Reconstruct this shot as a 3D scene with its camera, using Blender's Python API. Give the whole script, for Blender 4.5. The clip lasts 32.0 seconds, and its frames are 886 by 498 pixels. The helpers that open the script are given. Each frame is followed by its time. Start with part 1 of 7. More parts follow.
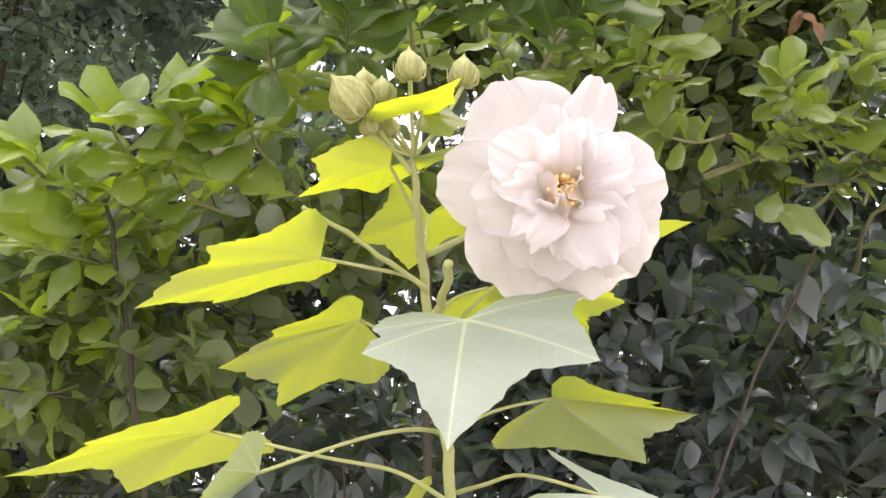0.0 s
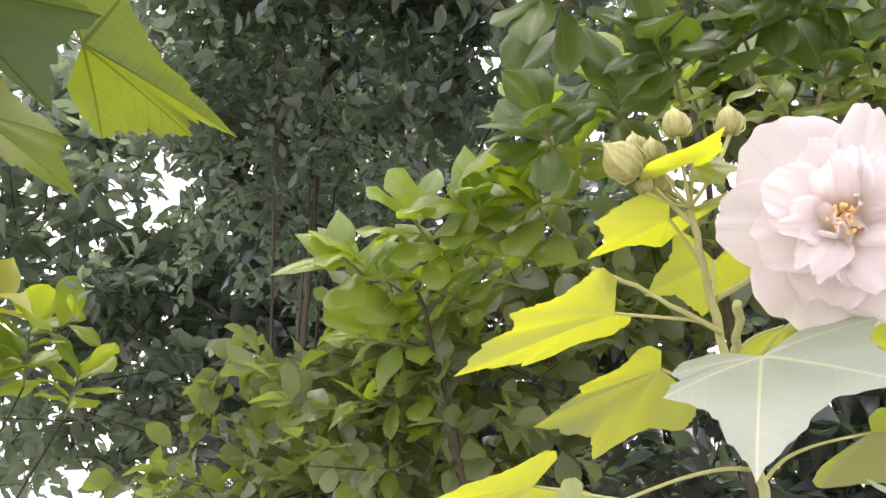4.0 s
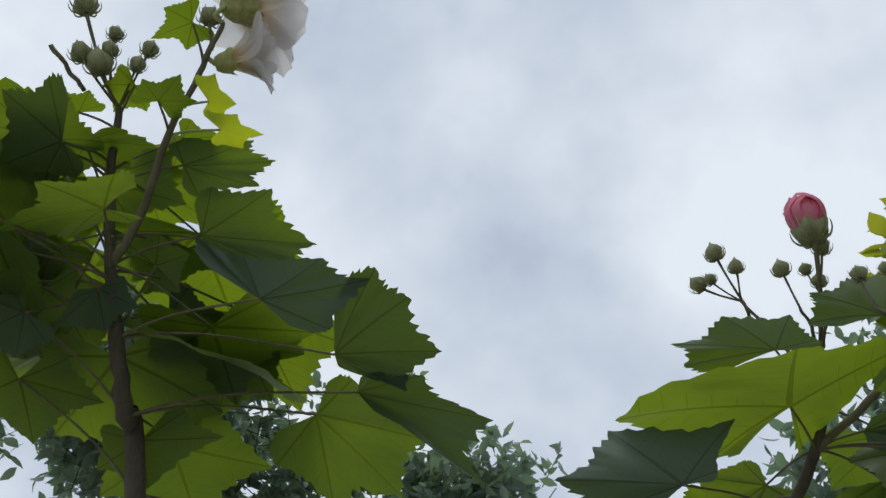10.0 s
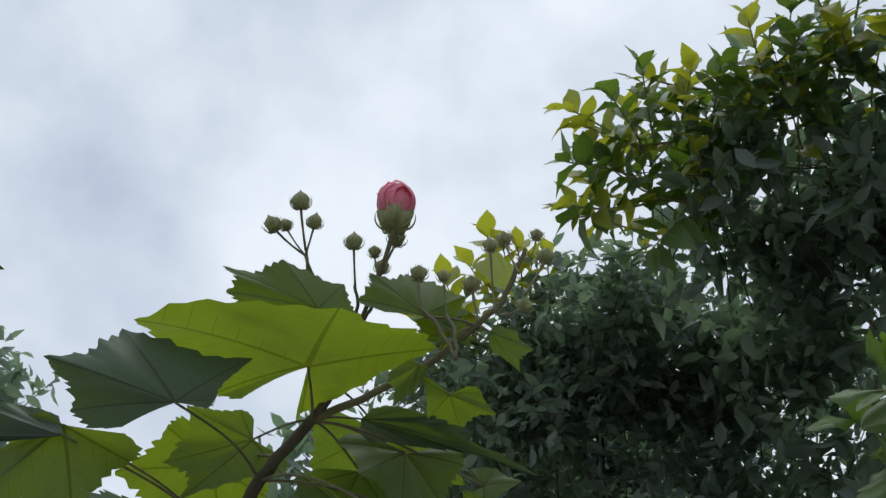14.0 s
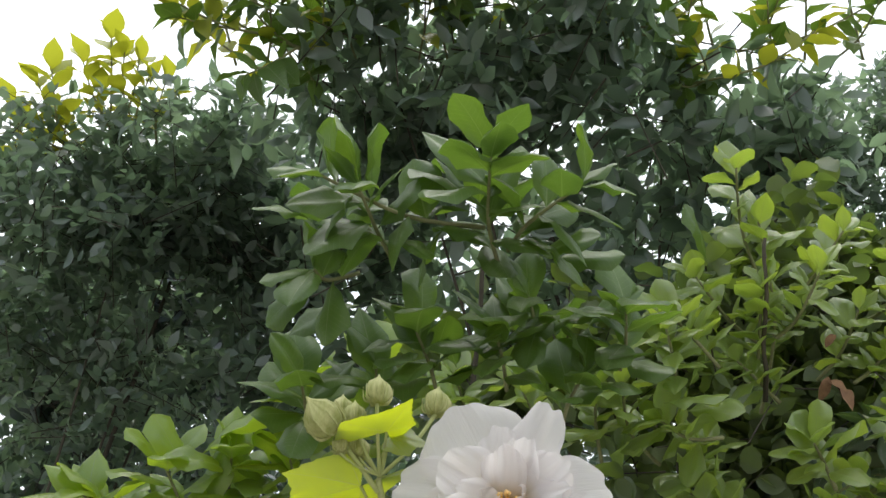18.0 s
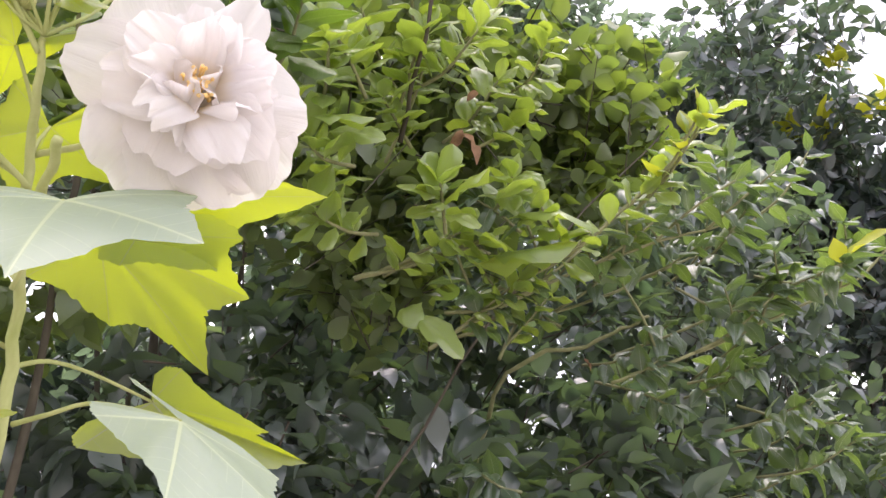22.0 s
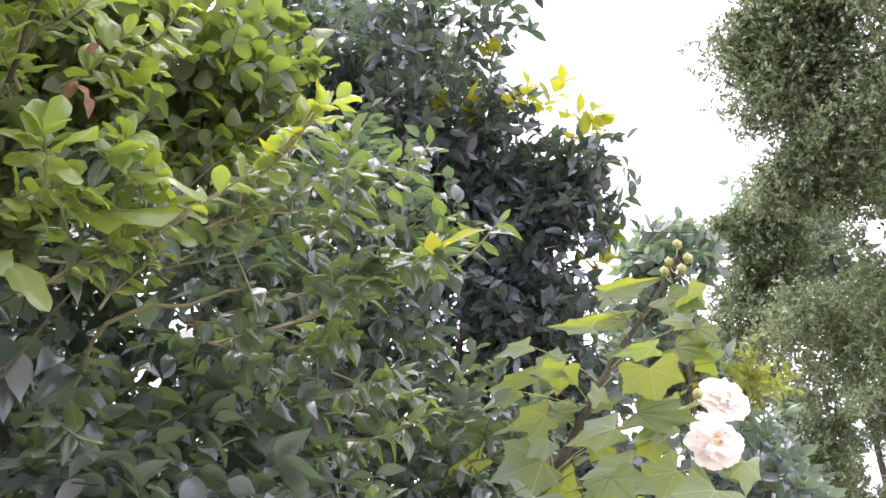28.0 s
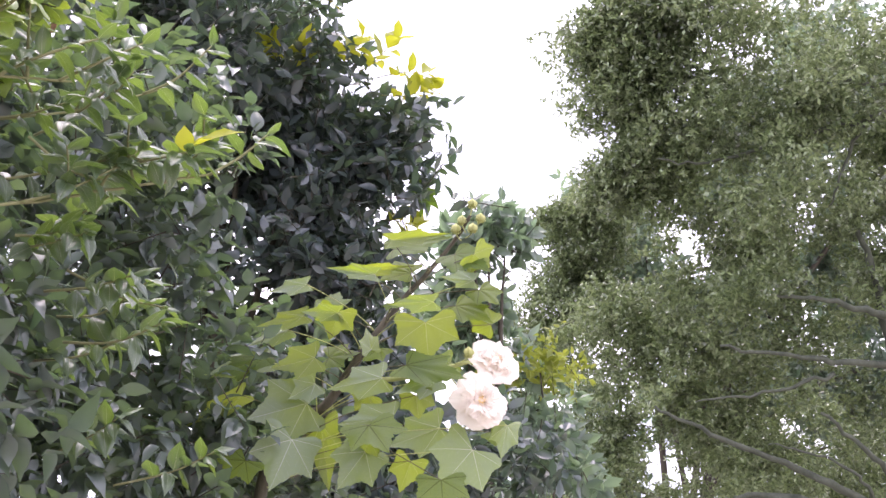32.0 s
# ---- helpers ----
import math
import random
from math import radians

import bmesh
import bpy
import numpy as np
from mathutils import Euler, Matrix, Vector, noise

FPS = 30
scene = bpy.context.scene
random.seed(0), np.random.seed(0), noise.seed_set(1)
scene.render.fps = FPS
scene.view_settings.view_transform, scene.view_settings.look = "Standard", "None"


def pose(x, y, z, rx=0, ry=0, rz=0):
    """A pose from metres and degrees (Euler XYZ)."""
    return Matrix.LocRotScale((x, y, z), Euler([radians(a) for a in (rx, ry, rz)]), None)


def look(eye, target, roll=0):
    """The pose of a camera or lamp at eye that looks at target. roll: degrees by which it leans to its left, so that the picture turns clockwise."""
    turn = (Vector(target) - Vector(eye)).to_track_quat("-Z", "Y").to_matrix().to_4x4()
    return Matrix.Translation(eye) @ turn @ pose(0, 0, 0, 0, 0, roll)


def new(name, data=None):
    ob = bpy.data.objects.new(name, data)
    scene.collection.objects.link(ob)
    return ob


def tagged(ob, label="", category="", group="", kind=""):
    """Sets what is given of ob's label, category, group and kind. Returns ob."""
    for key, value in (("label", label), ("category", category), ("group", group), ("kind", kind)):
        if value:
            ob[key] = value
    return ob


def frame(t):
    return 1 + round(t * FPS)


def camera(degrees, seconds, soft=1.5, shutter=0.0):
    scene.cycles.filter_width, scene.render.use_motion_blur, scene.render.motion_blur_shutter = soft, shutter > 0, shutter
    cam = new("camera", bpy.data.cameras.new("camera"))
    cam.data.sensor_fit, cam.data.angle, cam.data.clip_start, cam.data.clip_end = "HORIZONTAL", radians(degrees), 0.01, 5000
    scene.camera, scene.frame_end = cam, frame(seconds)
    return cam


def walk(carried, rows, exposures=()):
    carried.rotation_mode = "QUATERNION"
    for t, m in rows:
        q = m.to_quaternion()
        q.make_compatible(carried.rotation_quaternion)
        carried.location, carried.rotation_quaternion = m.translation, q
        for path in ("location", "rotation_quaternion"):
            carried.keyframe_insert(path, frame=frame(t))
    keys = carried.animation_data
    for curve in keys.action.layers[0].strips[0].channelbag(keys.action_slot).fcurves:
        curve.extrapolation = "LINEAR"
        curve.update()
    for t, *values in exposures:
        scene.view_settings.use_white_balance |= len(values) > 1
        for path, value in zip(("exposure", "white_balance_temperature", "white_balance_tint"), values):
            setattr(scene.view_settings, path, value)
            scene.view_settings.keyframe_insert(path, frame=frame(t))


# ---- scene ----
cam = camera(45.7, 32.0, 1.5)
PATH = [  # seconds, eye, target, lean
    (0, (0.0000, 0.0000, 1.6000), (0.0000, 1.8850, 2.2684), -0.67),
    (0.5, (0.0358, -0.0220, 1.6024), (-0.0311, 1.8662, 2.2585), -0.56),
    (1, (0.0359, -0.0508, 1.5973), (-0.0412, 1.8365, 2.2546), -0.74),
    (1.5, (0.0206, -0.0635, 1.5879), (-0.0806, 1.8177, 2.2592), -1.32),
    (2, (-0.0022, -0.0788, 1.5861), (-0.1358, 1.7998, 2.2590), -1.27),
    (2.5, (0.0018, -0.0881, 1.5881), (-0.2030, 1.7827, 2.2650), -1.50),
    (4.5, (0.0116, -0.0276, 1.5731), (-0.6843, 1.6361, 2.4379), -1.01),
    (5, (0.0046, -0.0460, 1.5699), (-0.8440, 1.5104, 2.4958), -0.91),
    (5.5, (-0.0040, -0.0604, 1.5751), (-0.9797, 1.3782, 2.5643), -1.12),
    (6, (0.0040, -0.0872, 1.5838), (-1.0583, 1.2374, 2.6406), -1.74),
    (6.5, (0.0101, -0.1041, 1.5945), (-1.1008, 1.1188, 2.7217), -2.59),
    (7, (0.0136, -0.1084, 1.6005), (-1.1322, 1.0203, 2.7894), -2.95),
    (7.5, (0.0165, -0.1289, 1.5926), (-1.1668, 0.8939, 2.8391), -3.20),
    (8, (0.0094, -0.1491, 1.5908), (-1.2249, 0.7637, 2.8728), -2.83),
    (8.5, (-0.0098, -0.1569, 1.6018), (-1.2895, 0.6437, 2.9138), -1.44),
    (9, (-0.0543, -0.1856, 1.6133), (-1.3145, 0.5929, 2.9571), -2.12),
    (9.5, (-0.0500, -0.1948, 1.6009), (-1.3257, 0.4734, 2.9887), -0.30),
    (10, (-0.0156, -0.2730, 1.6286), (-1.2771, 0.4364, 3.0090), -1.37),
    (10.5, (0.0100, -0.3136, 1.6443), (-1.2241, 0.4219, 3.0357), -0.17),
    (11, (-0.0307, -0.3406, 1.6748), (-1.1865, 0.5227, 3.0600), -1.92),
    (11.5, (-0.0760, -0.3314, 1.6752), (-1.1494, 0.6337, 3.0595), -1.94),
    (12, (-0.1140, -0.3039, 1.6593), (-1.1038, 0.7288, 3.0571), -1.75),
    (12.5, (-0.0950, -0.3047, 1.6604), (-1.0555, 0.7997, 3.0234), -0.40),
    (13, (-0.0698, -0.2977, 1.6434), (-0.9963, 0.8624, 2.9834), 0.75),
    (13.5, (-0.0800, -0.2542, 1.6301), (-0.9166, 0.9630, 2.9787), 1.30),
    (14, (-0.0607, -0.2267, 1.6149), (-0.7933, 1.0443, 2.9743), 1.35),
    (14.5, (-0.0368, -0.2096, 1.6204), (-0.6502, 1.1214, 2.9813), 1.70),
    (15, (0.0077, -0.2054, 1.6294), (-0.5036, 1.1763, 2.9821), 1.81),
    (15.5, (0.0466, -0.1899, 1.6259), (-0.3712, 1.2183, 2.9833), 2.48),
    (17.5, (0.1000, -0.0570, 1.5727), (-0.1568, 1.3983, 2.9204), 5.43),
    (18, (0.0995, -0.0195, 1.5412), (-0.1587, 1.4723, 2.8481), 5.73),
    (18.5, (0.0682, 0.0225, 1.5192), (-0.1322, 1.5593, 2.7833), 5.34),
    (19, (0.0408, 0.0468, 1.5080), (-0.0527, 1.6267, 2.7307), 4.52),
    (19.5, (0.0336, 0.0609, 1.4887), (0.0688, 1.6643, 2.6836), 3.52),
    (20, (0.0084, 0.0882, 1.4830), (0.2459, 1.6965, 2.6479), 1.42),
    (20.5, (0.0439, 0.0690, 1.4644), (0.3980, 1.6730, 2.6054), 1.30),
    (21, (0.0923, 0.0454, 1.4272), (0.5025, 1.6375, 2.5661), 2.38),
    (21.5, (0.0660, 0.0860, 1.4545), (0.6117, 1.6542, 2.5694), 0.36),
    (22, (0.0423, 0.0914, 1.4627), (0.6083, 1.6656, 2.5588), -0.03),
    (22.5, (0.0270, 0.0777, 1.4483), (0.4806, 1.6766, 2.5608), 1.62),
    (23, (-0.0300, 0.0836, 1.4658), (0.3758, 1.6954, 2.5782), 1.13),
    (23.5, (-0.0482, 0.0844, 1.4790), (0.2732, 1.7095, 2.5995), 2.09),
    (24, (-0.0697, 0.0717, 1.4808), (0.2096, 1.6987, 2.6099), 2.38),
    (24.5, (-0.0571, 0.0568, 1.4706), (0.1787, 1.6835, 2.6101), 3.24),
    (26.5, (0.0082, 0.0372, 1.4703), (0.5633, 1.6222, 2.5565), -0.69),
    (27, (0.0348, 0.0541, 1.4911), (0.8230, 1.5720, 2.5279), -0.46),
    (27.5, (0.0811, 0.0532, 1.4819), (1.0577, 1.4693, 2.5022), -2.79),
    (28, (0.0652, 0.0149, 1.4676), (1.2124, 1.3275, 2.4479), -3.74),
    (28.5, (0.0866, -0.0020, 1.4670), (1.3391, 1.2342, 2.4172), -4.62),
    (29, (0.1060, -0.0103, 1.4574), (1.4309, 1.1659, 2.3853), -4.62),
    (29.5, (0.1162, -0.0184, 1.4540), (1.4945, 1.1083, 2.3655), -4.04),
    (30, (0.1433, 0.0201, 1.4651), (1.5628, 1.0966, 2.3740), -3.76),
    (30.5, (0.1404, 0.0123, 1.4657), (1.5789, 1.0673, 2.3700), -2.85),
    (31, (0.1548, 0.0242, 1.4662), (1.5912, 1.0778, 2.3753), -2.33),
    (31.5, (0.1728, 0.0532, 1.4762), (1.5930, 1.1249, 2.3897), -1.72),
    (32, (0.1987, 0.0063, 1.4339), (1.5815, 1.1178, 2.3572), -0.92),
]
walk(cam, [(t, look(e, a, r)) for t, e, a, r in PATH],
     exposures=[(0.0, 1.35, 7050, 25), (5.0, 1.25, 7000, 31), (6.0, 0.72, 7000, 28), (7.0, -0.15, 6350, 9), (8.0, -0.5, 6200, 6), (9.0, -0.6, 6200, 6), (10.5, -0.76, 6200, 7), (12.0, -0.74, 6200, 7), (15.5, -0.55, 6200, 7), (17.5, -0.05, 6300, 6), (18.0, 0.42, 6600, 9), (18.5, 0.8, 6800, 13), (19.0, 1.1, 6850, 11), (20.0, 1.15, 6900, 12), (21.0, 1.27, 6850, 24), (24.5, 1.26, 6850, 24), (27.0, 1.33, 6550, 28), (28.0, 1.46, 6550, 31), (31.0, 1.36, 6550, 31), (32.0, 1.34, 6550, 31)])

# ---------- world and sun: bright overcast ----------
world = bpy.data.worlds.new("overcast_sky")
scene.world = world
world.use_nodes = True
wn, wl = world.node_tree.nodes, world.node_tree.links
wn.clear()
sky = wn.new("ShaderNodeTexSky")
sky.sky_type, sky.sun_disc = "NISHITA", False
sky.sun_elevation, sky.sun_rotation = radians(84), radians(-53)
bg_sky, bg_cloud, mixer, wout = wn.new("ShaderNodeBackground"), wn.new("ShaderNodeBackground"), wn.new("ShaderNodeMixShader"), wn.new("ShaderNodeOutputWorld")
bg_sky.inputs[1].default_value = 0.1
coord, cloud, ramp = wn.new("ShaderNodeTexCoord"), wn.new("ShaderNodeTexNoise"), wn.new("ShaderNodeValToRGB")
cloud.inputs["Scale"].default_value, cloud.inputs["Detail"].default_value, cloud.inputs["Roughness"].default_value = 3.2, 5.0, 0.5
ramp.color_ramp.elements[0].position, ramp.color_ramp.elements[0].color = 0.36, (0.66, 0.72, 0.84, 1)
ramp.color_ramp.elements[1].position, ramp.color_ramp.elements[1].color = 0.62, (1.10, 1.13, 1.18, 1)
wl.new(coord.outputs["Generated"], cloud.inputs["Vector"])
wl.new(cloud.outputs[0], ramp.inputs[0])
wl.new(ramp.outputs[0], bg_cloud.inputs[0])
wl.new(sky.outputs[0], bg_sky.inputs[0])
bg_cloud.inputs[1].default_value = 1.35
mixer.inputs[0].default_value = 0.88
wl.new(bg_sky.outputs[0], mixer.inputs[1])
wl.new(bg_cloud.outputs[0], mixer.inputs[2])
wl.new(mixer.outputs[0], wout.inputs[0])
sun = new("sun", bpy.data.lights.new("sun", "SUN"))
sun.data.energy, sun.data.angle, sun.data.color = 1.5, radians(45), (1.0, 0.96, 0.9)
sun.matrix_world = look((-0.8, 0.6, 10), (0, 0, 0))


# ---------- materials ----------
def nodes_of(name):
    m = bpy.data.materials.new(name)
    m.use_nodes = True
    n = m.node_tree.nodes
    n.clear()
    return m, n, m.node_tree.links


def math_node(n, l, op, a, b=None):
    k = n.new("ShaderNodeMath")
    k.operation = op
    for i, v in enumerate((a, b)):
        if v is None:
            continue
        if isinstance(v, (int, float)):
            k.inputs[i].default_value = v
        else:
            l.new(v, k.inputs[i])
    return k.outputs[0]


def mix_color(n, l, fac, a, b):
    k = n.new("ShaderNodeMix")
    k.data_type = "RGBA"
    for i, v in ((0, fac), (6, a), (7, b)):
        if isinstance(v, (int, float)):
            k.inputs[i].default_value = v
        elif isinstance(v, tuple):
            k.inputs[i].default_value = (*v, 1)
        else:
            l.new(v, k.inputs[i])
    return k.outputs[2]


def leaf_material(name, top, top2, glow, glow2, through_part=0.45, rough=0.45, gloss=0.5, veins=(), spread=0.5, per_object=True, vein_color=(0.58, 0.62, 0.44), patch=16.0, vein=1.0):
    """A leaf: top and top2 are the reflected colours it varies between, glow and glow2 those that light takes on its way through."""
    m, n, l = nodes_of(name)
    if per_object:
        rnd = n.new("ShaderNodeObjectInfo").outputs["Random"]
    else:
        rnd = n.new("ShaderNodeNewGeometry").outputs["Random Per Island"]
    tc = n.new("ShaderNodeTexCoord")
    big, fine = n.new("ShaderNodeTexNoise"), n.new("ShaderNodeTexNoise")
    big.inputs["Scale"].default_value, fine.inputs["Scale"].default_value = patch, 260.0
    big.inputs["Detail"].default_value = 4.0
    geo = n.new("ShaderNodeNewGeometry")
    l.new(geo.outputs["Position"], big.inputs["Vector"])
    l.new(geo.outputs["Position"], fine.inputs["Vector"])
    f = math_node(n, l, "ADD", math_node(n, l, "MULTIPLY", rnd, spread), math_node(n, l, "MULTIPLY", big.outputs[0], 1 - spread))
    col, thru = mix_color(n, l, f, top, top2), mix_color(n, l, f, glow, glow2)
    height = math_node(n, l, "MULTIPLY", fine.outputs[0], 0.25)
    if veins:
        uv = n.new("ShaderNodeUVMap")
        sep = n.new("ShaderNodeSeparateXYZ")
        l.new(uv.outputs[0], sep.inputs[0])
        px, py = math_node(n, l, "SUBTRACT", sep.outputs[0], 0.5), math_node(n, l, "SUBTRACT", sep.outputs[1], 0.35)
        v = None
        for a in veins:
            s, c = math.sin(radians(a)), math.cos(radians(a))
            side = math_node(n, l, "ABSOLUTE", math_node(n, l, "SUBTRACT", math_node(n, l, "MULTIPLY", px, c), math_node(n, l, "MULTIPLY", py, s)))
            along = math_node(n, l, "ADD", math_node(n, l, "MULTIPLY", px, s), math_node(n, l, "MULTIPLY", py, c))
            # side veins leave the main one slantwise
            rib = math_node(n, l, "ABSOLUTE", math_node(n, l, "SINE", math_node(n, l, "MULTIPLY", math_node(n, l, "SUBTRACT", along, math_node(n, l, "MULTIPLY", side, 0.9)), 62.0)))
            ribs = math_node(n, l, "MULTIPLY", math_node(n, l, "LESS_THAN", rib, 0.05 * vein), math_node(n, l, "LESS_THAN", side, math_node(n, l, "MULTIPLY", along, 0.33)))
            width = math_node(n, l, "SUBTRACT", 0.0030 * vein, math_node(n, l, "MULTIPLY", along, 0.0045 * vein))
            line = math_node(n, l, "MULTIPLY", math_node(n, l, "LESS_THAN", side, width), math_node(n, l, "GREATER_THAN", along, 0.0))
            line = math_node(n, l, "MAXIMUM", line, math_node(n, l, "MULTIPLY", math_node(n, l, "MULTIPLY", ribs, math_node(n, l, "GREATER_THAN", along, 0.03)), 0.45))
            v = line if v is None else math_node(n, l, "MAXIMUM", v, line)
        col = mix_color(n, l, math_node(n, l, "MULTIPLY", v, 0.9), col, vein_color)
        thru = mix_color(n, l, math_node(n, l, "MULTIPLY", v, 0.8), thru, tuple(0.45 * c for c in glow))
        height = math_node(n, l, "SUBTRACT", height, math_node(n, l, "MULTIPLY", v, 0.8))
    bump = n.new("ShaderNodeBump")
    bump.inputs["Strength"].default_value, bump.inputs["Distance"].default_value = 0.35, 0.002
    l.new(height, bump.inputs["Height"])
    p, tr, mx, out = n.new("ShaderNodeBsdfPrincipled"), n.new("ShaderNodeBsdfTranslucent"), n.new("ShaderNodeMixShader"), n.new("ShaderNodeOutputMaterial")
    p.inputs["Roughness"].default_value, p.inputs["Specular IOR Level"].default_value = rough, gloss
    l.new(col, p.inputs["Base Color"])
    l.new(bump.outputs[0], p.inputs["Normal"])
    l.new(thru, tr.inputs["Color"])
    mx.inputs[0].default_value = through_part
    l.new(p.outputs[0], mx.inputs[1])
    l.new(tr.outputs[0], mx.inputs[2])
    l.new(mx.outputs[0], out.inputs[0])
    return m


def solid_material(name, a, b, scale=40.0, rough=0.7, bump_size=0.003, stretch=(1, 1, 1), thru=0.0, glow=(1, 1, 1), detail=5.0):
    m, n, l = nodes_of(name)
    geo, mp, nz, nf = n.new("ShaderNodeNewGeometry"), n.new("ShaderNodeMapping"), n.new("ShaderNodeTexNoise"), n.new("ShaderNodeTexNoise")
    mp.inputs["Scale"].default_value = stretch
    l.new(geo.outputs["Position"], mp.inputs["Vector"])
    nz.inputs["Scale"].default_value, nz.inputs["Detail"].default_value = scale, detail
    nf.inputs["Scale"].default_value, nf.inputs["Detail"].default_value = scale * 7, 3.0
    l.new(mp.outputs[0], nz.inputs["Vector"])
    l.new(mp.outputs[0], nf.inputs["Vector"])
    f = math_node(n, l, "ADD", math_node(n, l, "MULTIPLY", nz.outputs[0], 0.7), math_node(n, l, "MULTIPLY", nf.outputs[0], 0.3))
    rp = n.new("ShaderNodeMapRange")
    rp.inputs[1].default_value, rp.inputs[2].default_value = 0.32, 0.68
    l.new(f, rp.inputs[0])
    p, out, bp = n.new("ShaderNodeBsdfPrincipled"), n.new("ShaderNodeOutputMaterial"), n.new("ShaderNodeBump")
    bp.inputs["Strength"].default_value, bp.inputs["Distance"].default_value = 0.5, bump_size
    l.new(f, bp.inputs["Height"])
    l.new(mix_color(n, l, rp.outputs[0], a, b), p.inputs["Base Color"])
    l.new(bp.outputs[0], p.inputs["Normal"])
    p.inputs["Roughness"].default_value, p.inputs["Specular IOR Level"].default_value = rough, 0.3
    if thru:
        tr, mx = n.new("ShaderNodeBsdfTranslucent"), n.new("ShaderNodeMixShader")
        tr.inputs[0].default_value, mx.inputs[0].default_value = (*glow, 1), thru
        l.new(p.outputs[0], mx.inputs[1])
        l.new(tr.outputs[0], mx.inputs[2])
        l.new(mx.outputs[0], out.inputs[0])
    else:
        l.new(p.outputs[0], out.inputs[0])
    return m


def petal_material(name, base, edge, heart, thru=0.4):
    """Thin crinkled petal: the heart colour near its foot, fine veins running outward."""
    m, n, l = nodes_of(name)
    uv, sep = n.new("ShaderNodeUVMap"), n.new("ShaderNodeSeparateXYZ")
    l.new(uv.outputs[0], sep.inputs[0])
    mp, nz, nb = n.new("ShaderNodeMapping"), n.new("ShaderNodeTexNoise"), n.new("ShaderNodeTexNoise")
    mp.inputs["Scale"].default_value = (34, 2.2, 1)
    l.new(uv.outputs[0], mp.inputs["Vector"])
    l.new(mp.outputs[0], nz.inputs["Vector"])
    nz.inputs["Scale"].default_value, nz.inputs["Detail"].default_value, nz.inputs["Distortion"].default_value = 1.0, 4.0, 0.6
    l.new(uv.outputs[0], nb.inputs["Vector"])
    nb.inputs["Scale"].default_value = 3.0
    col = mix_color(n, l, nb.outputs[0], base, edge)
    foot = n.new("ShaderNodeMapRange")
    foot.inputs[1].default_value, foot.inputs[2].default_value, foot.inputs[3].default_value, foot.inputs[4].default_value = 0.08, 0.62, 1.0, 0.0
    l.new(sep.outputs[1], foot.inputs[0])
    col = mix_color(n, l, math_node(n, l, "MULTIPLY", foot.outputs[0], 0.9), col, heart)
    bp = n.new("ShaderNodeBump")
    bp.inputs["Strength"].default_value, bp.inputs["Distance"].default_value = 0.45, 0.003
    l.new(nz.outputs[0], bp.inputs["Height"])
    p, tr, mx, out = n.new("ShaderNodeBsdfPrincipled"), n.new("ShaderNodeBsdfTranslucent"), n.new("ShaderNodeMixShader"), n.new("ShaderNodeOutputMaterial")
    p.inputs["Roughness"].default_value, p.inputs["Specular IOR Level"].default_value = 0.65, 0.25
    l.new(col, p.inputs["Base Color"])
    l.new(bp.outputs[0], p.inputs["Normal"])
    l.new(col, tr.inputs["Color"])
    mx.inputs[0].default_value = thru
    l.new(p.outputs[0], mx.inputs[1])
    l.new(tr.outputs[0], mx.inputs[2])
    l.new(mx.outputs[0], out.inputs[0])
    return m


VEINS = (0, 48, -48, 98, -98)
HIB_LEAF = leaf_material("hibiscus_leaf", (0.19, 0.245, 0.165), (0.23, 0.285, 0.20), (0.62, 0.70, 0.003), (0.53, 0.62, 0.004), 0.60, 0.40, 1.0, VEINS, 0.4)
HIB_THICK = leaf_material("hibiscus_thick_leaf", (0.22, 0.28, 0.235), (0.27, 0.33, 0.285), (0.5, 0.62, 0.02), (0.45, 0.55, 0.02), 0.24, 0.45, 0.7, VEINS, 0.4, True, (0.46, 0.52, 0.33), 16.0, 1.7)
# Dark copy for leaves shaded by others; the shade sits in its colour.
HIB_SHADED = leaf_material("hibiscus_shaded_leaf", (0.038, 0.066, 0.045), (0.065, 0.10, 0.068), (0.22, 0.32, 0.02), (0.12, 0.20, 0.02), 0.24, 0.55, 0.28, VEINS, 0.4, True, (0.03, 0.045, 0.025), 38.0, 2.0)
HIB_MID = leaf_material("hibiscus_mid_leaf", (0.11, 0.160, 0.105), (0.175, 0.23, 0.16), (0.42, 0.54, 0.02), (0.24, 0.38, 0.02), 0.42, 0.42, 0.8, VEINS, 0.5)
# Lighter, yellower copy of HIB_MID; light from behind is put into its colour.
HIB_BACKLIT = leaf_material("hibiscus_backlit_leaf", (0.16, 0.21, 0.12), (0.20, 0.25, 0.15), (0.38, 0.46, 0.02), (0.27, 0.36, 0.02), 0.5, 0.45, 0.5, VEINS, 0.5)
# Darker leaf copy: shadowed undersides against the sky are put into its colour.
HIB_DARK = leaf_material("hibiscus_dark_leaf", (0.045, 0.082, 0.035), (0.085, 0.13, 0.055), (0.36, 0.48, 0.012), (0.12, 0.20, 0.012), 0.46, 0.5, 0.25, VEINS, 0.45, True, (0.02, 0.03, 0.01), 38.0, 2.2)
HIB_STEM = solid_material("hibiscus_green_stem", (0.34, 0.38, 0.14), (0.48, 0.50, 0.24), 60, 0.75, 0.001, (1, 1, 0.3), 0.15, (0.4, 0.5, 0.1))
HIB_BARK = solid_material("hibiscus_brown_stem", (0.045, 0.042, 0.030), (0.105, 0.092, 0.066), 60, 0.8, 0.002, (1, 1, 0.4))
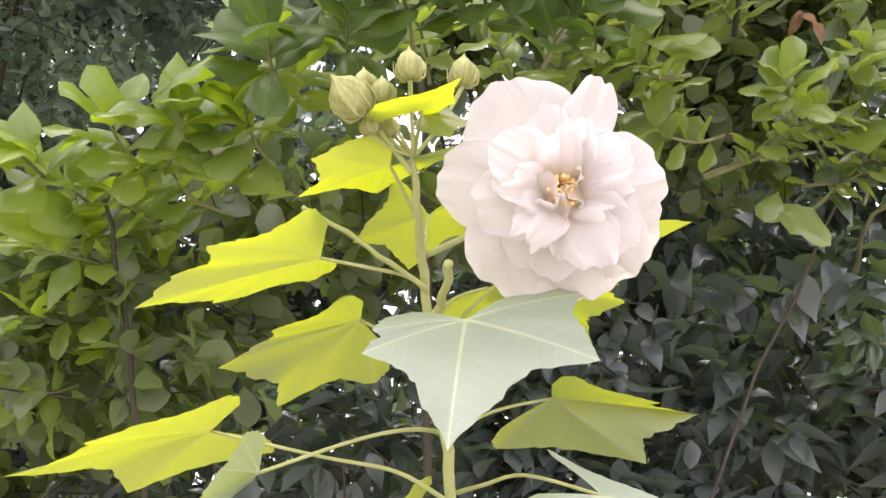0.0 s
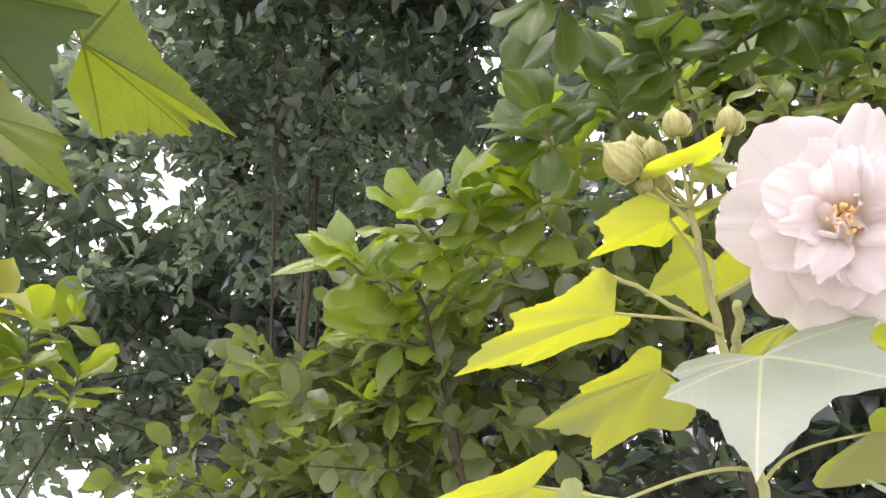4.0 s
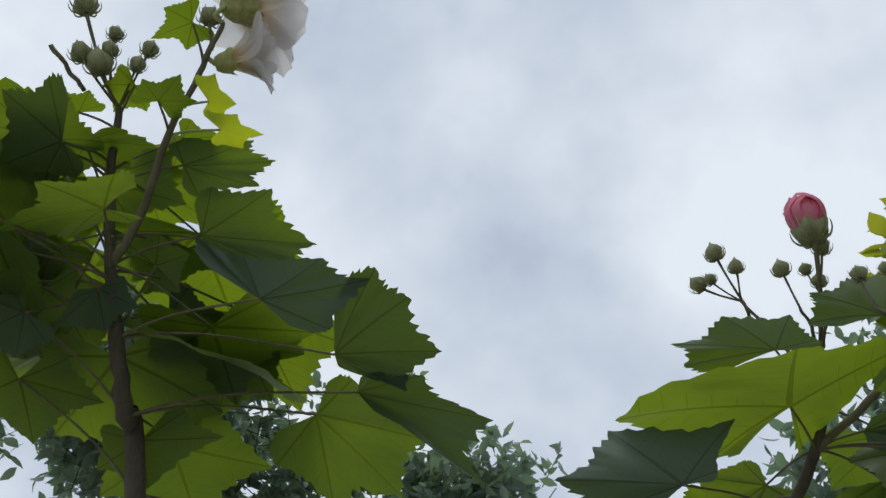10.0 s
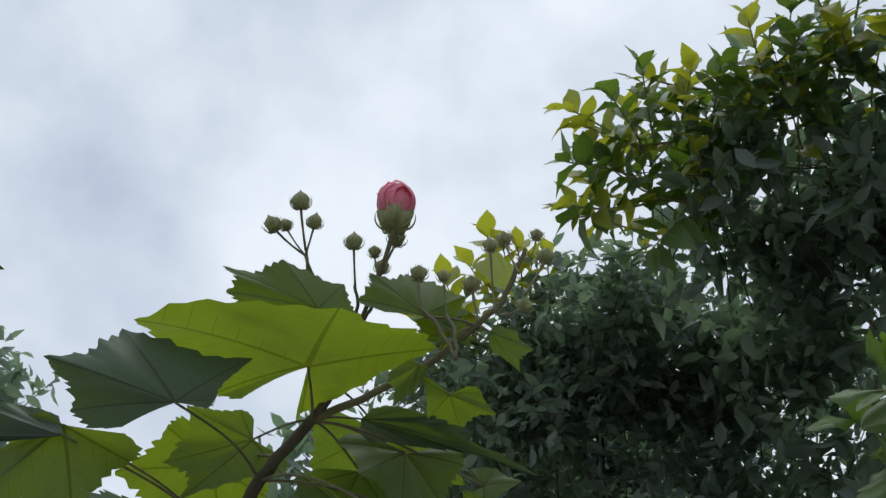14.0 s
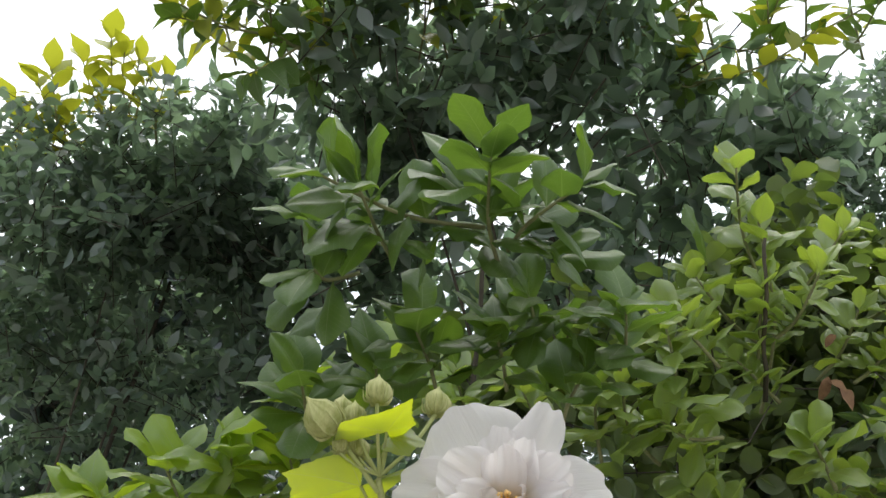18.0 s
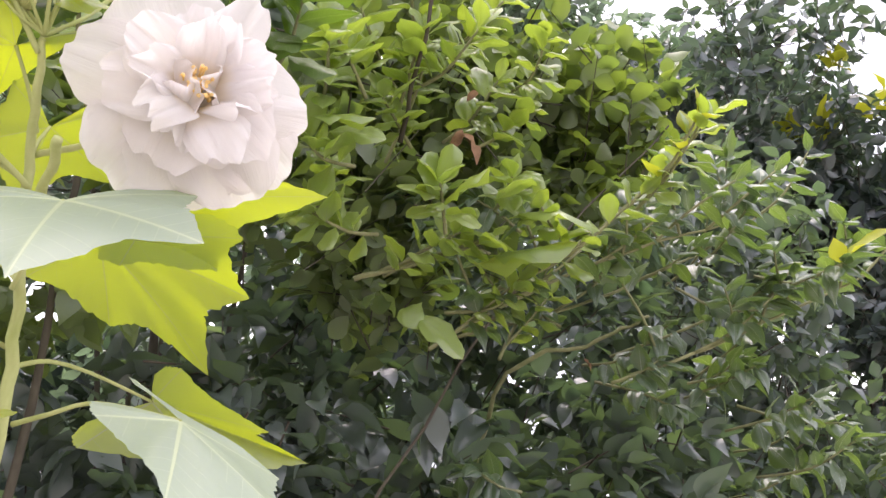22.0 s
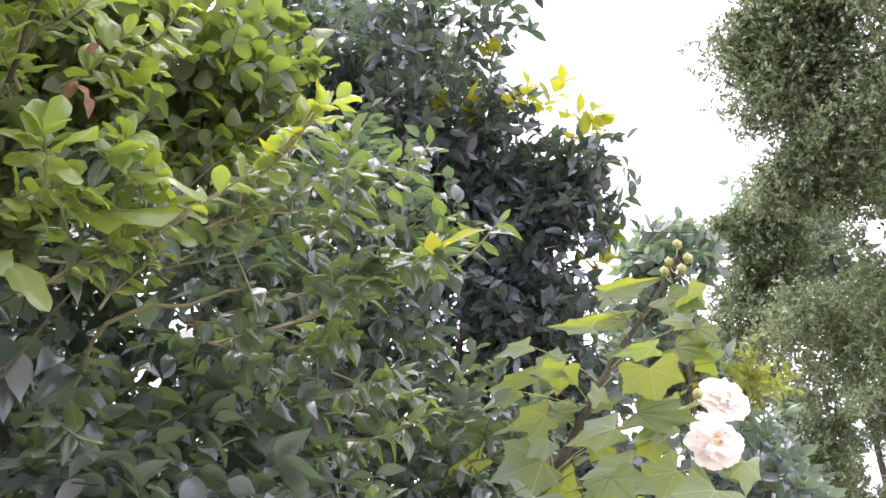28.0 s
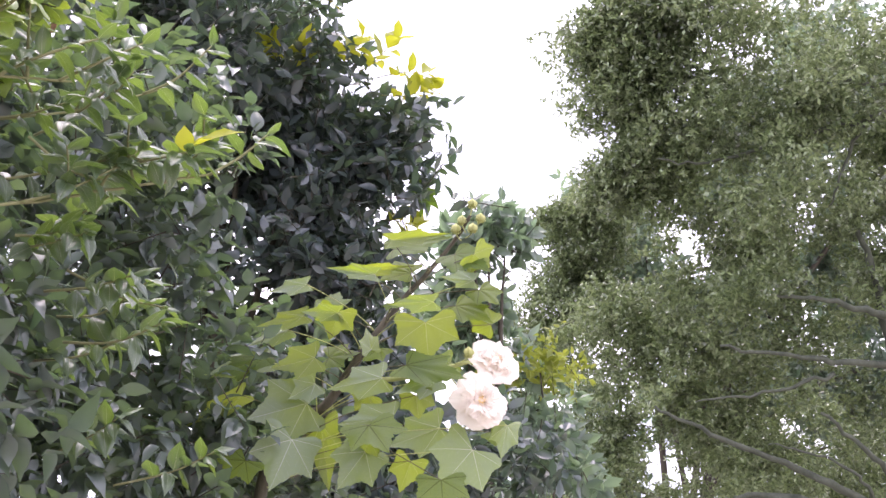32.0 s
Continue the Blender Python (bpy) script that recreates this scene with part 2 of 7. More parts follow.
BUD_GREEN = solid_material("bud_calyx", (0.24, 0.27, 0.075), (0.56, 0.55, 0.27), 220, 0.7, 0.002, (1, 1, 0.10), 0.2, (0.55, 0.62, 0.12))
BUD_OLD = solid_material("old_bud_calyx", (0.19, 0.21, 0.10), (0.32, 0.33, 0.18), 90, 0.75, 0.001, (1, 1, 0.25), 0.08, (0.4, 0.45, 0.1))
PETAL_WHITE = petal_material("white_petal", (0.82, 0.79, 0.785), (0.86, 0.835, 0.83), (0.98, 0.82, 0.50), 0.6)
PETAL_BLUSH = petal_material("blush_petal", (0.95, 0.88, 0.82), (0.96, 0.92, 0.87), (0.95, 0.80, 0.45), 0.45)
PETAL_PINK = petal_material("pink_petal", (0.80, 0.20, 0.32), (0.86, 0.36, 0.46), (0.80, 0.30, 0.38))
STAMEN = solid_material("stamen_yellow", (0.97, 0.80, 0.42), (0.98, 0.90, 0.62), 200, 0.6, 0.001, (1, 1, 1), 0.6, (1.0, 0.78, 0.3))
BROAD_LEAF = leaf_material("broad_leaf", (0.12, 0.20, 0.048), (0.24, 0.335, 0.085), (0.56, 0.72, 0.03), (0.36, 0.54, 0.03), 0.46, 0.32, 0.7, (0,), 0.6, True, (0.36, 0.46, 0.16), 16.0, 2.2)
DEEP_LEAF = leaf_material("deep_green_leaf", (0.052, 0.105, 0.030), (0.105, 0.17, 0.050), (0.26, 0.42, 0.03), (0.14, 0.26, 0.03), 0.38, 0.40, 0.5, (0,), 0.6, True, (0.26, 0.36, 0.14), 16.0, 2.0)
FRESH_LEAF = leaf_material("fresh_leaf", (0.15, 0.225, 0.075), (0.29, 0.37, 0.135), (0.54, 0.66, 0.05), (0.33, 0.50, 0.05), 0.46, 0.28, 1.0, (0,), 0.6, True, (0.34, 0.44, 0.16), 16.0, 2.0)
HEDGE_LEAF = leaf_material("hedge_leaf", (0.044, 0.074, 0.058), (0.105, 0.152, 0.10), (0.30, 0.44, 0.05), (0.15, 0.27, 0.05), 0.36, 0.30, 0.9, (0,), 0.6)
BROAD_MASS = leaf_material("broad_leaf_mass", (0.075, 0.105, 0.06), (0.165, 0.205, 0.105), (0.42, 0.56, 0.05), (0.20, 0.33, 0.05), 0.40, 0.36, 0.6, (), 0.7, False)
DARK_MASS = leaf_material("dark_leaf_mass", (0.060, 0.092, 0.092), (0.145, 0.185, 0.160), (0.32, 0.45, 0.22), (0.20, 0.32, 0.18), 0.48, 0.28, 0.8, (), 0.7, False)
# Dark bluish tones hold the hedge's deep shade and the veil over it.
HEDGE_MASS = leaf_material("hedge_leaf_mass", (0.066, 0.086, 0.096), (0.15, 0.182, 0.175), (0.24, 0.36, 0.08), (0.10, 0.19, 0.08), 0.32, 0.26, 0.7, (), 0.7, False)
# Shade of the far crowns and its bluish cast are mixed into these colours.
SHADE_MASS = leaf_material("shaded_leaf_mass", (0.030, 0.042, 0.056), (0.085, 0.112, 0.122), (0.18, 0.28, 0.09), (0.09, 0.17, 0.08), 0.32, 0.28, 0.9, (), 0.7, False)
YELLOW_LEAF = leaf_material("young_yellow_leaf", (0.30, 0.30, 0.05), (0.20, 0.26, 0.05), (0.70, 0.66, 0.03), (0.50, 0.58, 0.04), 0.45, 0.45, 0.4, (), 0.7, False)
# Near-black to bright patches paint the shaded gaps between the crown's clumps.
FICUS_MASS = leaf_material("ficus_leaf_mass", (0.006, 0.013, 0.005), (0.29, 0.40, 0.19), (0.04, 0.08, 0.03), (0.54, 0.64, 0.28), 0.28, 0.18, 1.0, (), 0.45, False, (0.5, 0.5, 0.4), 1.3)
YELLOW_MASS = leaf_material("yellow_green_mass", (0.16, 0.20, 0.05), (0.22, 0.25, 0.07), (0.42, 0.52, 0.05), (0.5, 0.56, 0.06), 0.4, 0.4, 0.5, (), 0.7, False)
DRY = solid_material("dry_leaf", (0.10, 0.055, 0.03), (0.26, 0.15, 0.08), 80, 0.8, 0.001)
BARK = solid_material("grey_brown_bark", (0.035, 0.030, 0.022), (0.085, 0.075, 0.055), 25, 0.85, 0.006, (1, 1, 0.3))
FICUS_BARK = solid_material("pale_grey_bark", (0.045, 0.054, 0.042), (0.10, 0.112, 0.086), 14, 0.85, 0.01, (1, 1, 0.4))
TWIG = solid_material("pale_twig", (0.15, 0.16, 0.075), (0.27, 0.27, 0.15), 60, 0.8, 0.001)
# Paleness is made up: it throws light up onto the leaf undersides.
SOIL = solid_material("pale_bounce_ground", (0.24, 0.22, 0.18), (0.38, 0.36, 0.30), 3.0, 0.95, 0.02)


# ---------- mesh helpers ----------
def mesh_from(name, verts, faces, material, uvs=None, smooth=True):
    me = bpy.data.meshes.new(name)
    me.from_pydata([tuple(v) for v in verts], [], [tuple(f) for f in faces])
    me.materials.append(material)
    if uvs is not None:
        layer = me.uv_layers.new(name="UVMap")
        idx = np.zeros(len(me.loops), dtype=np.int32)
        me.loops.foreach_get("vertex_index", idx)
        layer.data.foreach_set("uv", np.asarray(uvs, dtype=np.float32)[idx].ravel())
    if smooth:
        me.polygons.foreach_set("use_smooth", [True] * len(me.polygons))
    me.update()
    return me


def thing(name, place, label, category, group="", kind=""):
    ob = new(name)
    ob.empty_display_size = 0.1
    ob.location = place
    return tagged(ob, label, category, group, kind)


def part_mesh(name, me, parent, label="", m=None):
    """Links a mesh whose coordinates are the world's (or that m brings there) under a thing or part."""
    ob = new(name, me)
    ob.parent = parent
    ob.matrix_parent_inverse = Matrix.Translation(-parent.location) if parent.type == "EMPTY" else parent.matrix_basis.inverted()
    if m is not None:
        ob.matrix_basis = m
    if label:
        ob["label"] = label
    return ob


def tube(points, radii, sides=8, steps=5, wobble=0.0, seed=0, cap=True):
    """Verts and faces of a round tapering stem through points (smoothly)."""
    rng = np.random.default_rng(seed)
    p = np.array(points, float)
    r = np.interp(np.linspace(0, 1, len(p)), np.linspace(0, 1, len(radii)), radii)
    if len(p) > 2:
        q, rr = [], []
        for i in range(len(p) - 1):
            a, b, c, d = p[max(i - 1, 0)], p[i], p[i + 1], p[min(i + 2, len(p) - 1)]
            for k in range(steps):
                u = k / steps
                q.append(0.5 * (2 * b + (c - a) * u + (2 * a - 5 * b + 4 * c - d) * u * u + (3 * b - a - 3 * c + d) * u ** 3))
                rr.append(r[i] * (1 - u) + r[i + 1] * u)
        q.append(p[-1])
        rr.append(r[-1])
        p, r = np.array(q), np.array(rr)
    if wobble:
        p[1:-1] += rng.normal(0, wobble, p[1:-1].shape)
    verts, faces = [], []
    t = np.gradient(p, axis=0)
    t /= np.linalg.norm(t, axis=1)[:, None] + 1e-9
    ref = np.array((0.31, 0.77, 0.56))
    for i in range(len(p)):
        u = np.cross(t[i], ref)
        u /= np.linalg.norm(u) + 1e-9
        w = np.cross(t[i], u)
        for k in range(sides):
            a = 2 * math.pi * k / sides
            verts.append(p[i] + r[i] * (1 + (0.06 * rng.standard_normal() if wobble else 0)) * (math.cos(a) * u + math.sin(a) * w))
    for i in range(len(p) - 1):
        for k in range(sides):
            a, b = i * sides + k, i * sides + (k + 1) % sides
            faces.append((a, b, b + sides, a + sides))
    if cap:
        faces.append(tuple(range(sides))[::-1])
        faces.append(tuple(range((len(p) - 1) * sides, len(p) * sides)))
    return verts, faces


def join(pieces):
    verts, faces = [], []
    for v, f in pieces:
        k = len(verts)
        verts += list(v)
        faces += [tuple(i + k for i in g) for g in f]
    return verts, faces


def frame_of(y, z):
    """Rotation whose y is along y and whose z leans to z."""
    y = np.array(y, float)
    y /= np.linalg.norm(y) + 1e-9
    x = np.cross(y, np.array(z, float))
    if np.linalg.norm(x) < 1e-4:
        x = np.cross(y, (0.3, 0.9, 0.2))
    x /= np.linalg.norm(x)
    return np.stack([x, y, np.cross(x, y)], axis=1)


# ground: one unseen sheet to the horizon, gently uneven, paled to bounce light
gv, gf = [], []
ring = [0, 1, 2, 3.5, 5.5, 8, 12, 20, 40, 90, 250, 900, 3000]
for i, r0 in enumerate(ring):
    for k in range(48):
        a = 2 * math.pi * k / 48
        x0, y0 = r0 * math.cos(a), r0 * math.sin(a)
        gv.append((x0, y0, 0.03 * noise.noise(Vector((x0 * 0.7, y0 * 0.7, 0))) if r0 < 30 else 0))
for i in range(len(ring) - 1):
    for k in range(48):
        a, b = i * 48 + k, i * 48 + (k + 1) % 48
        gf.append((a, b, b + 48, a + 48))
tagged(new("ground", mesh_from("ground", gv, gf, SOIL)), "unseen ground under the shrubs, made pale to bounce light up", "ground", kind="structure")


# ---------- hibiscus ----------
VEIN_ENDS = ((-152, 0.36), (-98, 0.56), (-48, 0.82), (0, 1.0), (48, 0.82), (98, 0.56), (152, 0.36))


def hib_leaf(plant, foot, tip, lobe_a, lobe_b, droop=0.1, fold=0.1, material=None, stalk=None, label="", seed=0, stalk_r=0.0011, sag=0.0, exact=False, base_a=None, base_b=None, cut=0.20):
    """A palmate leaf of five veins: foot is where the stalk joins the blade, tip the middle lobe's end, lobe_a and lobe_b the ends of the
    two large side lobes, base_a and base_b those of the two small lobes beside the stalk. The blade bulges between its veins."""
    rng = np.random.default_rng(seed + int(abs(foot[0]) * 9973) + int(abs(foot[2]) * 7919))
    a, t, la, lb = (np.array(v, float) for v in (foot, tip, lobe_a, lobe_b))
    y = t - a
    length = np.linalg.norm(y)
    nrm = np.cross(lb - la, y)
    fr = frame_of(y, nrm if nrm[2] >= 0 else -nrm)
    if not exact:
        wide = max(0.55, min(1.45, abs((lb - la) @ fr[:, 0]) / (1.22 * length)))
        la, lb = (a + length * (fr @ np.array((k * 0.609 * wide, 0.549, 0.1 * fold))) for k in (-1, 1))
    side_a, side_b = la - a - 0.549 * y, lb - a - 0.549 * y
    ba = np.array(base_a, float) - a if base_a is not None else 0.93 * side_a - 0.06 * y
    bb = np.array(base_b, float) - a if base_b is not None else 0.93 * side_b - 0.06 * y
    ears = (0.62 * ba - 0.20 * y * min(1, np.linalg.norm(ba) / length * 1.5), 0.62 * bb - 0.20 * y * min(1, np.linalg.norm(bb) / length * 1.5))
    ends = [ears[0], ba, la - a, y, lb - a, bb, ears[1]]
    flat = [rr * np.array((math.sin(radians(g)), math.cos(radians(g)))) for g, rr in VEIN_ENDS]
    coarse = material in (HIB_DARK, HIB_SHADED)
    steps, rings = 18, 8
    up = fr[:, 2]
    edge, lift = [], []
    for i in range(6):
        depth = (-0.16, 0.6 * cut, cut, cut, 0.6 * cut, -0.16)[i] * rng.uniform(0.85, 1.15)
        for k in range(steps + (i == 5)):
            u = k / steps
            r = 1 - depth * math.sin(math.pi * u) ** (0.95 if depth > 0 else 1.0) * (1 + 0.25 * math.sin(2 * math.pi * u) * (1 if i < 3 else -1))
            tooth = (0.10 if coarse else 0.04) * ((u * 5 + 0.3 * i) % 1 - 0.5) * min(1, 5 * u * (1 - u)) + rng.normal(0, 0.008)
            r += tooth
            edge.append((r - tooth, tooth, (1 - u) * ends[i] + u * ends[i + 1], (1 - u) * flat[i] + u * flat[i + 1]))
            lift.append(math.sin(math.pi * u) ** 2 * (1 if 0 < i < 5 else 0.4))
    n = len(edge)
    ph = rng.uniform(0, 6.3, 3)
    verts, uvs, faces = [a], [(0.5, 0.35)], []
    for k in range(1, rings + 1):
        q = (k / rings) ** 0.9
        for i, (r, tooth, e, fl) in enumerate(edge):
            e, fl = (r + tooth * q ** 5) * e, (r + tooth * q ** 5) * fl
            rad = np.linalg.norm(e) / length
            z = 0.30 * droop * 4 * q * (1 - q) * rad * 0.35 + fold * 0.12 * lift[i] * q * rad
            z += 0.045 * lift[i] * q * (1.2 - q) * rad
            z += q * q * rad * (0.035 * math.sin(i * 0.11 + ph[0]) + 0.016 * math.sin(i * 0.29 + ph[1])) - 0.06 * q ** 4 * rad * lift[i] * math.sin(i * 0.17 + ph[2])
            verts.append(a + q * e + length * z * up)
            uvs.append((0.5 + 0.45 * q * fl[0], 0.35 + 0.45 * q * fl[1]))
    for i in range(n - 1):
        j = i + 1
        faces.append((0, 1 + i, 1 + j))
        for k in range(rings - 1):
            b0, b1 = 1 + k * n, 1 + (k + 1) * n
            faces.append((b0 + i, b1 + i, b1 + j, b0 + j))
    ob = part_mesh("leaf", mesh_from("leaf", verts, faces, material or HIB_LEAF, uvs), plant, label)
    if stalk is not None:
        s = np.array(stalk, float)
        mid = (s + a) / 2 + np.array((0, 0, sag if sag else 0.06 * np.linalg.norm(a - s)))
        mid2 = s * 0.8 + a * 0.2 + np.array((0, 0, 0.05 * np.linalg.norm(a - s)))
        v, f = tube([s, mid2, mid, a], [stalk_r * 1.35, stalk_r, stalk_r * 0.9], 7, 5)
        part_mesh("petiole", mesh_from("petiole", v, f, HIB_STEM if material in (None, HIB_LEAF, HIB_MID, HIB_THICK) else HIB_OLD_STALK), ob)
    return ob


HIB_OLD_STALK = solid_material("hibiscus_old_stalk", (0.09, 0.08, 0.05), (0.17, 0.16, 0.09), 60, 0.75, 0.001)


def hib_stem(plant, points, radii, material, name="stem", label="", seed=0):
    v, f = tube(points, radii, 10, 6, 0.0006, seed)
    return part_mesh(name, mesh_from(name, v, f, material), plant, label)


def bud(plant, place, way, size, stalk=None, label="", seed=0, bracts=8, reach=1.0, cup=False):
    """A closed pointed bud in its ribbed calyx, with a ring of thin curved bracts under it."""
    rng = np.random.default_rng(seed + int(abs(place[0]) * 9973) + int(abs(place[2]) * 7919))
    c, w = np.array(place, float), np.array(way, float)
    fr = frame_of(w, (0.2, -1, 0.1))
    prof = ((0, 0.22), (0.08, 0.38), (0.25, 0.50), (0.42, 0.56), (0.58, 0.52), (0.74, 0.40), (0.87, 0.22), (0.98, 0.08), (1.10, 0.015))
    if cup:
        prof = ((0, 0.2), (0.07, 0.42), (0.2, 0.56), (0.34, 0.60), (0.48, 0.62))
    verts, faces, n = [], [], 60
    twist = rng.uniform(-0.4, 0.4)
    for h, r in prof:
        for k in range(n):
            a = 2 * math.pi * k / n + twist * h
            rr = r * (1 + 0.15 * (1 - 2 * abs(math.sin(2.5 * a)) ** 0.6) * min(1, h * 2.5) + 0.035 * math.cos(15 * a))
            verts.append(c + size * (fr @ np.array((rr * math.cos(a), h * (1.24 + 0.3 * cup * math.cos(5 * a) * h) - 0.1, rr * math.sin(a)))))
    for i in range(len(prof) - 1):
        for k in range(n):
            a, b = i * n + k, i * n + (k + 1) % n
            faces.append((a, b, b + n, a + n))
    faces.append(tuple(range(n))[::-1])
    if not cup:
        faces.append(tuple(range((len(prof) - 1) * n, len(prof) * n)))
    ob = part_mesh("bud", mesh_from("bud", verts, faces, BUD_OLD if plant.name in OLD_BUDS else BUD_GREEN), plant, label)
    flare = 0.70 if plant.name in OLD_BUDS else 0.60
    pcs = []
    for k in range(bracts):
        a = 2 * math.pi * (k + 0.4 * rng.random()) / bracts
        o = np.array((math.cos(a), 0, math.sin(a)))
        pts = [c + size * (fr @ (o * d + np.array((0, h, 0)))) for d, h in ((0.2, -0.09), (0.52, 0.02), (flare, 0.28 * reach), (flare + 0.02, 0.58 * reach))]
        pcs.append(tube(pts, [0.05 * size, 0.045 * size, 0.03 * size, 0.01 * size], 5, 3))
    v, f = join(pcs)
    part_mesh("epicalyx", mesh_from("epicalyx", v, f, BUD_OLD if plant.name in OLD_BUDS else BUD_GREEN), ob)
    if stalk is not None:
        foot = c - size * 0.08 * fr[:, 1]
        s = np.array(stalk, float)
        v, f = tube([s, (s + foot) / 2 - 0.08 * np.linalg.norm(foot - s) * (fr[:, 1] - (foot - s) / np.linalg.norm(foot - s)), foot], [size * 0.09, size * 0.075, size * 0.1], 7, 5)
        part_mesh("pedicel", mesh_from("pedicel", v, f, HIB_OLD_STALK if plant.name in OLD_BUDS else HIB_STEM), ob)
    return ob


OLD_BUDS = set()


def petal(flower, centre, fr, turn, lean, length, width, cup, ruffle, rng, material, back=0.0, name="petal"):
    """One petal: turn is its place round the flower's axis (fr's y), lean its opening angle from the axis."""
    m, n = 18, 23
    verts, uvs, faces = [], [], []
    d = np.array((math.cos(turn), 0, math.sin(turn)))
    s = np.array((-math.sin(turn), 0, math.cos(turn)))
    ax = np.array((0, 1.0, 0))
    ph = rng.uniform(0, 6.3, 6)
    skew = rng.normal(0, 0.10)
    for i in range(m):
        v = i / (m - 1)
        ang = lean * (0.6 + 0.4 * v) + back * v * v
        out = d * math.sin(ang) + ax * math.cos(ang)
        up = -d * math.cos(ang) + ax * math.sin(ang)
        half = width * 0.5 * (0.14 + 0.86 * math.sin(min(1.0, v * 1.12) * math.pi / 2) ** 0.85)
        for j in range(n):
            u = 2 * j / (n - 1) - 1
            # the end is rounded: the rows bend back towards the sides
            reach = v * (1 - 0.22 * abs(u) ** 3 * v ** 1.5) + v ** 4 * (0.022 * math.sin(5 * u + ph[3]) + 0.014 * math.sin(12 * u + ph[5]))
            narrow = 1 - 0.16 * v ** 6
            rim = v ** 3
            z = cup * width * (u * u - 0.3) * v + 0.035 * length * v * math.sin(4 * v + ph[3])
            z += ruffle * length * (0.055 * rim * math.sin(5.0 * u + ph[0] + 2 * v) + 0.022 * rim * math.sin(12 * u + ph[1]) + 0.045 * v * math.sin(2.6 * u + 3 * v + ph[2]) + 0.008 * rim * math.sin(25 * u + ph[4]))
            p = out * (reach * length) + s * (half * narrow * u + skew * length * v * v * 0.3) + up * z
            verts.append(np.array(centre) + fr @ p)
            uvs.append((0.5 + 0.5 * u, v))
    for i in range(m - 1):
        for j in range(n - 1):
            a = i * n + j
            faces.append((a, a + 1, a + n + 1, a + n))
    return part_mesh(name, mesh_from(name, verts, faces, material, uvs), flower)


def double_flower(plant, place, way, size, label, seed=3, material=None, stalk=None, stamens=60, rings=(), outer=()):
    """A full double bloom: calyx, rings of crinkled petals that grow smaller inward, and a tuft of stamens."""
    rng = np.random.default_rng(seed)
    c, fr = np.array(place, float), frame_of(way, (0, 0, 1))
    back = c - fr[:, 1] * size * 0.16
    verts, faces, n = [], [], 20
    prof = ((-0.10, 0.03), (-0.09, 0.09), (-0.02, 0.13), (0.06, 0.15), (0.14, 0.19))
    for h, r in prof:
        for k in range(n):
            a = 2 * math.pi * k / n
            rr = r * (1 + 0.06 * math.cos(5 * a))
            verts.append(back + size * (fr @ np.array((rr * math.cos(a), h + 0.03 * math.cos(5 * a) * (h > 0.1), rr * math.sin(a)))))
    for i in range(len(prof) - 1):
        for k in range(n):
            a, b = i * n + k, i * n + (k + 1) % n
            faces.append((a, b, b + n, a + n))
    faces.append(tuple(range(n))[::-1])
    ob = part_mesh("flower", mesh_from("calyx", verts, faces, BUD_GREEN), plant, label)
    mat = material or PETAL_WHITE
    for count, lean, length, width, cup, ruf, bend, start, dist in rings:
        for k in range(count):
            turn = start + 2 * math.pi * (k + rng.normal(0, 0.10)) / count
            petal(ob, back + fr[:, 1] * size * dist, fr, turn, radians(lean + rng.normal(0, 6)), size * length * rng.uniform(0.93, 1.07), size * width * rng.uniform(0.9, 1.1), cup, ruf * rng.uniform(0.8, 1.3), rng, mat, radians(bend))
    for turn, lean, length, width, ruf, dist, *shift in outer:
        side = radians(shift[0]) if shift else 0.0
        foot = back + fr @ (size * np.array((-math.cos(side) * 0.13 * len(shift), dist, math.sin(side) * 0.13 * len(shift))))
        petal(ob, foot, fr, math.pi - radians(turn), radians(lean), size * length, size * width, 0.03, ruf, rng, mat, radians(6))
    if stamens:
        pcs = []
        for k in range(stamens):
            a, o, h = rng.uniform(0, 6.28), 0.075 * math.sqrt(rng.random()), rng.uniform(0.18, 0.31)
            f0 = back + size * (fr @ np.array((0.3 * o * math.cos(a), 0.06, 0.3 * o * math.sin(a))))
            f1 = back + size * (fr @ np.array((o * math.cos(a), h, o * math.sin(a))))
            pcs.append(tube([f0, f1], [size * 0.006, size * 0.005], 4, 2, 0, 0, False))
            pcs.append(tube([f1 - size * 0.008 * fr[:, 1], f1, f1 + size * 0.012 * fr[:, 1]], [size * 0.004, size * 0.011, size * 0.004], 6, 2))
        v, f = join(pcs)
        part_mesh("stamen_tuft", mesh_from("stamen_tuft", v, f, STAMEN), ob, "orange-yellow stamens")
    if stalk is not None:
        s = np.array(stalk, float)
        foot = back - size * 0.09 * fr[:, 1]
        v, f = tube([s, (s + foot) / 2 - 0.1 * size * fr[:, 1], foot], [0.0019, 0.0018, 0.0024], 8, 6)
        part_mesh("pedicel", mesh_from("pedicel", v, f, HIB_STEM), ob)
    return ob


# ---------- the near hibiscus with the white bloom ----------
near = thing("hibiscus_shrub", (0.02, 0.80, 0.0), "confederate rose with one large white double bloom and bright lobed leaves", "shrub", "hibiscus shrubs")
hib_stem(near, [(0.02, 0.80, -0.03), (0.03, 0.76, 0.6), (0.012, 0.68, 1.2), (0.004, 0.60, 1.60), (0.0, 0.575, 1.70), (-0.011, 0.553, 1.781), (-0.014, 0.515, 1.825), (-0.016, 0.505, 1.845)], [0.009, 0.007, 0.0042, 0.0033, 0.0030, 0.0026, 0.0020, 0.0016], HIB_STEM)
hib_stem(near, [(-0.004, 0.552, 1.757), (0.001, 0.53, 1.765), (0.003, 0.509, 1.773)], [0.0026, 0.0024, 0.0026], HIB_STEM, "cut_stub")
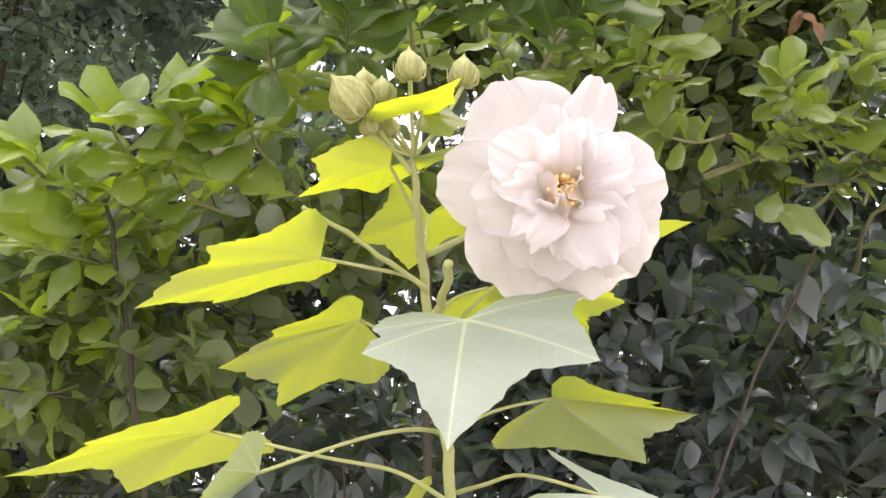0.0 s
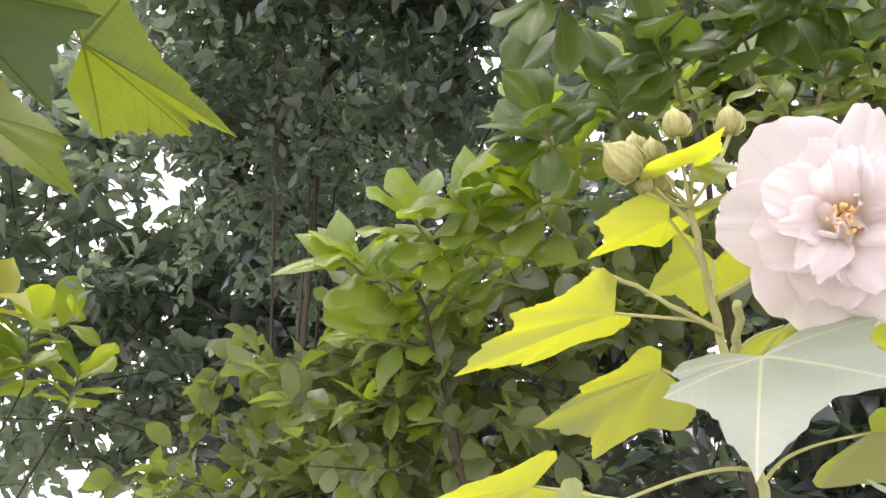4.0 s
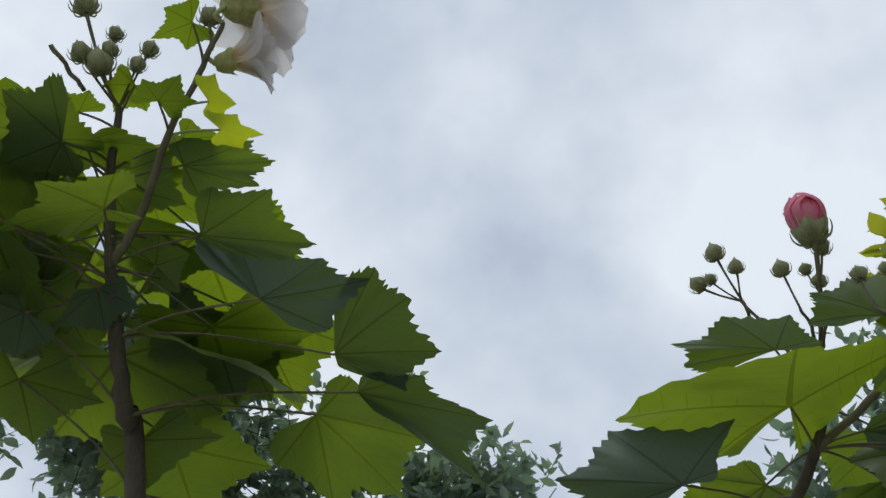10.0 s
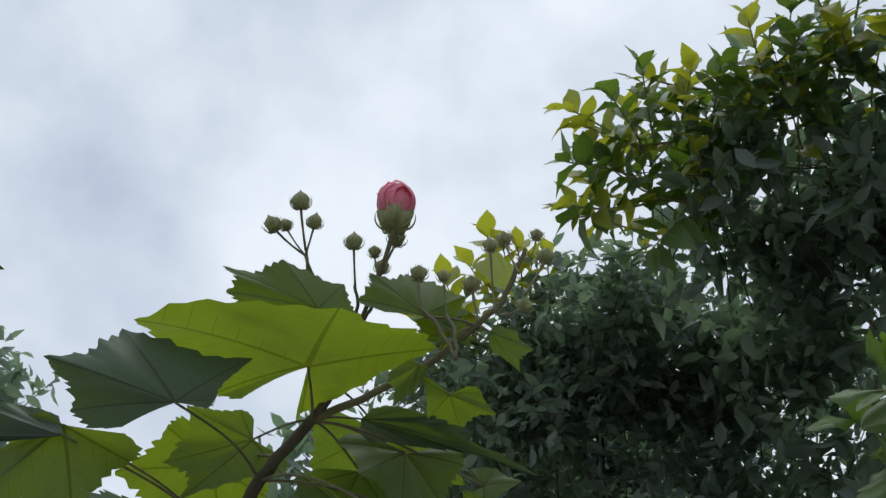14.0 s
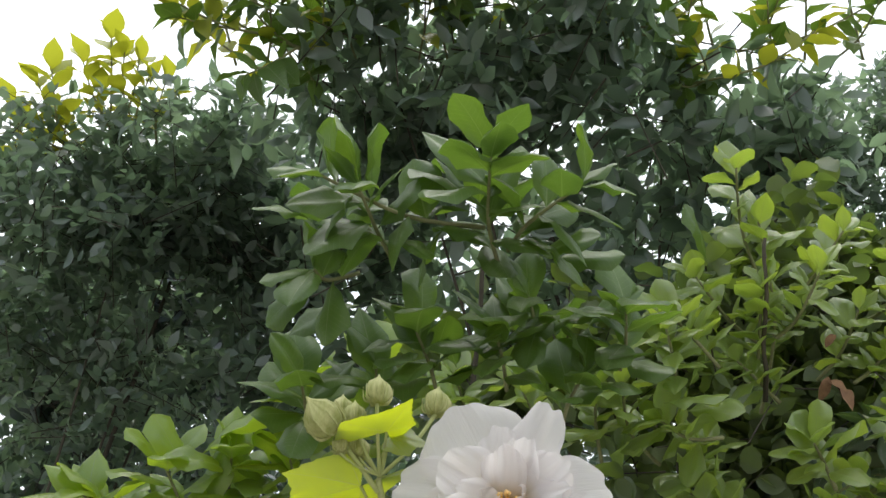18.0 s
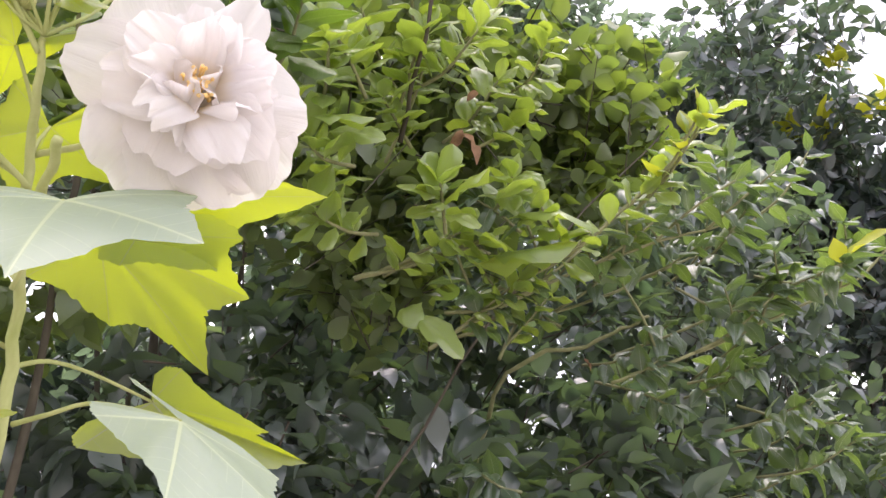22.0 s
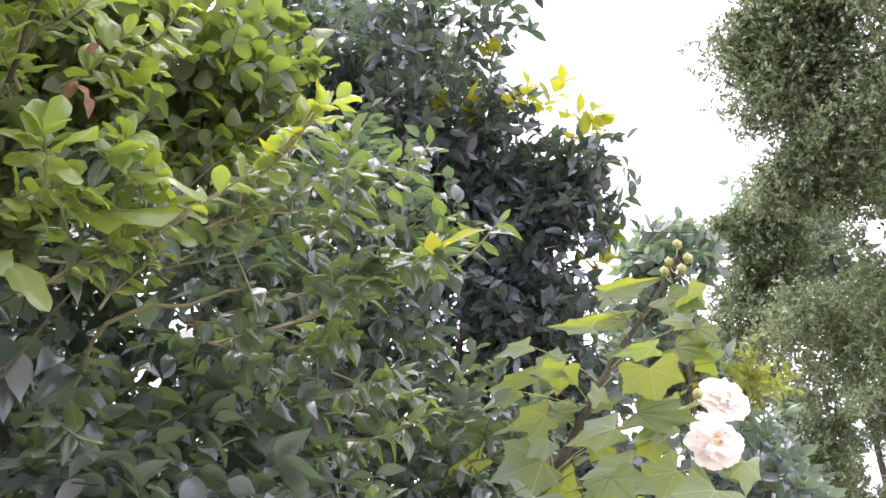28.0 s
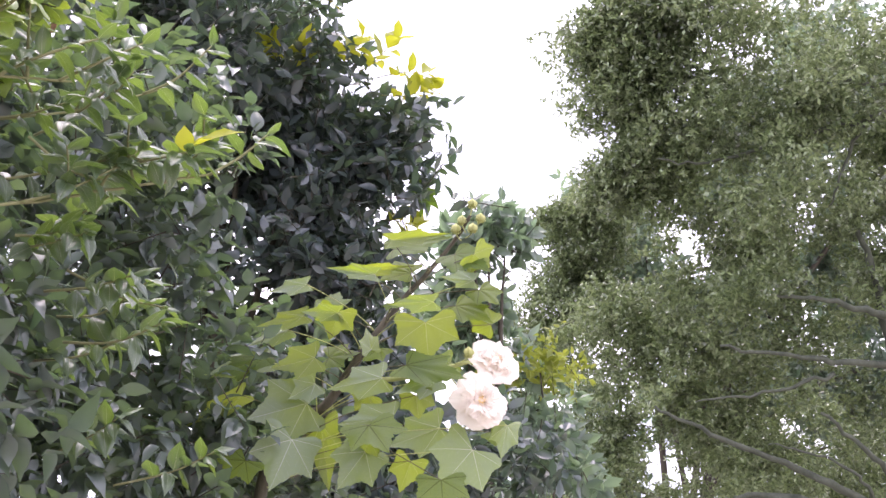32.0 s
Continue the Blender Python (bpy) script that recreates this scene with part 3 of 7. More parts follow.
hib_leaf(near, (0.011, 0.517, 1.745), (0.001, 0.465, 1.673), (-0.041, 0.506, 1.725), (0.074, 0.487, 1.714), 0.3, 0.1, HIB_THICK, (-0.006, 0.566, 1.722), "broad pale grey-green leaf", 1, exact=True, base_a=(-0.036, 0.515, 1.738), base_b=(0.069, 0.508, 1.756), cut=0.18)
hib_leaf(near, (0.075, 0.726, 1.746), (0.193, 0.794, 1.746), (0.154, 0.750, 1.747), (0.147, 0.769, 1.705), 0.3, 0.1, None, (0.000, 0.585, 1.690), "", 2, sag=0.008, exact=True, base_a=(0.088, 0.686, 1.752), base_b=(0.036, 0.735, 1.713), cut=0.2)
hib_leaf(near, (0.027, 0.630, 1.797), (0.110, 0.748, 1.783), (0.041, 0.728, 1.791), (0.120, 0.667, 1.799), 0.3, 0.1, None, (-0.006, 0.562, 1.757), "", 3, exact=True, base_a=(-0.010, 0.660, 1.782), base_b=(0.101, 0.575, 1.779), cut=0.20)
hib_leaf(near, (0.055, 0.585, 1.802), (0.146, 0.573, 1.817), (0.095, 0.640, 1.798), (0.100, 0.545, 1.815), 0.2, 0.1, None, (-0.004, 0.575, 1.745), "", 4, exact=True)
hib_leaf(near, (-0.067, 0.543, 1.788), (-0.163, 0.534, 1.754), (-0.122, 0.512, 1.786), (-0.131, 0.574, 1.772), 0.2, 0.1, None, (-0.011, 0.553, 1.775), "", 5, sag=0.002, exact=True, base_a=(-0.075, 0.505, 1.800), base_b=(-0.073, 0.580, 1.789), cut=0.16)
hib_leaf(near, (-0.050, 0.608, 1.771), (-0.140, 0.630, 1.746), (-0.103, 0.608, 1.764), (-0.105, 0.652, 1.729), 0.2, 0.1, None, (-0.004, 0.571, 1.728), "", 6, sag=0.004, exact=True, base_a=(-0.060, 0.575, 1.775), base_b=(-0.044, 0.645, 1.740), cut=0.2)
hib_leaf(near, (-0.139, 0.623, 1.708), (-0.253, 0.604, 1.680), (-0.201, 0.585, 1.698), (-0.190, 0.640, 1.674), 0.2, 0.1, None, (0.000, 0.582, 1.662), "", 7, sag=0.004, exact=True, base_a=(-0.124, 0.592, 1.722), base_b=(-0.110, 0.652, 1.700), cut=0.2)
hib_leaf(near, (-0.093, 0.531, 1.671), (-0.142, 0.490, 1.628), (-0.104, 0.497, 1.668), (-0.119, 0.509, 1.644), 0.2, 0.1, HIB_THICK, (-0.001, 0.583, 1.699), "leaf bent over, its pale upper face showing", 8, sag=0.006, exact=True, base_a=(-0.096, 0.495, 1.684), base_b=(-0.094, 0.520, 1.666), cut=0.12)
hib_leaf(near, (-0.017, 0.585, 1.657), (-0.048, 0.621, 1.643), (-0.030, 0.643, 1.671), (-0.009, 0.559, 1.639), 0.2, 0.1, None, (0.002, 0.592, 1.65), "", 9, exact=True)
hib_leaf(near, (0.080, 0.550, 1.660), (0.145, 0.530, 1.600), (0.133, 0.585, 1.650), (0.074, 0.500, 1.604), 0.12, 0.08, HIB_THICK, (0.006, 0.600, 1.668), "leaf bent down, its pale upper face showing", 10, sag=0.010, exact=True, base_a=(0.059, 0.568, 1.684), base_b=(0.042, 0.530, 1.648), cut=0.12)
hib_leaf(near, (-0.028, 0.520, 1.832), (-0.076, 0.516, 1.811), (-0.067, 0.492, 1.825), (-0.038, 0.572, 1.838), 0.2, 0.05, None, (-0.011, 0.545, 1.800), "", 11, sag=0.003, exact=True, base_a=(-0.035, 0.496, 1.844), base_b=(0.006, 0.490, 1.827), cut=0.12)
hib_stem(near, [(-0.009, 0.553, 1.772), (-0.040, 0.540, 1.793), (-0.075, 0.522, 1.810)], [0.0017, 0.0014, 0.0013], HIB_STEM, "bare_petiole")
hib_leaf(near, (-0.008, 0.567, 1.822), (-0.021, 0.620, 1.804), (-0.054, 0.592, 1.814), (0.026, 0.620, 1.832), 0.2, 0.1, None, (-0.011, 0.548, 1.790), "", 12, exact=True, base_a=(-0.030, 0.553, 1.836), base_b=(0.024, 0.550, 1.830), cut=0.19)
hib_leaf(near, (-0.010, 0.488, 1.849), (0.010, 0.452, 1.847), (-0.033, 0.470, 1.843), (0.007, 0.483, 1.852), 0.1, 0.1, None, (-0.015, 0.510, 1.832), "small young leaf under the buds", 13, 0.0009, exact=True, cut=0.08)
hib_leaf(near, (-0.010, 0.499, 1.853), (0.016, 0.489, 1.841), (0.001, 0.497, 1.859), (0.005, 0.488, 1.832), 0.1, 0.1, None, (-0.015, 0.510, 1.830), "", 14, 0.0009, exact=True, cut=0.08)
bud(near, (-0.041, 0.488, 1.850), (-0.75, -0.7, 0.65), 0.0195, (-0.016, 0.514, 1.825), "fat pointed green bud", 1, 8, 1.1)
for k, (bx, by, bz, bs) in enumerate(((-0.040, 0.50, 1.866, 0.012), (-0.030, 0.490, 1.856, 0.0115), (-0.016, 0.480, 1.864, 0.0138), (0.012, 0.517, 1.880, 0.0145), (-0.028, 0.502, 1.842, 0.0105), (-0.037, 0.495, 1.840, 0.0095))):
    bud(near, (bx, by, bz), (bx * 3 + 0.02, -0.1, 1), bs, (-0.015, 0.508, 1.832), "", k, 8, 1.1)
# petals in a ring, opening angle, length, width, cupping, crinkling, backward bend, first place, distance up the axis
INNER_RINGS = ((4, 52, 0.42, 0.38, 0.02, 1.7, 0, 0.6, 0.05), (3, 36, 0.38, 0.30, 0.04, 1.9, 6, 0.2, 0.06))
# round the axis, opening, length, width, crinkling, distance up the axis, and for those beside the heart the side they stand on
near_petals = ((118, 74, 0.60, 0.60, 0.7, 0), (72, 74, 0.60, 0.28, 0.8, 0.02), (92, 66, 0.44, 0.34, 0.9, 0.03), (44, 74, 0.42, 0.34, 1.0, 0), (10, 78, 0.54, 0.50, 0.8, 0), (338, 78, 0.54, 0.56, 0.8, 0), (172, 76, 0.58, 0.46, 0.9, 0.02), (205, 76, 0.46, 0.44, 0.9, 0),
               (238, 80, 0.54, 0.60, 0.6, 0.0), (272, 80, 0.50, 0.60, 0.6, 0.01), (304, 80, 0.53, 0.56, 0.7, 0.02), (252, 64, 0.42, 0.46, 1.0, 0.05), (325, 60, 0.44, 0.46, 1.1, 0.05), (190, 58, 0.44, 0.40, 1.2, 0.06), (20, 56, 0.40, 0.36, 1.2, 0.05),
               (150, 54, 0.44, 0.40, 1.4, 0.05), (226, 34, 0.44, 0.28, 1.7, 0.05), (172, 36, 0.40, 0.26, 1.8, 0.06), (40, 50, 0.44, 0.32, 1.4, 0.05), (74, 48, 0.42, 0.24, 1.6, 0.06), (100, 40, 0.40, 0.24, 1.7, 0.05), (12, 44, 0.42, 0.22, 1.5, 0.06),
               (302, 48, 0.48, 0.32, 1.2, 0.05), (262, 52, 0.36, 0.24, 1.5, 0.06), (335, 36, 0.38, 0.22, 1.8, 0.06),
               (40, 14, 0.30, 0.30, 1.6, 0.05, 205), (120, 16, 0.30, 0.28, 1.6, 0.05, 262), (190, 10, 0.30, 0.22, 1.8, 0.05, 10))
double_flower(near, (0.059, 0.492, 1.8035), (0.06, -0.94, -0.30), 0.108, "large white double bloom, crinkled petals, orange heart", 5, None, (-0.010, 0.552, 1.792), 80, (), near_petals)

# ---------- the hibiscus with the pink bud, seen from below ----------
pink = thing("hibiscus_shrub", (-0.842, 0.445, 1.902)[:2] + (0.0,), "leaning confederate rose with a pink opening bud above green leaves", "shrub", "hibiscus shrubs")
OLD_BUDS.add(pink.name)
pl = (-0.842, 0.445, 1.902)
hib_stem(pink, [(pl[0] - 0.16, pl[1] + 0.06, -0.03), (pl[0] - 0.15, pl[1] + 0.05, 0.8), (pl[0] - 0.08, pl[1] + 0.02, 1.6), (-0.736, 0.454, 2.005), (-0.661, 0.440, 2.053), (-0.600, 0.398, 2.086), (-0.537, 0.382, 2.119), (-0.520, 0.380, 2.142), (-0.508, 0.376, 2.165), (-0.496, 0.371, 2.186)], [0.012, 0.011, 0.0085, 0.0075, 0.0066, 0.0058, 0.0048, 0.004, 0.003, 0.0022], HIB_BARK)
hib_stem(pink, [(-0.537, 0.382, 2.119), (-0.442, 0.393, 2.146), (-0.382, 0.390, 2.171), (-0.353, 0.388, 2.192), (-0.329, 0.379, 2.228)], [0.0036, 0.0032, 0.0028, 0.0024, 0.0018], HIB_OLD_STALK, "branch")
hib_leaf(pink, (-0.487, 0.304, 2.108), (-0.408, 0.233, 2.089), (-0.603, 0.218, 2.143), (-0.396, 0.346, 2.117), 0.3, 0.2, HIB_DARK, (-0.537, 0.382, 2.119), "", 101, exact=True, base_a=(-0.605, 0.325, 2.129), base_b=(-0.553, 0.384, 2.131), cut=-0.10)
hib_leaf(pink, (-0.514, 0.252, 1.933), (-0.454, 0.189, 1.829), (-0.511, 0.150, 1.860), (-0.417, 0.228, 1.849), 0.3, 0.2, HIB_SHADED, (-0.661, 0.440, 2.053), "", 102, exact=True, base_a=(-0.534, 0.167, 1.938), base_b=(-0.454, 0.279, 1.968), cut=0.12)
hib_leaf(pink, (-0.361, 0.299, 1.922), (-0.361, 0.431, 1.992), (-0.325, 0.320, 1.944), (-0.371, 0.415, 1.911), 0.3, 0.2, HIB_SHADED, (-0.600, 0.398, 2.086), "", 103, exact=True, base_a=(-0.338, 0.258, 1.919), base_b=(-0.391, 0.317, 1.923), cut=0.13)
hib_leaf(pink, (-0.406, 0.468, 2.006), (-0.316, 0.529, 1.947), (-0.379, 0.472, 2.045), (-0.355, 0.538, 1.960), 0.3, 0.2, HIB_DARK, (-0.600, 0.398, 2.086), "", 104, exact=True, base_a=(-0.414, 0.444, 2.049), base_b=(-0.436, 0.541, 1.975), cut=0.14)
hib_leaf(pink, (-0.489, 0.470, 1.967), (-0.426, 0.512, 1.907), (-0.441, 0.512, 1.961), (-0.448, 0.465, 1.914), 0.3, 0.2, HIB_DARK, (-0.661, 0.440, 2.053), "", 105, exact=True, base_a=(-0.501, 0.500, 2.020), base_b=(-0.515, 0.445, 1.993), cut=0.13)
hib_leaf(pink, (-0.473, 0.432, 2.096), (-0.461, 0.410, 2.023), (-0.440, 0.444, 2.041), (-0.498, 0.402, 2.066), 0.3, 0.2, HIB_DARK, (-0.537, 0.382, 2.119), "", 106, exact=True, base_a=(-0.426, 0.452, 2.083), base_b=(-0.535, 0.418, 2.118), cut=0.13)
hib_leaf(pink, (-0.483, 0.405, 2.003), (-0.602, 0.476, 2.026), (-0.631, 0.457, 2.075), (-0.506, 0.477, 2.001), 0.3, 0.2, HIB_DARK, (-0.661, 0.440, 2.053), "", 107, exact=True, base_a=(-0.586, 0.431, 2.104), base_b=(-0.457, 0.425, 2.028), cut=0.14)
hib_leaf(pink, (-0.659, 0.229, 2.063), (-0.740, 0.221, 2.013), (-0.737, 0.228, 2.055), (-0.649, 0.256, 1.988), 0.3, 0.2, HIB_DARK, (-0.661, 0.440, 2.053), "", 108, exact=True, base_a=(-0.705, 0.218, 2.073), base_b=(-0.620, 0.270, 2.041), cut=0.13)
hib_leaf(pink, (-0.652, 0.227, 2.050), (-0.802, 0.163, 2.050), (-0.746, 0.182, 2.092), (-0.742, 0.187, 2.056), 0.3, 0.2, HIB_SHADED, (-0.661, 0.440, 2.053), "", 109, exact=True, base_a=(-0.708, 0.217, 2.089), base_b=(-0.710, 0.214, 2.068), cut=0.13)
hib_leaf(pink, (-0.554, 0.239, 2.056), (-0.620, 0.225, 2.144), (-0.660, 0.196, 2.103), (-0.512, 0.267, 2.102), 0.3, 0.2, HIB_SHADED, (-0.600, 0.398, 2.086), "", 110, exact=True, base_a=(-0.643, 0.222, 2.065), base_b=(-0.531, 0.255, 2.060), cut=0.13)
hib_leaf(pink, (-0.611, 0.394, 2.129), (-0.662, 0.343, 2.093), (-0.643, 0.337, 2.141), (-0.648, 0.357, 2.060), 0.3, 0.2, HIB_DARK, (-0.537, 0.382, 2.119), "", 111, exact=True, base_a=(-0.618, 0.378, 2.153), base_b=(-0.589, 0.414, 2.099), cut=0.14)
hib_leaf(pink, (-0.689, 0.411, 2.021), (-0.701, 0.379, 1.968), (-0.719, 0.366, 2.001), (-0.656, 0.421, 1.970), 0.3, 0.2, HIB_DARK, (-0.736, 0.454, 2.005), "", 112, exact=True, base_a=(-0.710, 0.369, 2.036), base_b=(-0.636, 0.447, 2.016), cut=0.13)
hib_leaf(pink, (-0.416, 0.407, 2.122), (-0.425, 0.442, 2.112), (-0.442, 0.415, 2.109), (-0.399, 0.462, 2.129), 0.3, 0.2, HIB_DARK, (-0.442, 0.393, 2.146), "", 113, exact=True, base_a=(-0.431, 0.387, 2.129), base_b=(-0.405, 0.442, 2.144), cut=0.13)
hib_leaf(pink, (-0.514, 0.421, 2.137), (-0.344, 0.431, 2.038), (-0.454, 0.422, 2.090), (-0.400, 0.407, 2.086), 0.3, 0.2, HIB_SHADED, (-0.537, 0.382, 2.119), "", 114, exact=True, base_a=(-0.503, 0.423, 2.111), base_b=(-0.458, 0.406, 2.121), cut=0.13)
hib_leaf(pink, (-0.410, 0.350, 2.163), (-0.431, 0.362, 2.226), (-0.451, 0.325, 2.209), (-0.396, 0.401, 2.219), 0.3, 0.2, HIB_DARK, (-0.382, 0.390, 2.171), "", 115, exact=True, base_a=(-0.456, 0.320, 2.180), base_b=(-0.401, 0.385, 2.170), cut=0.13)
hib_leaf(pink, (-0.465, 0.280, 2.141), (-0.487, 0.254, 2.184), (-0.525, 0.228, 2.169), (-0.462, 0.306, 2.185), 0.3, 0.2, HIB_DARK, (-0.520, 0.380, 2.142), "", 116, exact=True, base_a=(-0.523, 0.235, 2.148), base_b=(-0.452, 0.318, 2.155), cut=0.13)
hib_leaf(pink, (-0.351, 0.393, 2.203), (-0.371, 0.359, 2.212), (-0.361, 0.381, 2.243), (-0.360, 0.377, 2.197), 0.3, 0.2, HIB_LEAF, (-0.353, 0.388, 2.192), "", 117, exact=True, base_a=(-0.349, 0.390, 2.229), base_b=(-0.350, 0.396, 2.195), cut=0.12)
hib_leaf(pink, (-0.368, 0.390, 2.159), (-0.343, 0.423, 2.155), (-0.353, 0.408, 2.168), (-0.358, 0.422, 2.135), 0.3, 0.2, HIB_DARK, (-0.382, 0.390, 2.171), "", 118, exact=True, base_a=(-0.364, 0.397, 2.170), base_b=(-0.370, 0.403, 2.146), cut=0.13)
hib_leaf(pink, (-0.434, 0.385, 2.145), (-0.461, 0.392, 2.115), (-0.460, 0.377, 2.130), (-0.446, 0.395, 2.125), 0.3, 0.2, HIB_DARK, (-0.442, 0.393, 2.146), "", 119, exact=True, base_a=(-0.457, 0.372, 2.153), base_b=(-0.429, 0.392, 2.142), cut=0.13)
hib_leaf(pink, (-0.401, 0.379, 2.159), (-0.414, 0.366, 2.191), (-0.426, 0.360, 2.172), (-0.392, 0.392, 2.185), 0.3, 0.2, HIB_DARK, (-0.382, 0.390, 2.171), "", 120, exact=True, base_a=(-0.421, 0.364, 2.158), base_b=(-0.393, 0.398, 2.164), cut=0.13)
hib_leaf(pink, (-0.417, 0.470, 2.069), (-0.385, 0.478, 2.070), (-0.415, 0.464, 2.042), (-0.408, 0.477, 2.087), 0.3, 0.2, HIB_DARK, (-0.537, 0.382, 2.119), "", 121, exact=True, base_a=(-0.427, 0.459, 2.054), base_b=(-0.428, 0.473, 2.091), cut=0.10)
for k, (place, foot) in enumerate((
        ((-0.511, 0.266, 2.237), (-0.497, 0.294, 2.223)), ((-0.508, 0.277, 2.246), (-0.497, 0.294, 2.223)), ((-0.489, 0.269, 2.256), (-0.496, 0.292, 2.227)), ((-0.480, 0.279, 2.237), (-0.496, 0.293, 2.225)),
        ((-0.463, 0.316, 2.236), (-0.471, 0.334, 2.211)), ((-0.455, 0.337, 2.240), (-0.454, 0.344, 2.217)), ((-0.442, 0.349, 2.259), (-0.456, 0.349, 2.228)), ((-0.450, 0.342, 2.223), (-0.458, 0.349, 2.209)),
        ((-0.414, 0.346, 2.204), (-0.412, 0.346, 2.172)), ((-0.390, 0.347, 2.193), (-0.388, 0.350, 2.157)), ((-0.377, 0.373, 2.198), (-0.366, 0.364, 2.150)), ((-0.348, 0.351, 2.212), (-0.350, 0.360, 2.151)),
        ((-0.343, 0.369, 2.233), (-0.325, 0.356, 2.180)), ((-0.311, 0.363, 2.219), (-0.312, 0.354, 2.193)), ((-0.317, 0.392, 2.220), (-0.326, 0.368, 2.167)), ((-0.334, 0.380, 2.165), (-0.343, 0.357, 2.144)))):
    bud(pink, place, np.array(place) - np.array(foot) + np.array((0, 0, 0.03)), (0.0125, 0.0095, 0.0135, 0.011)[k % 4], foot, "", k, 9, 1.15)
    if k in (0, 4, 7, 8, 9):
        near_by = (-0.493, 0.359, 2.132) if k == 0 else (-0.496, 0.371, 2.186) if k < 8 else (-0.381, 0.353, 2.111)
        hib_stem(pink, [near_by, tuple((np.array(near_by) + np.array(foot)) / 2 + np.array((0.004, 0, 0))), foot], [0.0019, 0.0016, 0.0013], HIB_OLD_STALK, "branch")
hib_stem(pink, [(-0.496, 0.311, 2.191), (-0.500, 0.303, 2.212), (-0.494, 0.291, 2.229)], [0.0018, 0.0016, 0.0012], HIB_OLD_STALK, "branch")
pb = bud(pink, (-0.426, 0.322, 2.249), (0.05, -0.1, 1), 0.025, (-0.492, 0.370, 2.190), "half-open pink bud in a green calyx", 7, 9, 1.2, True)
prng = np.random.default_rng(4)
for k in range(7):
    petal(pb, (-0.426, 0.322, 2.249), frame_of((0.05, -0.1, 1), (0, 0, 1)), k * 0.95, radians(62 - (k % 3) * 12), 0.046 + 0.004 * (k % 2), 0.033, 0.30, 0.22, prng, PETAL_PINK, radians(-58 + (k % 3) * 8))



def back_leaves(plant, points, count, size, out, seed, material):
    """Leaves on stalks round a stem, blades hanging outward and down, on the side that faces out."""
    rng = np.random.default_rng(seed)
    p = np.array(points, float)
    for k in range(count):
        q = rng.random() * (len(p) - 1)
        i = int(q)
        base = p[i] + (q - i) * (p[i + 1] - p[i])
        a = math.atan2(out[1], out[0]) + rng.normal(0, 0.75)
        d = np.array((math.cos(a), math.sin(a), rng.uniform(-0.25, 0.35)))
        foot = base + d * rng.uniform(0.06, 0.17)
        way = np.array((math.cos(a + rng.normal(0, 0.5)), math.sin(a + rng.normal(0, 0.5)), rng.uniform(-0.5, 0.05)))
        way /= np.linalg.norm(way)
        fr = frame_of(way, np.array((0, 0, 1.0)) + rng.normal(0, 0.25, 3))
        s = size * rng.uniform(0.75, 1.2)
        tip, la, lb = (foot + s * (fr @ np.array(v)) for v in ((0, 1, -0.1), (-0.66, 0.55, -0.03), (0.66, 0.55, -0.03)))
        hib_leaf(plant, tuple(foot), tuple(tip), tuple(la), tuple(lb), 0.3, 0.2, material, tuple(base), "", seed + k, exact=True, cut=0.14)


back_leaves(pink, [(-0.72, 0.44, 2.04), (-0.600, 0.398, 2.086), (-0.537, 0.382, 2.119), (-0.508, 0.376, 2.165)], 4, 0.10, (-0.7, 0.7), 300, HIB_DARK)
# ---------- the tall hibiscus with white flowers at its top ----------
tall = thing("hibiscus_shrub", (-0.80, 0.05, 0.0), "tall confederate rose, big toothed leaves, two white flowers on top", "shrub", "hibiscus shrubs")
OLD_BUDS.add(tall.name)
hib_stem(tall, [(-0.80, 0.05, -0.03), (-0.79, 0.03, 0.7), (-0.78, 0.0, 1.4), (-0.747, -0.135, 2.048), (-0.723, -0.160, 2.098), (-0.697, -0.184, 2.148), (-0.680, -0.204, 2.204), (-0.656, -0.224, 2.264), (-0.627, -0.237, 2.327)], [0.016, 0.014, 0.011, 0.008, 0.007, 0.006, 0.005, 0.0042, 0.003], HIB_BARK)
hib_stem(tall, [(-0.680, -0.204, 2.204), (-0.643, -0.196, 2.232), (-0.591, -0.197, 2.281), (-0.560, -0.190, 2.320), (-0.530, -0.185, 2.359)], [0.004, 0.0036, 0.003, 0.0026, 0.002], HIB_OLD_STALK, "branch")
hib_stem(tall, [(-0.632, -0.267, 2.337), (-0.627, -0.285, 2.351), (-0.622, -0.304, 2.365)], [0.002, 0.002, 0.0022], HIB_OLD_STALK, "cut_stub")
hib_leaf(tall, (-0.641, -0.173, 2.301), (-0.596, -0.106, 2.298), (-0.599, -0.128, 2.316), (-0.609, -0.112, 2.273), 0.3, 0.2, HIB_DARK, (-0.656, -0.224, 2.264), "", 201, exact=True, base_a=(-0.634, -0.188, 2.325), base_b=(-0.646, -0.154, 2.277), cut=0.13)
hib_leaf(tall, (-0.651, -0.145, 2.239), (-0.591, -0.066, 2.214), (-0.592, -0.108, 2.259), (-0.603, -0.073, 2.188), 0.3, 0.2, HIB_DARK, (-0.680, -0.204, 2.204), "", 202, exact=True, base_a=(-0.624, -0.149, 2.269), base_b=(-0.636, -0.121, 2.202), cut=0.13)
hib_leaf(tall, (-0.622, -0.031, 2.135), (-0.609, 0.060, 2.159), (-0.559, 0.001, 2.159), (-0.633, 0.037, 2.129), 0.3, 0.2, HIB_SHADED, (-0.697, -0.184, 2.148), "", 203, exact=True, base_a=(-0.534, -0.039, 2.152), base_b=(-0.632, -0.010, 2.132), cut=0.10)
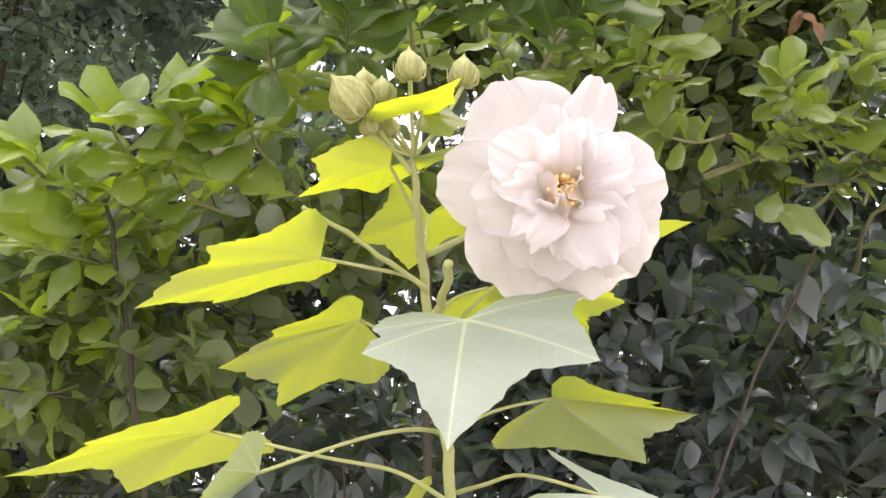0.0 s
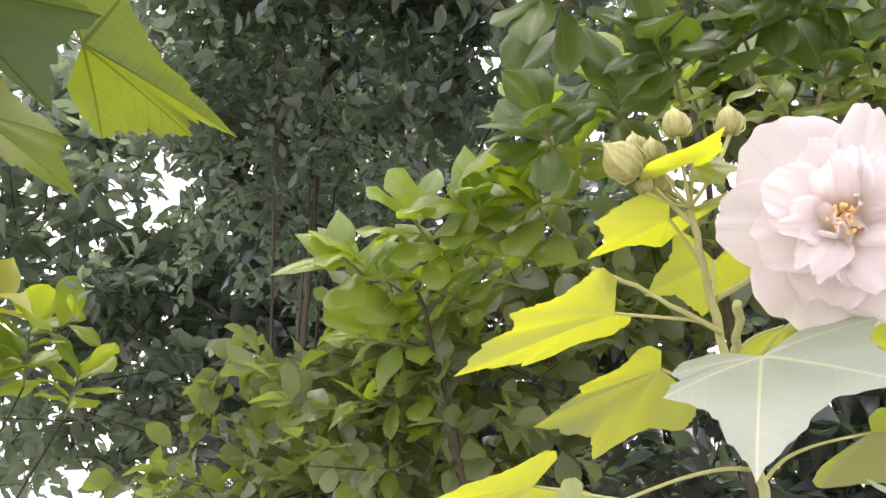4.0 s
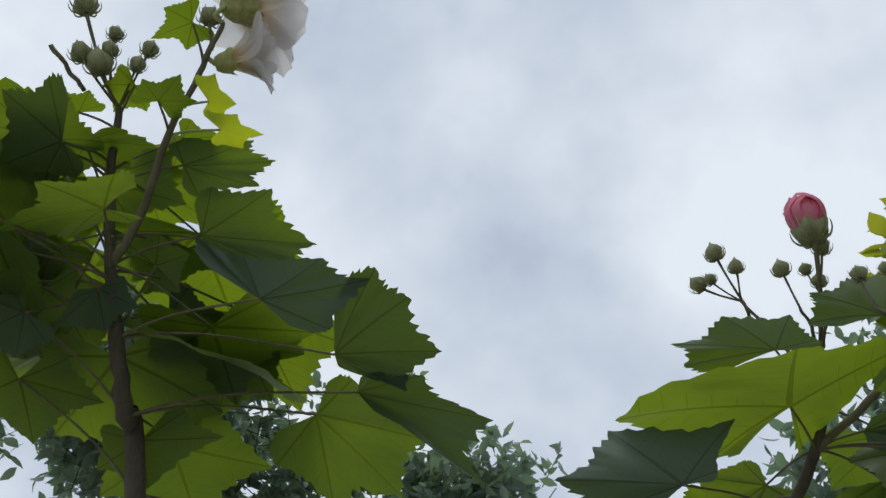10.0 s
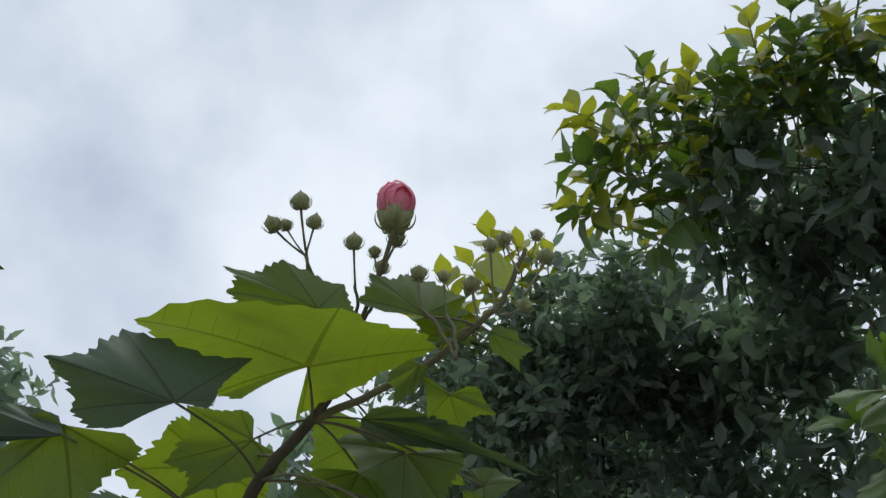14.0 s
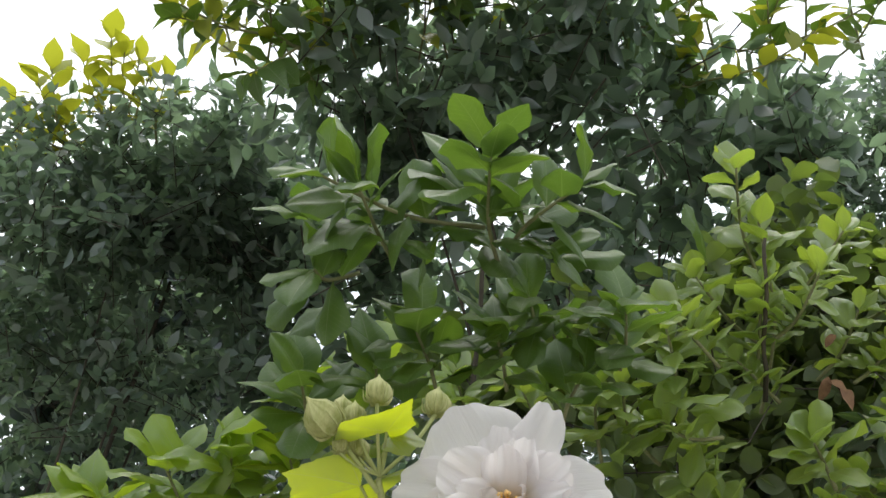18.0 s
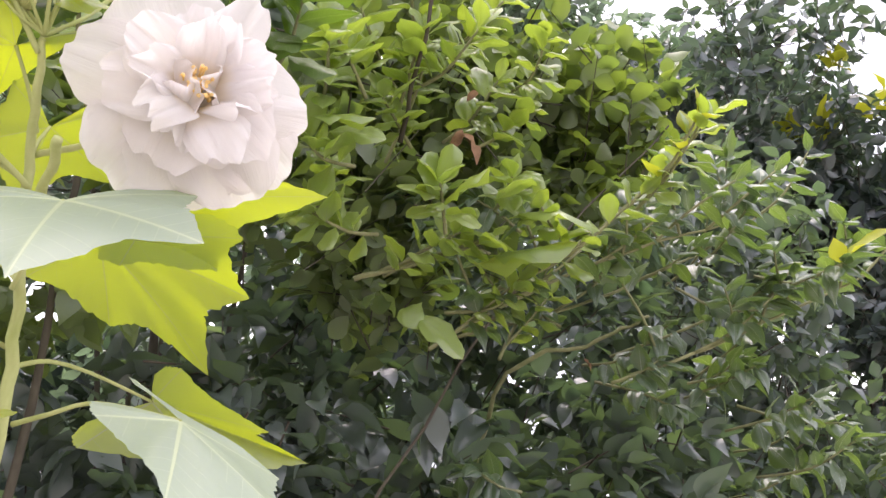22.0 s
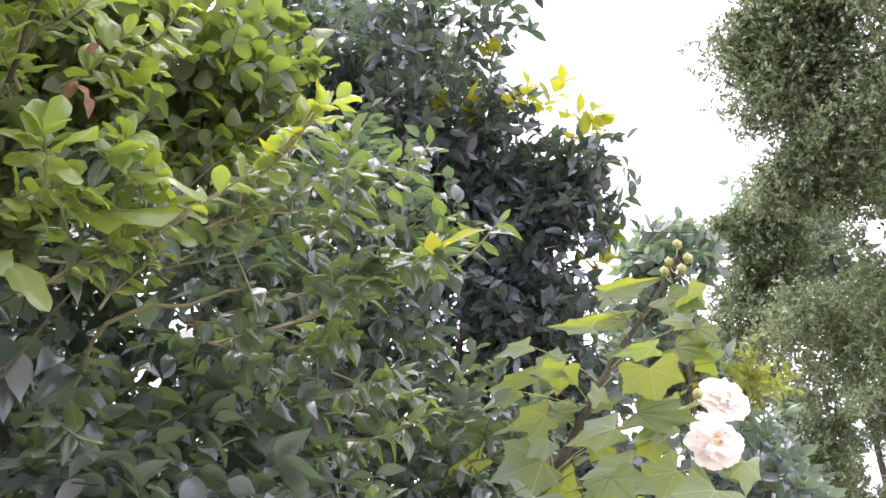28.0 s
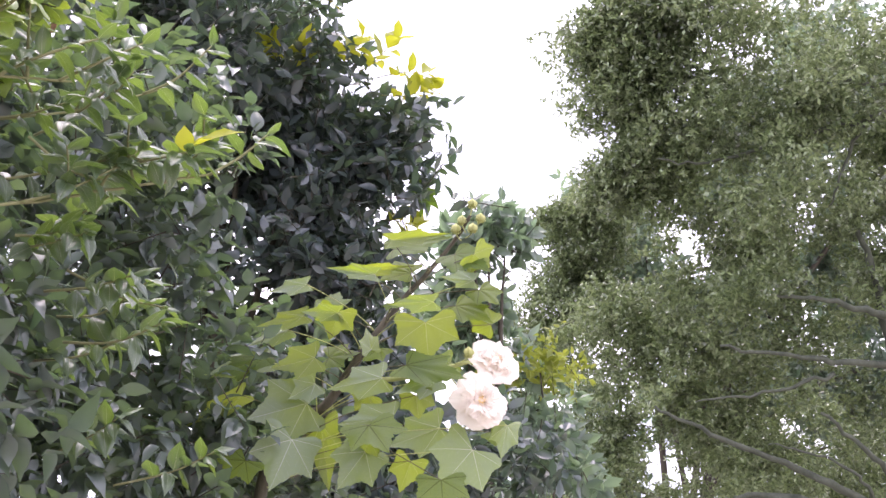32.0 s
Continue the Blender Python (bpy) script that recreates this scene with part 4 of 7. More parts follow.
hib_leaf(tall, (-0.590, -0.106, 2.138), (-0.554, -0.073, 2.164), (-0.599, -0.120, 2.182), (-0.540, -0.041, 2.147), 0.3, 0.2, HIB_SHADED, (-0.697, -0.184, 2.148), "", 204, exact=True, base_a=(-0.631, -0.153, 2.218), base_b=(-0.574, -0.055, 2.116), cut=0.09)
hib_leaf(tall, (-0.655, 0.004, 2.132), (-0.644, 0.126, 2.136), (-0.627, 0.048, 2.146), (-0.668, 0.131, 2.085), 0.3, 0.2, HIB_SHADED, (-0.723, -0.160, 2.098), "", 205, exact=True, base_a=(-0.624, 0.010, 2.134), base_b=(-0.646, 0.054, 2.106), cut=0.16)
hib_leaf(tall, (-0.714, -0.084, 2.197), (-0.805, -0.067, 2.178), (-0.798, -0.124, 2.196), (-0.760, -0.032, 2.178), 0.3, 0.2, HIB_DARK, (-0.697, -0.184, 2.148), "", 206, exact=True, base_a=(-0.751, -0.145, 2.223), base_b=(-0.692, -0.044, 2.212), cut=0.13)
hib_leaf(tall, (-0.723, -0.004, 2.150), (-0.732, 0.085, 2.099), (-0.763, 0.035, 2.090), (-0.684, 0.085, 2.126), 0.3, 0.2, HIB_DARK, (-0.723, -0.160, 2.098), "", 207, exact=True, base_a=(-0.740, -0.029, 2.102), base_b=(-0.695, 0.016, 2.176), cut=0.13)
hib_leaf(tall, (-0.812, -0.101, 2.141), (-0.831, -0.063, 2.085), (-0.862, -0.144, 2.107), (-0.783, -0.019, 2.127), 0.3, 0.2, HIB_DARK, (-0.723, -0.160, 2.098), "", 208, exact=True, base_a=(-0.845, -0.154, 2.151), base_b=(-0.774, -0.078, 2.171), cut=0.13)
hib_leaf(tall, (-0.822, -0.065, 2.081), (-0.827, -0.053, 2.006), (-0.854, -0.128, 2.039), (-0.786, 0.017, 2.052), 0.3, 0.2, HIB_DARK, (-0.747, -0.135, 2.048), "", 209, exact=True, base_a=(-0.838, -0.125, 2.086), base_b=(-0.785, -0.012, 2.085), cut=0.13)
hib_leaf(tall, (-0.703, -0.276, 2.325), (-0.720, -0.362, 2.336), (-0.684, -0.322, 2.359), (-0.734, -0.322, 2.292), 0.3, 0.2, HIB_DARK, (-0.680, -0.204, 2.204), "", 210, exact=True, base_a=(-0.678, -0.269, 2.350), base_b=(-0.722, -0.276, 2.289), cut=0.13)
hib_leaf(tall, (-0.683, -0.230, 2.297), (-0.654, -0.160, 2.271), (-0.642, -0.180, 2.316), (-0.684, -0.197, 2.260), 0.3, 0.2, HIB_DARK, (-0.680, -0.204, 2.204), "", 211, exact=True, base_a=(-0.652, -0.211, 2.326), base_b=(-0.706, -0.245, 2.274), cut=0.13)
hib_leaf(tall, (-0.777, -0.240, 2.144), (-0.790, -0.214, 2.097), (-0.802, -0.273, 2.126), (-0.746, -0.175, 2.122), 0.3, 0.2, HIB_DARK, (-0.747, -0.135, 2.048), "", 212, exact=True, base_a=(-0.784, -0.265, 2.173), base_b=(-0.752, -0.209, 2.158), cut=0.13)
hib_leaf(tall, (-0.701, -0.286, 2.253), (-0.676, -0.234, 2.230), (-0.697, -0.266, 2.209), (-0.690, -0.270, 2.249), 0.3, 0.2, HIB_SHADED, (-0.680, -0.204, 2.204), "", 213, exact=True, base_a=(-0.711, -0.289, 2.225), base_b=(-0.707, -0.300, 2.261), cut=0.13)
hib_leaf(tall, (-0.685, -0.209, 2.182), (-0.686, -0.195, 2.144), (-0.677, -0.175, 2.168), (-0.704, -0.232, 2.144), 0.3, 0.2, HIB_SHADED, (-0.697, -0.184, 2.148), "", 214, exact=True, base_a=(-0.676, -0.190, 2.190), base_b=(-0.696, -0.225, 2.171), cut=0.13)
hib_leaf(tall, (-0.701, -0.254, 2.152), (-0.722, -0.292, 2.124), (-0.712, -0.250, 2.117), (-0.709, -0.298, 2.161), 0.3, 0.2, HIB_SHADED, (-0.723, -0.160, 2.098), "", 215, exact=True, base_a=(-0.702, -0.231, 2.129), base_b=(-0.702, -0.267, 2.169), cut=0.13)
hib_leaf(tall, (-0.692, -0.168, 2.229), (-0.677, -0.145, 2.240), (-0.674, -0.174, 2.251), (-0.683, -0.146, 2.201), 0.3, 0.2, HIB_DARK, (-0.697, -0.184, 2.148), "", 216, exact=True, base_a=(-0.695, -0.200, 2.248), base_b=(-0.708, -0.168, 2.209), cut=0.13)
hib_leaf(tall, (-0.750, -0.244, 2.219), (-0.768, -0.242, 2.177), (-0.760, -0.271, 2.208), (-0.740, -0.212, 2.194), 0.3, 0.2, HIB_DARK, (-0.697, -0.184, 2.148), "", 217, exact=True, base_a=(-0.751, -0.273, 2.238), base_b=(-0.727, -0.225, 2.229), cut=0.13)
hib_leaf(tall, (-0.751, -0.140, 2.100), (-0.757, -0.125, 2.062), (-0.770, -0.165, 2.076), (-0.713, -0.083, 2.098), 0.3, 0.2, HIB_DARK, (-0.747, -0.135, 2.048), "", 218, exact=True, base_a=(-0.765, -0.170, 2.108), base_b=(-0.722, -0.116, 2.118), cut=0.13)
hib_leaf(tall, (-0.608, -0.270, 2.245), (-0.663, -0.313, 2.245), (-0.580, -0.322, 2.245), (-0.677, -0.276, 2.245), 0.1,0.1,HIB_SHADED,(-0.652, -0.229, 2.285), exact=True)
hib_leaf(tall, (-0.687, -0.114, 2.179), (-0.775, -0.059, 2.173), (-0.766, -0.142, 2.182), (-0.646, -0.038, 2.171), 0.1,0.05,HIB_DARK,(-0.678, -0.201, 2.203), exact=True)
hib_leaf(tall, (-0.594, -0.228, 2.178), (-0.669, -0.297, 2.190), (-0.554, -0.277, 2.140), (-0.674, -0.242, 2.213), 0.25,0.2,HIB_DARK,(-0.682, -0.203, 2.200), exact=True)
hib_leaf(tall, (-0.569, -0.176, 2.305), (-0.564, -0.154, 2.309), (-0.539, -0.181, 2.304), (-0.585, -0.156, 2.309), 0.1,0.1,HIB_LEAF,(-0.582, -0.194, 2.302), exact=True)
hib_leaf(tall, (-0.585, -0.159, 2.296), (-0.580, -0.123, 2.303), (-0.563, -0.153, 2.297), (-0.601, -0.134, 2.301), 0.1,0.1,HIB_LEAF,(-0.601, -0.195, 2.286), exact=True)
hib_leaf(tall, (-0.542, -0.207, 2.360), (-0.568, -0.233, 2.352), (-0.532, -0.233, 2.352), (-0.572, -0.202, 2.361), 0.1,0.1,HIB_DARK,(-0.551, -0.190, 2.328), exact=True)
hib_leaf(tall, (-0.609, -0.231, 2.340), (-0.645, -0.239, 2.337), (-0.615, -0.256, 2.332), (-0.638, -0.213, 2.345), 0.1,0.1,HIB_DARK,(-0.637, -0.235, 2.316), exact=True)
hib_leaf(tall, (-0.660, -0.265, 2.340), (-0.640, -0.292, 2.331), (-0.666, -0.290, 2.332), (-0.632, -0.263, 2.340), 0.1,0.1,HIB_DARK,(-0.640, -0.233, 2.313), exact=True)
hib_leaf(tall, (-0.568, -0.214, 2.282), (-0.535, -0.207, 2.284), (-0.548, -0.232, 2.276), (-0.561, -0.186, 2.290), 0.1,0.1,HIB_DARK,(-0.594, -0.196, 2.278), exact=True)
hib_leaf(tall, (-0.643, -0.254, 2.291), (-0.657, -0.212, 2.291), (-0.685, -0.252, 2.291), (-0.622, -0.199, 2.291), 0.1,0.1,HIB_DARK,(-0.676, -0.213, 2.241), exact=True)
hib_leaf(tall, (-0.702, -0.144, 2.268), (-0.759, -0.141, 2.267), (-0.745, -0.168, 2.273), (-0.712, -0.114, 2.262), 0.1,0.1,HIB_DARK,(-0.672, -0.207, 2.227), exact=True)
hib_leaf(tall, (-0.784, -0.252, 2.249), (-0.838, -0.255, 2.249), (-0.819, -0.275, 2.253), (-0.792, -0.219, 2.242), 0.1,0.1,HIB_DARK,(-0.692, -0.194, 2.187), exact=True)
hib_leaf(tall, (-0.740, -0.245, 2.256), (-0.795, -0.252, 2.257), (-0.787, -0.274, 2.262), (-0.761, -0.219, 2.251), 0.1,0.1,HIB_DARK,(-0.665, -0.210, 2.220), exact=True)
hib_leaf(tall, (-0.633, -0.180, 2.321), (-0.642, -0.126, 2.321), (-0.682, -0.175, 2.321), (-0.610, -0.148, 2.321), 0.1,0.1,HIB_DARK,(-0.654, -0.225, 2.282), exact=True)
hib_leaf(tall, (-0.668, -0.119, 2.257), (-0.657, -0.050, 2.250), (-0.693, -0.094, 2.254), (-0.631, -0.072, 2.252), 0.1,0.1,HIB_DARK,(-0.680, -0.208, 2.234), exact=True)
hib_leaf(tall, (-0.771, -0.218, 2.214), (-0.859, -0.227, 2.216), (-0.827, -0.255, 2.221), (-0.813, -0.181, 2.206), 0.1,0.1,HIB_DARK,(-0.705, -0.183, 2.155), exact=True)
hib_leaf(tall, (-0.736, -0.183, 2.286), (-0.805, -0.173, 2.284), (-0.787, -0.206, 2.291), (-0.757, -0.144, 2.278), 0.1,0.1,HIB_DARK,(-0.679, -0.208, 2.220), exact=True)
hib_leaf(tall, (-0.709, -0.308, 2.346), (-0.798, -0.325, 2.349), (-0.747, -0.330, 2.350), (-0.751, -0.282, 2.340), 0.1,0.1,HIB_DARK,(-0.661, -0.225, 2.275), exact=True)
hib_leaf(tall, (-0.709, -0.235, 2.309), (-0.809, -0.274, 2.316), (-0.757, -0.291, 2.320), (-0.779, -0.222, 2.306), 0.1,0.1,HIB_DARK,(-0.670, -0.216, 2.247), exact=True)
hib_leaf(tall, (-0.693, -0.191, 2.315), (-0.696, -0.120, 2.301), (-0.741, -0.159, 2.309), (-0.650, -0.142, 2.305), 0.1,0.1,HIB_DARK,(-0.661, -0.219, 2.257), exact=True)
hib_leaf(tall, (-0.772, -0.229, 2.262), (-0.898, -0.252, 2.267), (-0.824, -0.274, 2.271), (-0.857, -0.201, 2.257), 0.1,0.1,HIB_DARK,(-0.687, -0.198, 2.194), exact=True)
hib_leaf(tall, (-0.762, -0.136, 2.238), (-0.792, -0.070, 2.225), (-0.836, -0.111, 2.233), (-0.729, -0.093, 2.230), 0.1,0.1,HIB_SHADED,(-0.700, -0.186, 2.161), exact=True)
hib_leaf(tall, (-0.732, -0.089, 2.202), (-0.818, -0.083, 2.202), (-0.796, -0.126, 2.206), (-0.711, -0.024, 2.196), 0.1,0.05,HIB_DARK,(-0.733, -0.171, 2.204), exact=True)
for k, (place, foot) in enumerate((
        ((-0.604, -0.287, 2.402), (-0.620, -0.252, 2.340)), ((-0.606, -0.258, 2.385), (-0.619, -0.250, 2.340)), ((-0.604, -0.258, 2.358), (-0.621, -0.246, 2.337)), ((-0.616, -0.276, 2.356), (-0.627, -0.240, 2.328)),
        ((-0.609, -0.260, 2.340), (-0.627, -0.238, 2.327)), ((-0.601, -0.235, 2.349), (-0.626, -0.237, 2.327)), ((-0.601, -0.229, 2.375), (-0.624, -0.236, 2.328)), ((-0.547, -0.193, 2.377), (-0.548, -0.186, 2.343)))):
    bud(tall, place, np.array(place) - np.array(foot) + np.array((0, 0, 0.03)), (0.019, 0.012, 0.013, 0.016)[k % 4], foot, "", k, 9, 1.1)
HALF_RINGS = ((5, 24, 0.80, 0.56, 0.22, 0.4, 14, 0.3, 0.0), (5, 17, 0.76, 0.46, 0.22, 0.6, 12, 0.9, 0.03), (5, 10, 0.66, 0.30, 0.2, 1.0, 10, 0.1, 0.05))
OPEN_RINGS = ((5, 60, 0.66, 0.62, 0.06, 0.9, 8, 0.3, 0.0), (5, 44, 0.60, 0.52, 0.08, 1.1, 5, 0.9, 0.03), (4, 26, 0.50, 0.36, 0.1, 1.4, 5, 0.1, 0.05))
double_flower(tall, (-0.522, -0.168, 2.386), (0.0, 0.66, 0.55), 0.098, "white flower wide open, seen from behind", 8, None, (-0.530, -0.185, 2.359), 0, OPEN_RINGS)
double_flower(tall, (-0.545, -0.167, 2.337), (0.42, 0.85, 0.32), 0.062, "white flower half open, seen from the side", 9, None, (-0.545, -0.186, 2.346), 0, HALF_RINGS)

back_leaves(tall, [(-0.690, -0.194, 2.175), (-0.680, -0.204, 2.204), (-0.656, -0.224, 2.264), (-0.64, -0.23, 2.30)], 9, 0.12, (-1.0, 0.15), 402, HIB_DARK)
back_leaves(tall, [(-0.690, -0.194, 2.175), (-0.656, -0.224, 2.264)], 5, 0.11, (-0.3, -1.0), 460, HIB_DARK)

# ---------- the hibiscus with two open flowers by the dark tree ----------
twin = thing("hibiscus_shrub", (1.681, 1.707, 2.016)[:2] + (0.0,), "leafy confederate rose with two pale pink-white blooms", "shrub", "hibiscus shrubs")
tb = (1.681, 1.707, 2.016)
hib_stem(twin, [(tb[0], tb[1], -0.03), (tb[0], tb[1], 0.8), tb, (1.739, 1.577, 2.191), (1.747, 1.481, 2.291), (1.793, 1.426, 2.395), (1.853, 1.326, 2.529), (1.859, 1.259, 2.600)], [0.02, 0.017, 0.013, 0.011, 0.009, 0.007, 0.005, 0.004], HIB_BARK)
hib_stem(twin, [(1.744, 1.530, 2.238), (1.789, 1.390, 2.224), (1.822, 1.246, 2.232)], [0.006, 0.005, 0.004], HIB_STEM, "branch")
hib_leaf(twin, (1.680, 1.576, 2.181), (1.566, 1.632, 2.130), (1.602, 1.616, 2.224), (1.660, 1.612, 2.095), 0.3, 0.1, HIB_MID, (1.722, 1.614, 2.141), "", 500, exact=True, cut=0.16)
hib_leaf(twin, (1.634, 1.567, 2.089), (1.590, 1.579, 1.974), (1.556, 1.606, 2.053), (1.672, 1.545, 2.010), 0.3, 0.1, HIB_MID, (1.689, 1.688, 2.041), "", 501, exact=True, cut=0.16)
hib_leaf(twin, (1.707, 1.385, 2.199), (1.605, 1.438, 2.159), (1.651, 1.419, 2.215), (1.678, 1.422, 2.151), 0.3, 0.1, HIB_MID, (1.722, 1.614, 2.141), "", 502, exact=True, cut=0.16)
hib_leaf(twin, (1.684, 1.389, 2.429), (1.577, 1.430, 2.418), (1.621, 1.399, 2.436), (1.629, 1.411, 2.405), 0.3, 0.1, HIB_MID, (1.786, 1.434, 2.380), "", 503, exact=True, cut=0.16)
hib_leaf(twin, (1.571, 1.478, 2.392), (1.488, 1.505, 2.352), (1.520, 1.489, 2.387), (1.538, 1.494, 2.357), 0.3, 0.1, HIB_MID, (1.767, 1.457, 2.336), "", 504, exact=True, cut=0.16)
hib_leaf(twin, (1.601, 1.563, 2.322), (1.520, 1.592, 2.268), (1.560, 1.593, 2.321), (1.580, 1.585, 2.280), 0.3, 0.1, HIB_MID, (1.746, 1.495, 2.277), "", 505, exact=True, cut=0.16)
hib_leaf(twin, (1.592, 1.618, 2.263), (1.477, 1.672, 2.209), (1.533, 1.660, 2.268), (1.540, 1.639, 2.207), 0.3, 0.1, HIB_MID, (1.741, 1.550, 2.220), "", 506, exact=True, cut=0.16)
hib_leaf(twin, (1.797, 1.315, 2.205), (1.713, 1.360, 2.158), (1.744, 1.343, 2.209), (1.755, 1.325, 2.149), 0.3, 0.1, HIB_MID, (1.731, 1.596, 2.166), "", 507, exact=True, cut=0.16)
hib_leaf(twin, (1.745, 1.388, 2.124), (1.637, 1.443, 2.094), (1.680, 1.414, 2.143), (1.702, 1.418, 2.074), 0.3, 0.1, HIB_MID, (1.698, 1.670, 2.066), "", 508, exact=True, cut=0.16)
hib_leaf(twin, (1.915, 1.403, 2.146), (1.813, 1.470, 2.092), (1.847, 1.445, 2.162), (1.883, 1.433, 2.078), 0.3, 0.1, HIB_MID, (1.706, 1.651, 2.091), "", 509, exact=True, cut=0.16)
hib_leaf(twin, (1.774, 1.491, 2.079), (1.715, 1.514, 1.989), (1.700, 1.524, 2.062), (1.767, 1.462, 1.998), 0.3, 0.1, HIB_MID, (1.689, 1.688, 2.041), "", 510, exact=True, cut=0.16)
hib_leaf(twin, (1.880, 1.288, 2.066), (1.814, 1.329, 1.974), (1.810, 1.350, 2.065), (1.878, 1.266, 1.972), 0.3, 0.1, HIB_MID, (1.681, 1.707, 2.016), "", 511, exact=True, cut=0.16)
hib_leaf(twin, (1.647, 1.459, 2.346), (1.561, 1.481, 2.325), (1.585, 1.453, 2.345), (1.618, 1.484, 2.323), 0.3, 0.1, HIB_MID, (1.747, 1.481, 2.291), "", 512, exact=True, cut=0.16)
hib_leaf(twin, (1.749, 1.280, 2.353), (1.656, 1.325, 2.327), (1.689, 1.294, 2.354), (1.720, 1.316, 2.327), 0.3, 0.1, HIB_MID, (1.754, 1.473, 2.306), "", 513, exact=True, cut=0.16)
hib_leaf(twin, (1.828, 1.232, 2.417), (1.745, 1.260, 2.404), (1.791, 1.247, 2.434), (1.795, 1.256, 2.395), 0.3, 0.1, HIB_MID, (1.780, 1.442, 2.365), "", 514, exact=True, cut=0.16)
hib_leaf(twin, (1.876, 1.337, 2.269), (1.802, 1.373, 2.220), (1.812, 1.350, 2.264), (1.855, 1.352, 2.220), 0.3, 0.1, HIB_MID, (1.741, 1.550, 2.220), "", 515, exact=True, cut=0.16)
hib_leaf(twin, (1.950, 1.248, 2.127), (1.918, 1.245, 2.047), (1.927, 1.279, 2.097), (1.948, 1.220, 2.079), 0.3, 0.1, HIB_MID, (1.698, 1.670, 2.066), "", 516, exact=True, cut=0.16)
hib_leaf(twin, (1.679, 1.552, 2.219), (1.613, 1.566, 2.169), (1.616, 1.553, 2.213), (1.660, 1.551, 2.168), 0.3, 0.1, HIB_MID, (1.731, 1.596, 2.166), "", 517, exact=True, cut=0.16)
hib_leaf(twin, (1.770, 1.320, 2.325), (1.820, 1.352, 2.256), (1.742, 1.383, 2.281), (1.846, 1.287, 2.300), 0.3, 0.1, HIB_BACKLIT, (1.746, 1.495, 2.277), "", 518, exact=True, cut=0.16)
hib_leaf(twin, (1.647, 1.459, 2.350), (1.672, 1.506, 2.305), (1.640, 1.522, 2.346), (1.694, 1.458, 2.318), 0.3, 0.1, HIB_BACKLIT, (1.754, 1.473, 2.306), "", 519, exact=True, cut=0.16)
hib_leaf(twin, (1.820, 1.223, 2.475), (1.873, 1.220, 2.460), (1.844, 1.255, 2.443), (1.857, 1.194, 2.498), 0.3, 0.1, HIB_BACKLIT, (1.810, 1.397, 2.433), "", 520, exact=True, cut=0.16)
hib_leaf(twin, (1.618, 1.493, 2.245), (1.577, 1.583, 2.231), (1.581, 1.535, 2.269), (1.606, 1.532, 2.203), 0.3, 0.1, HIB_BACKLIT, (1.739, 1.577, 2.191), "", 521, exact=True, cut=0.16)
hib_leaf(twin, (1.741, 1.455, 2.187), (1.750, 1.503, 2.165), (1.711, 1.483, 2.193), (1.783, 1.476, 2.159), 0.3, 0.1, HIB_BACKLIT, (1.722, 1.614, 2.141), "", 522, exact=True, cut=0.16)
hib_leaf(twin, (1.583, 1.495, 2.329), (1.538, 1.590, 2.314), (1.556, 1.546, 2.342), (1.565, 1.539, 2.301), 0.3, 0.1, HIB_BACKLIT, (1.746, 1.495, 2.277), "", 523, exact=True, cut=0.16)
hib_leaf(twin, (1.705, 1.449, 2.463), (1.803, 1.368, 2.488), (1.765, 1.416, 2.465), (1.739, 1.398, 2.483), 0.3, 0.1, HIB_BACKLIT, (1.802, 1.412, 2.414), "", 524, exact=True, cut=0.16)
hib_leaf(twin, (1.918, 1.256, 2.350), (1.895, 1.315, 2.390), (1.919, 1.276, 2.404), (1.919, 1.312, 2.349), 0.3, 0.1, HIB_BACKLIT, (1.754, 1.473, 2.306), "", 525, exact=True, cut=0.16)
hib_leaf(twin, (1.695, 1.350, 2.502), (1.793, 1.262, 2.528), (1.742, 1.303, 2.493), (1.728, 1.296, 2.526), 0.3, 0.1, HIB_BACKLIT, (1.819, 1.383, 2.452), "", 526, exact=True, cut=0.16)
hib_leaf(twin, (1.743, 1.596, 2.156), (1.806, 1.627, 2.025), (1.749, 1.644, 2.086), (1.794, 1.573, 2.092), 0.3, 0.1, HIB_BACKLIT, (1.714, 1.633, 2.116), "", 527, exact=True, cut=0.16)
hib_leaf(twin, (1.886, 1.461, 2.077), (1.905, 1.510, 2.021), (1.873, 1.515, 2.064), (1.924, 1.461, 2.036), 0.3, 0.1, HIB_BACKLIT, (1.681, 1.707, 2.016), "", 528, exact=True, cut=0.16)
hib_leaf(twin, (1.764, 1.466, 2.096), (1.777, 1.510, 2.068), (1.747, 1.502, 2.097), (1.783, 1.465, 2.064), 0.3, 0.1, HIB_BACKLIT, (1.689, 1.688, 2.041), "", 529, exact=True, cut=0.16)
hib_leaf(twin, (1.765, 1.343, 2.167), (1.802, 1.367, 2.129), (1.772, 1.394, 2.149), (1.805, 1.324, 2.151), 0.3, 0.1, HIB_BACKLIT, (1.714, 1.633, 2.116), "", 530, exact=True, cut=0.16)
hib_leaf(twin, (1.569, 1.657, 2.189), (1.512, 1.769, 2.127), (1.523, 1.712, 2.175), (1.561, 1.718, 2.142), 0.3, 0.1, HIB_BACKLIT, (1.722, 1.614, 2.141), "", 531, exact=True, cut=0.16)
hib_leaf(twin, (1.679, 1.391, 2.254), (1.679, 1.407, 2.309), (1.688, 1.380, 2.284), (1.654, 1.404, 2.270), 0.3, 0.1, HIB_BACKLIT, (1.740, 1.563, 2.205), "", 532, exact=True, cut=0.16)
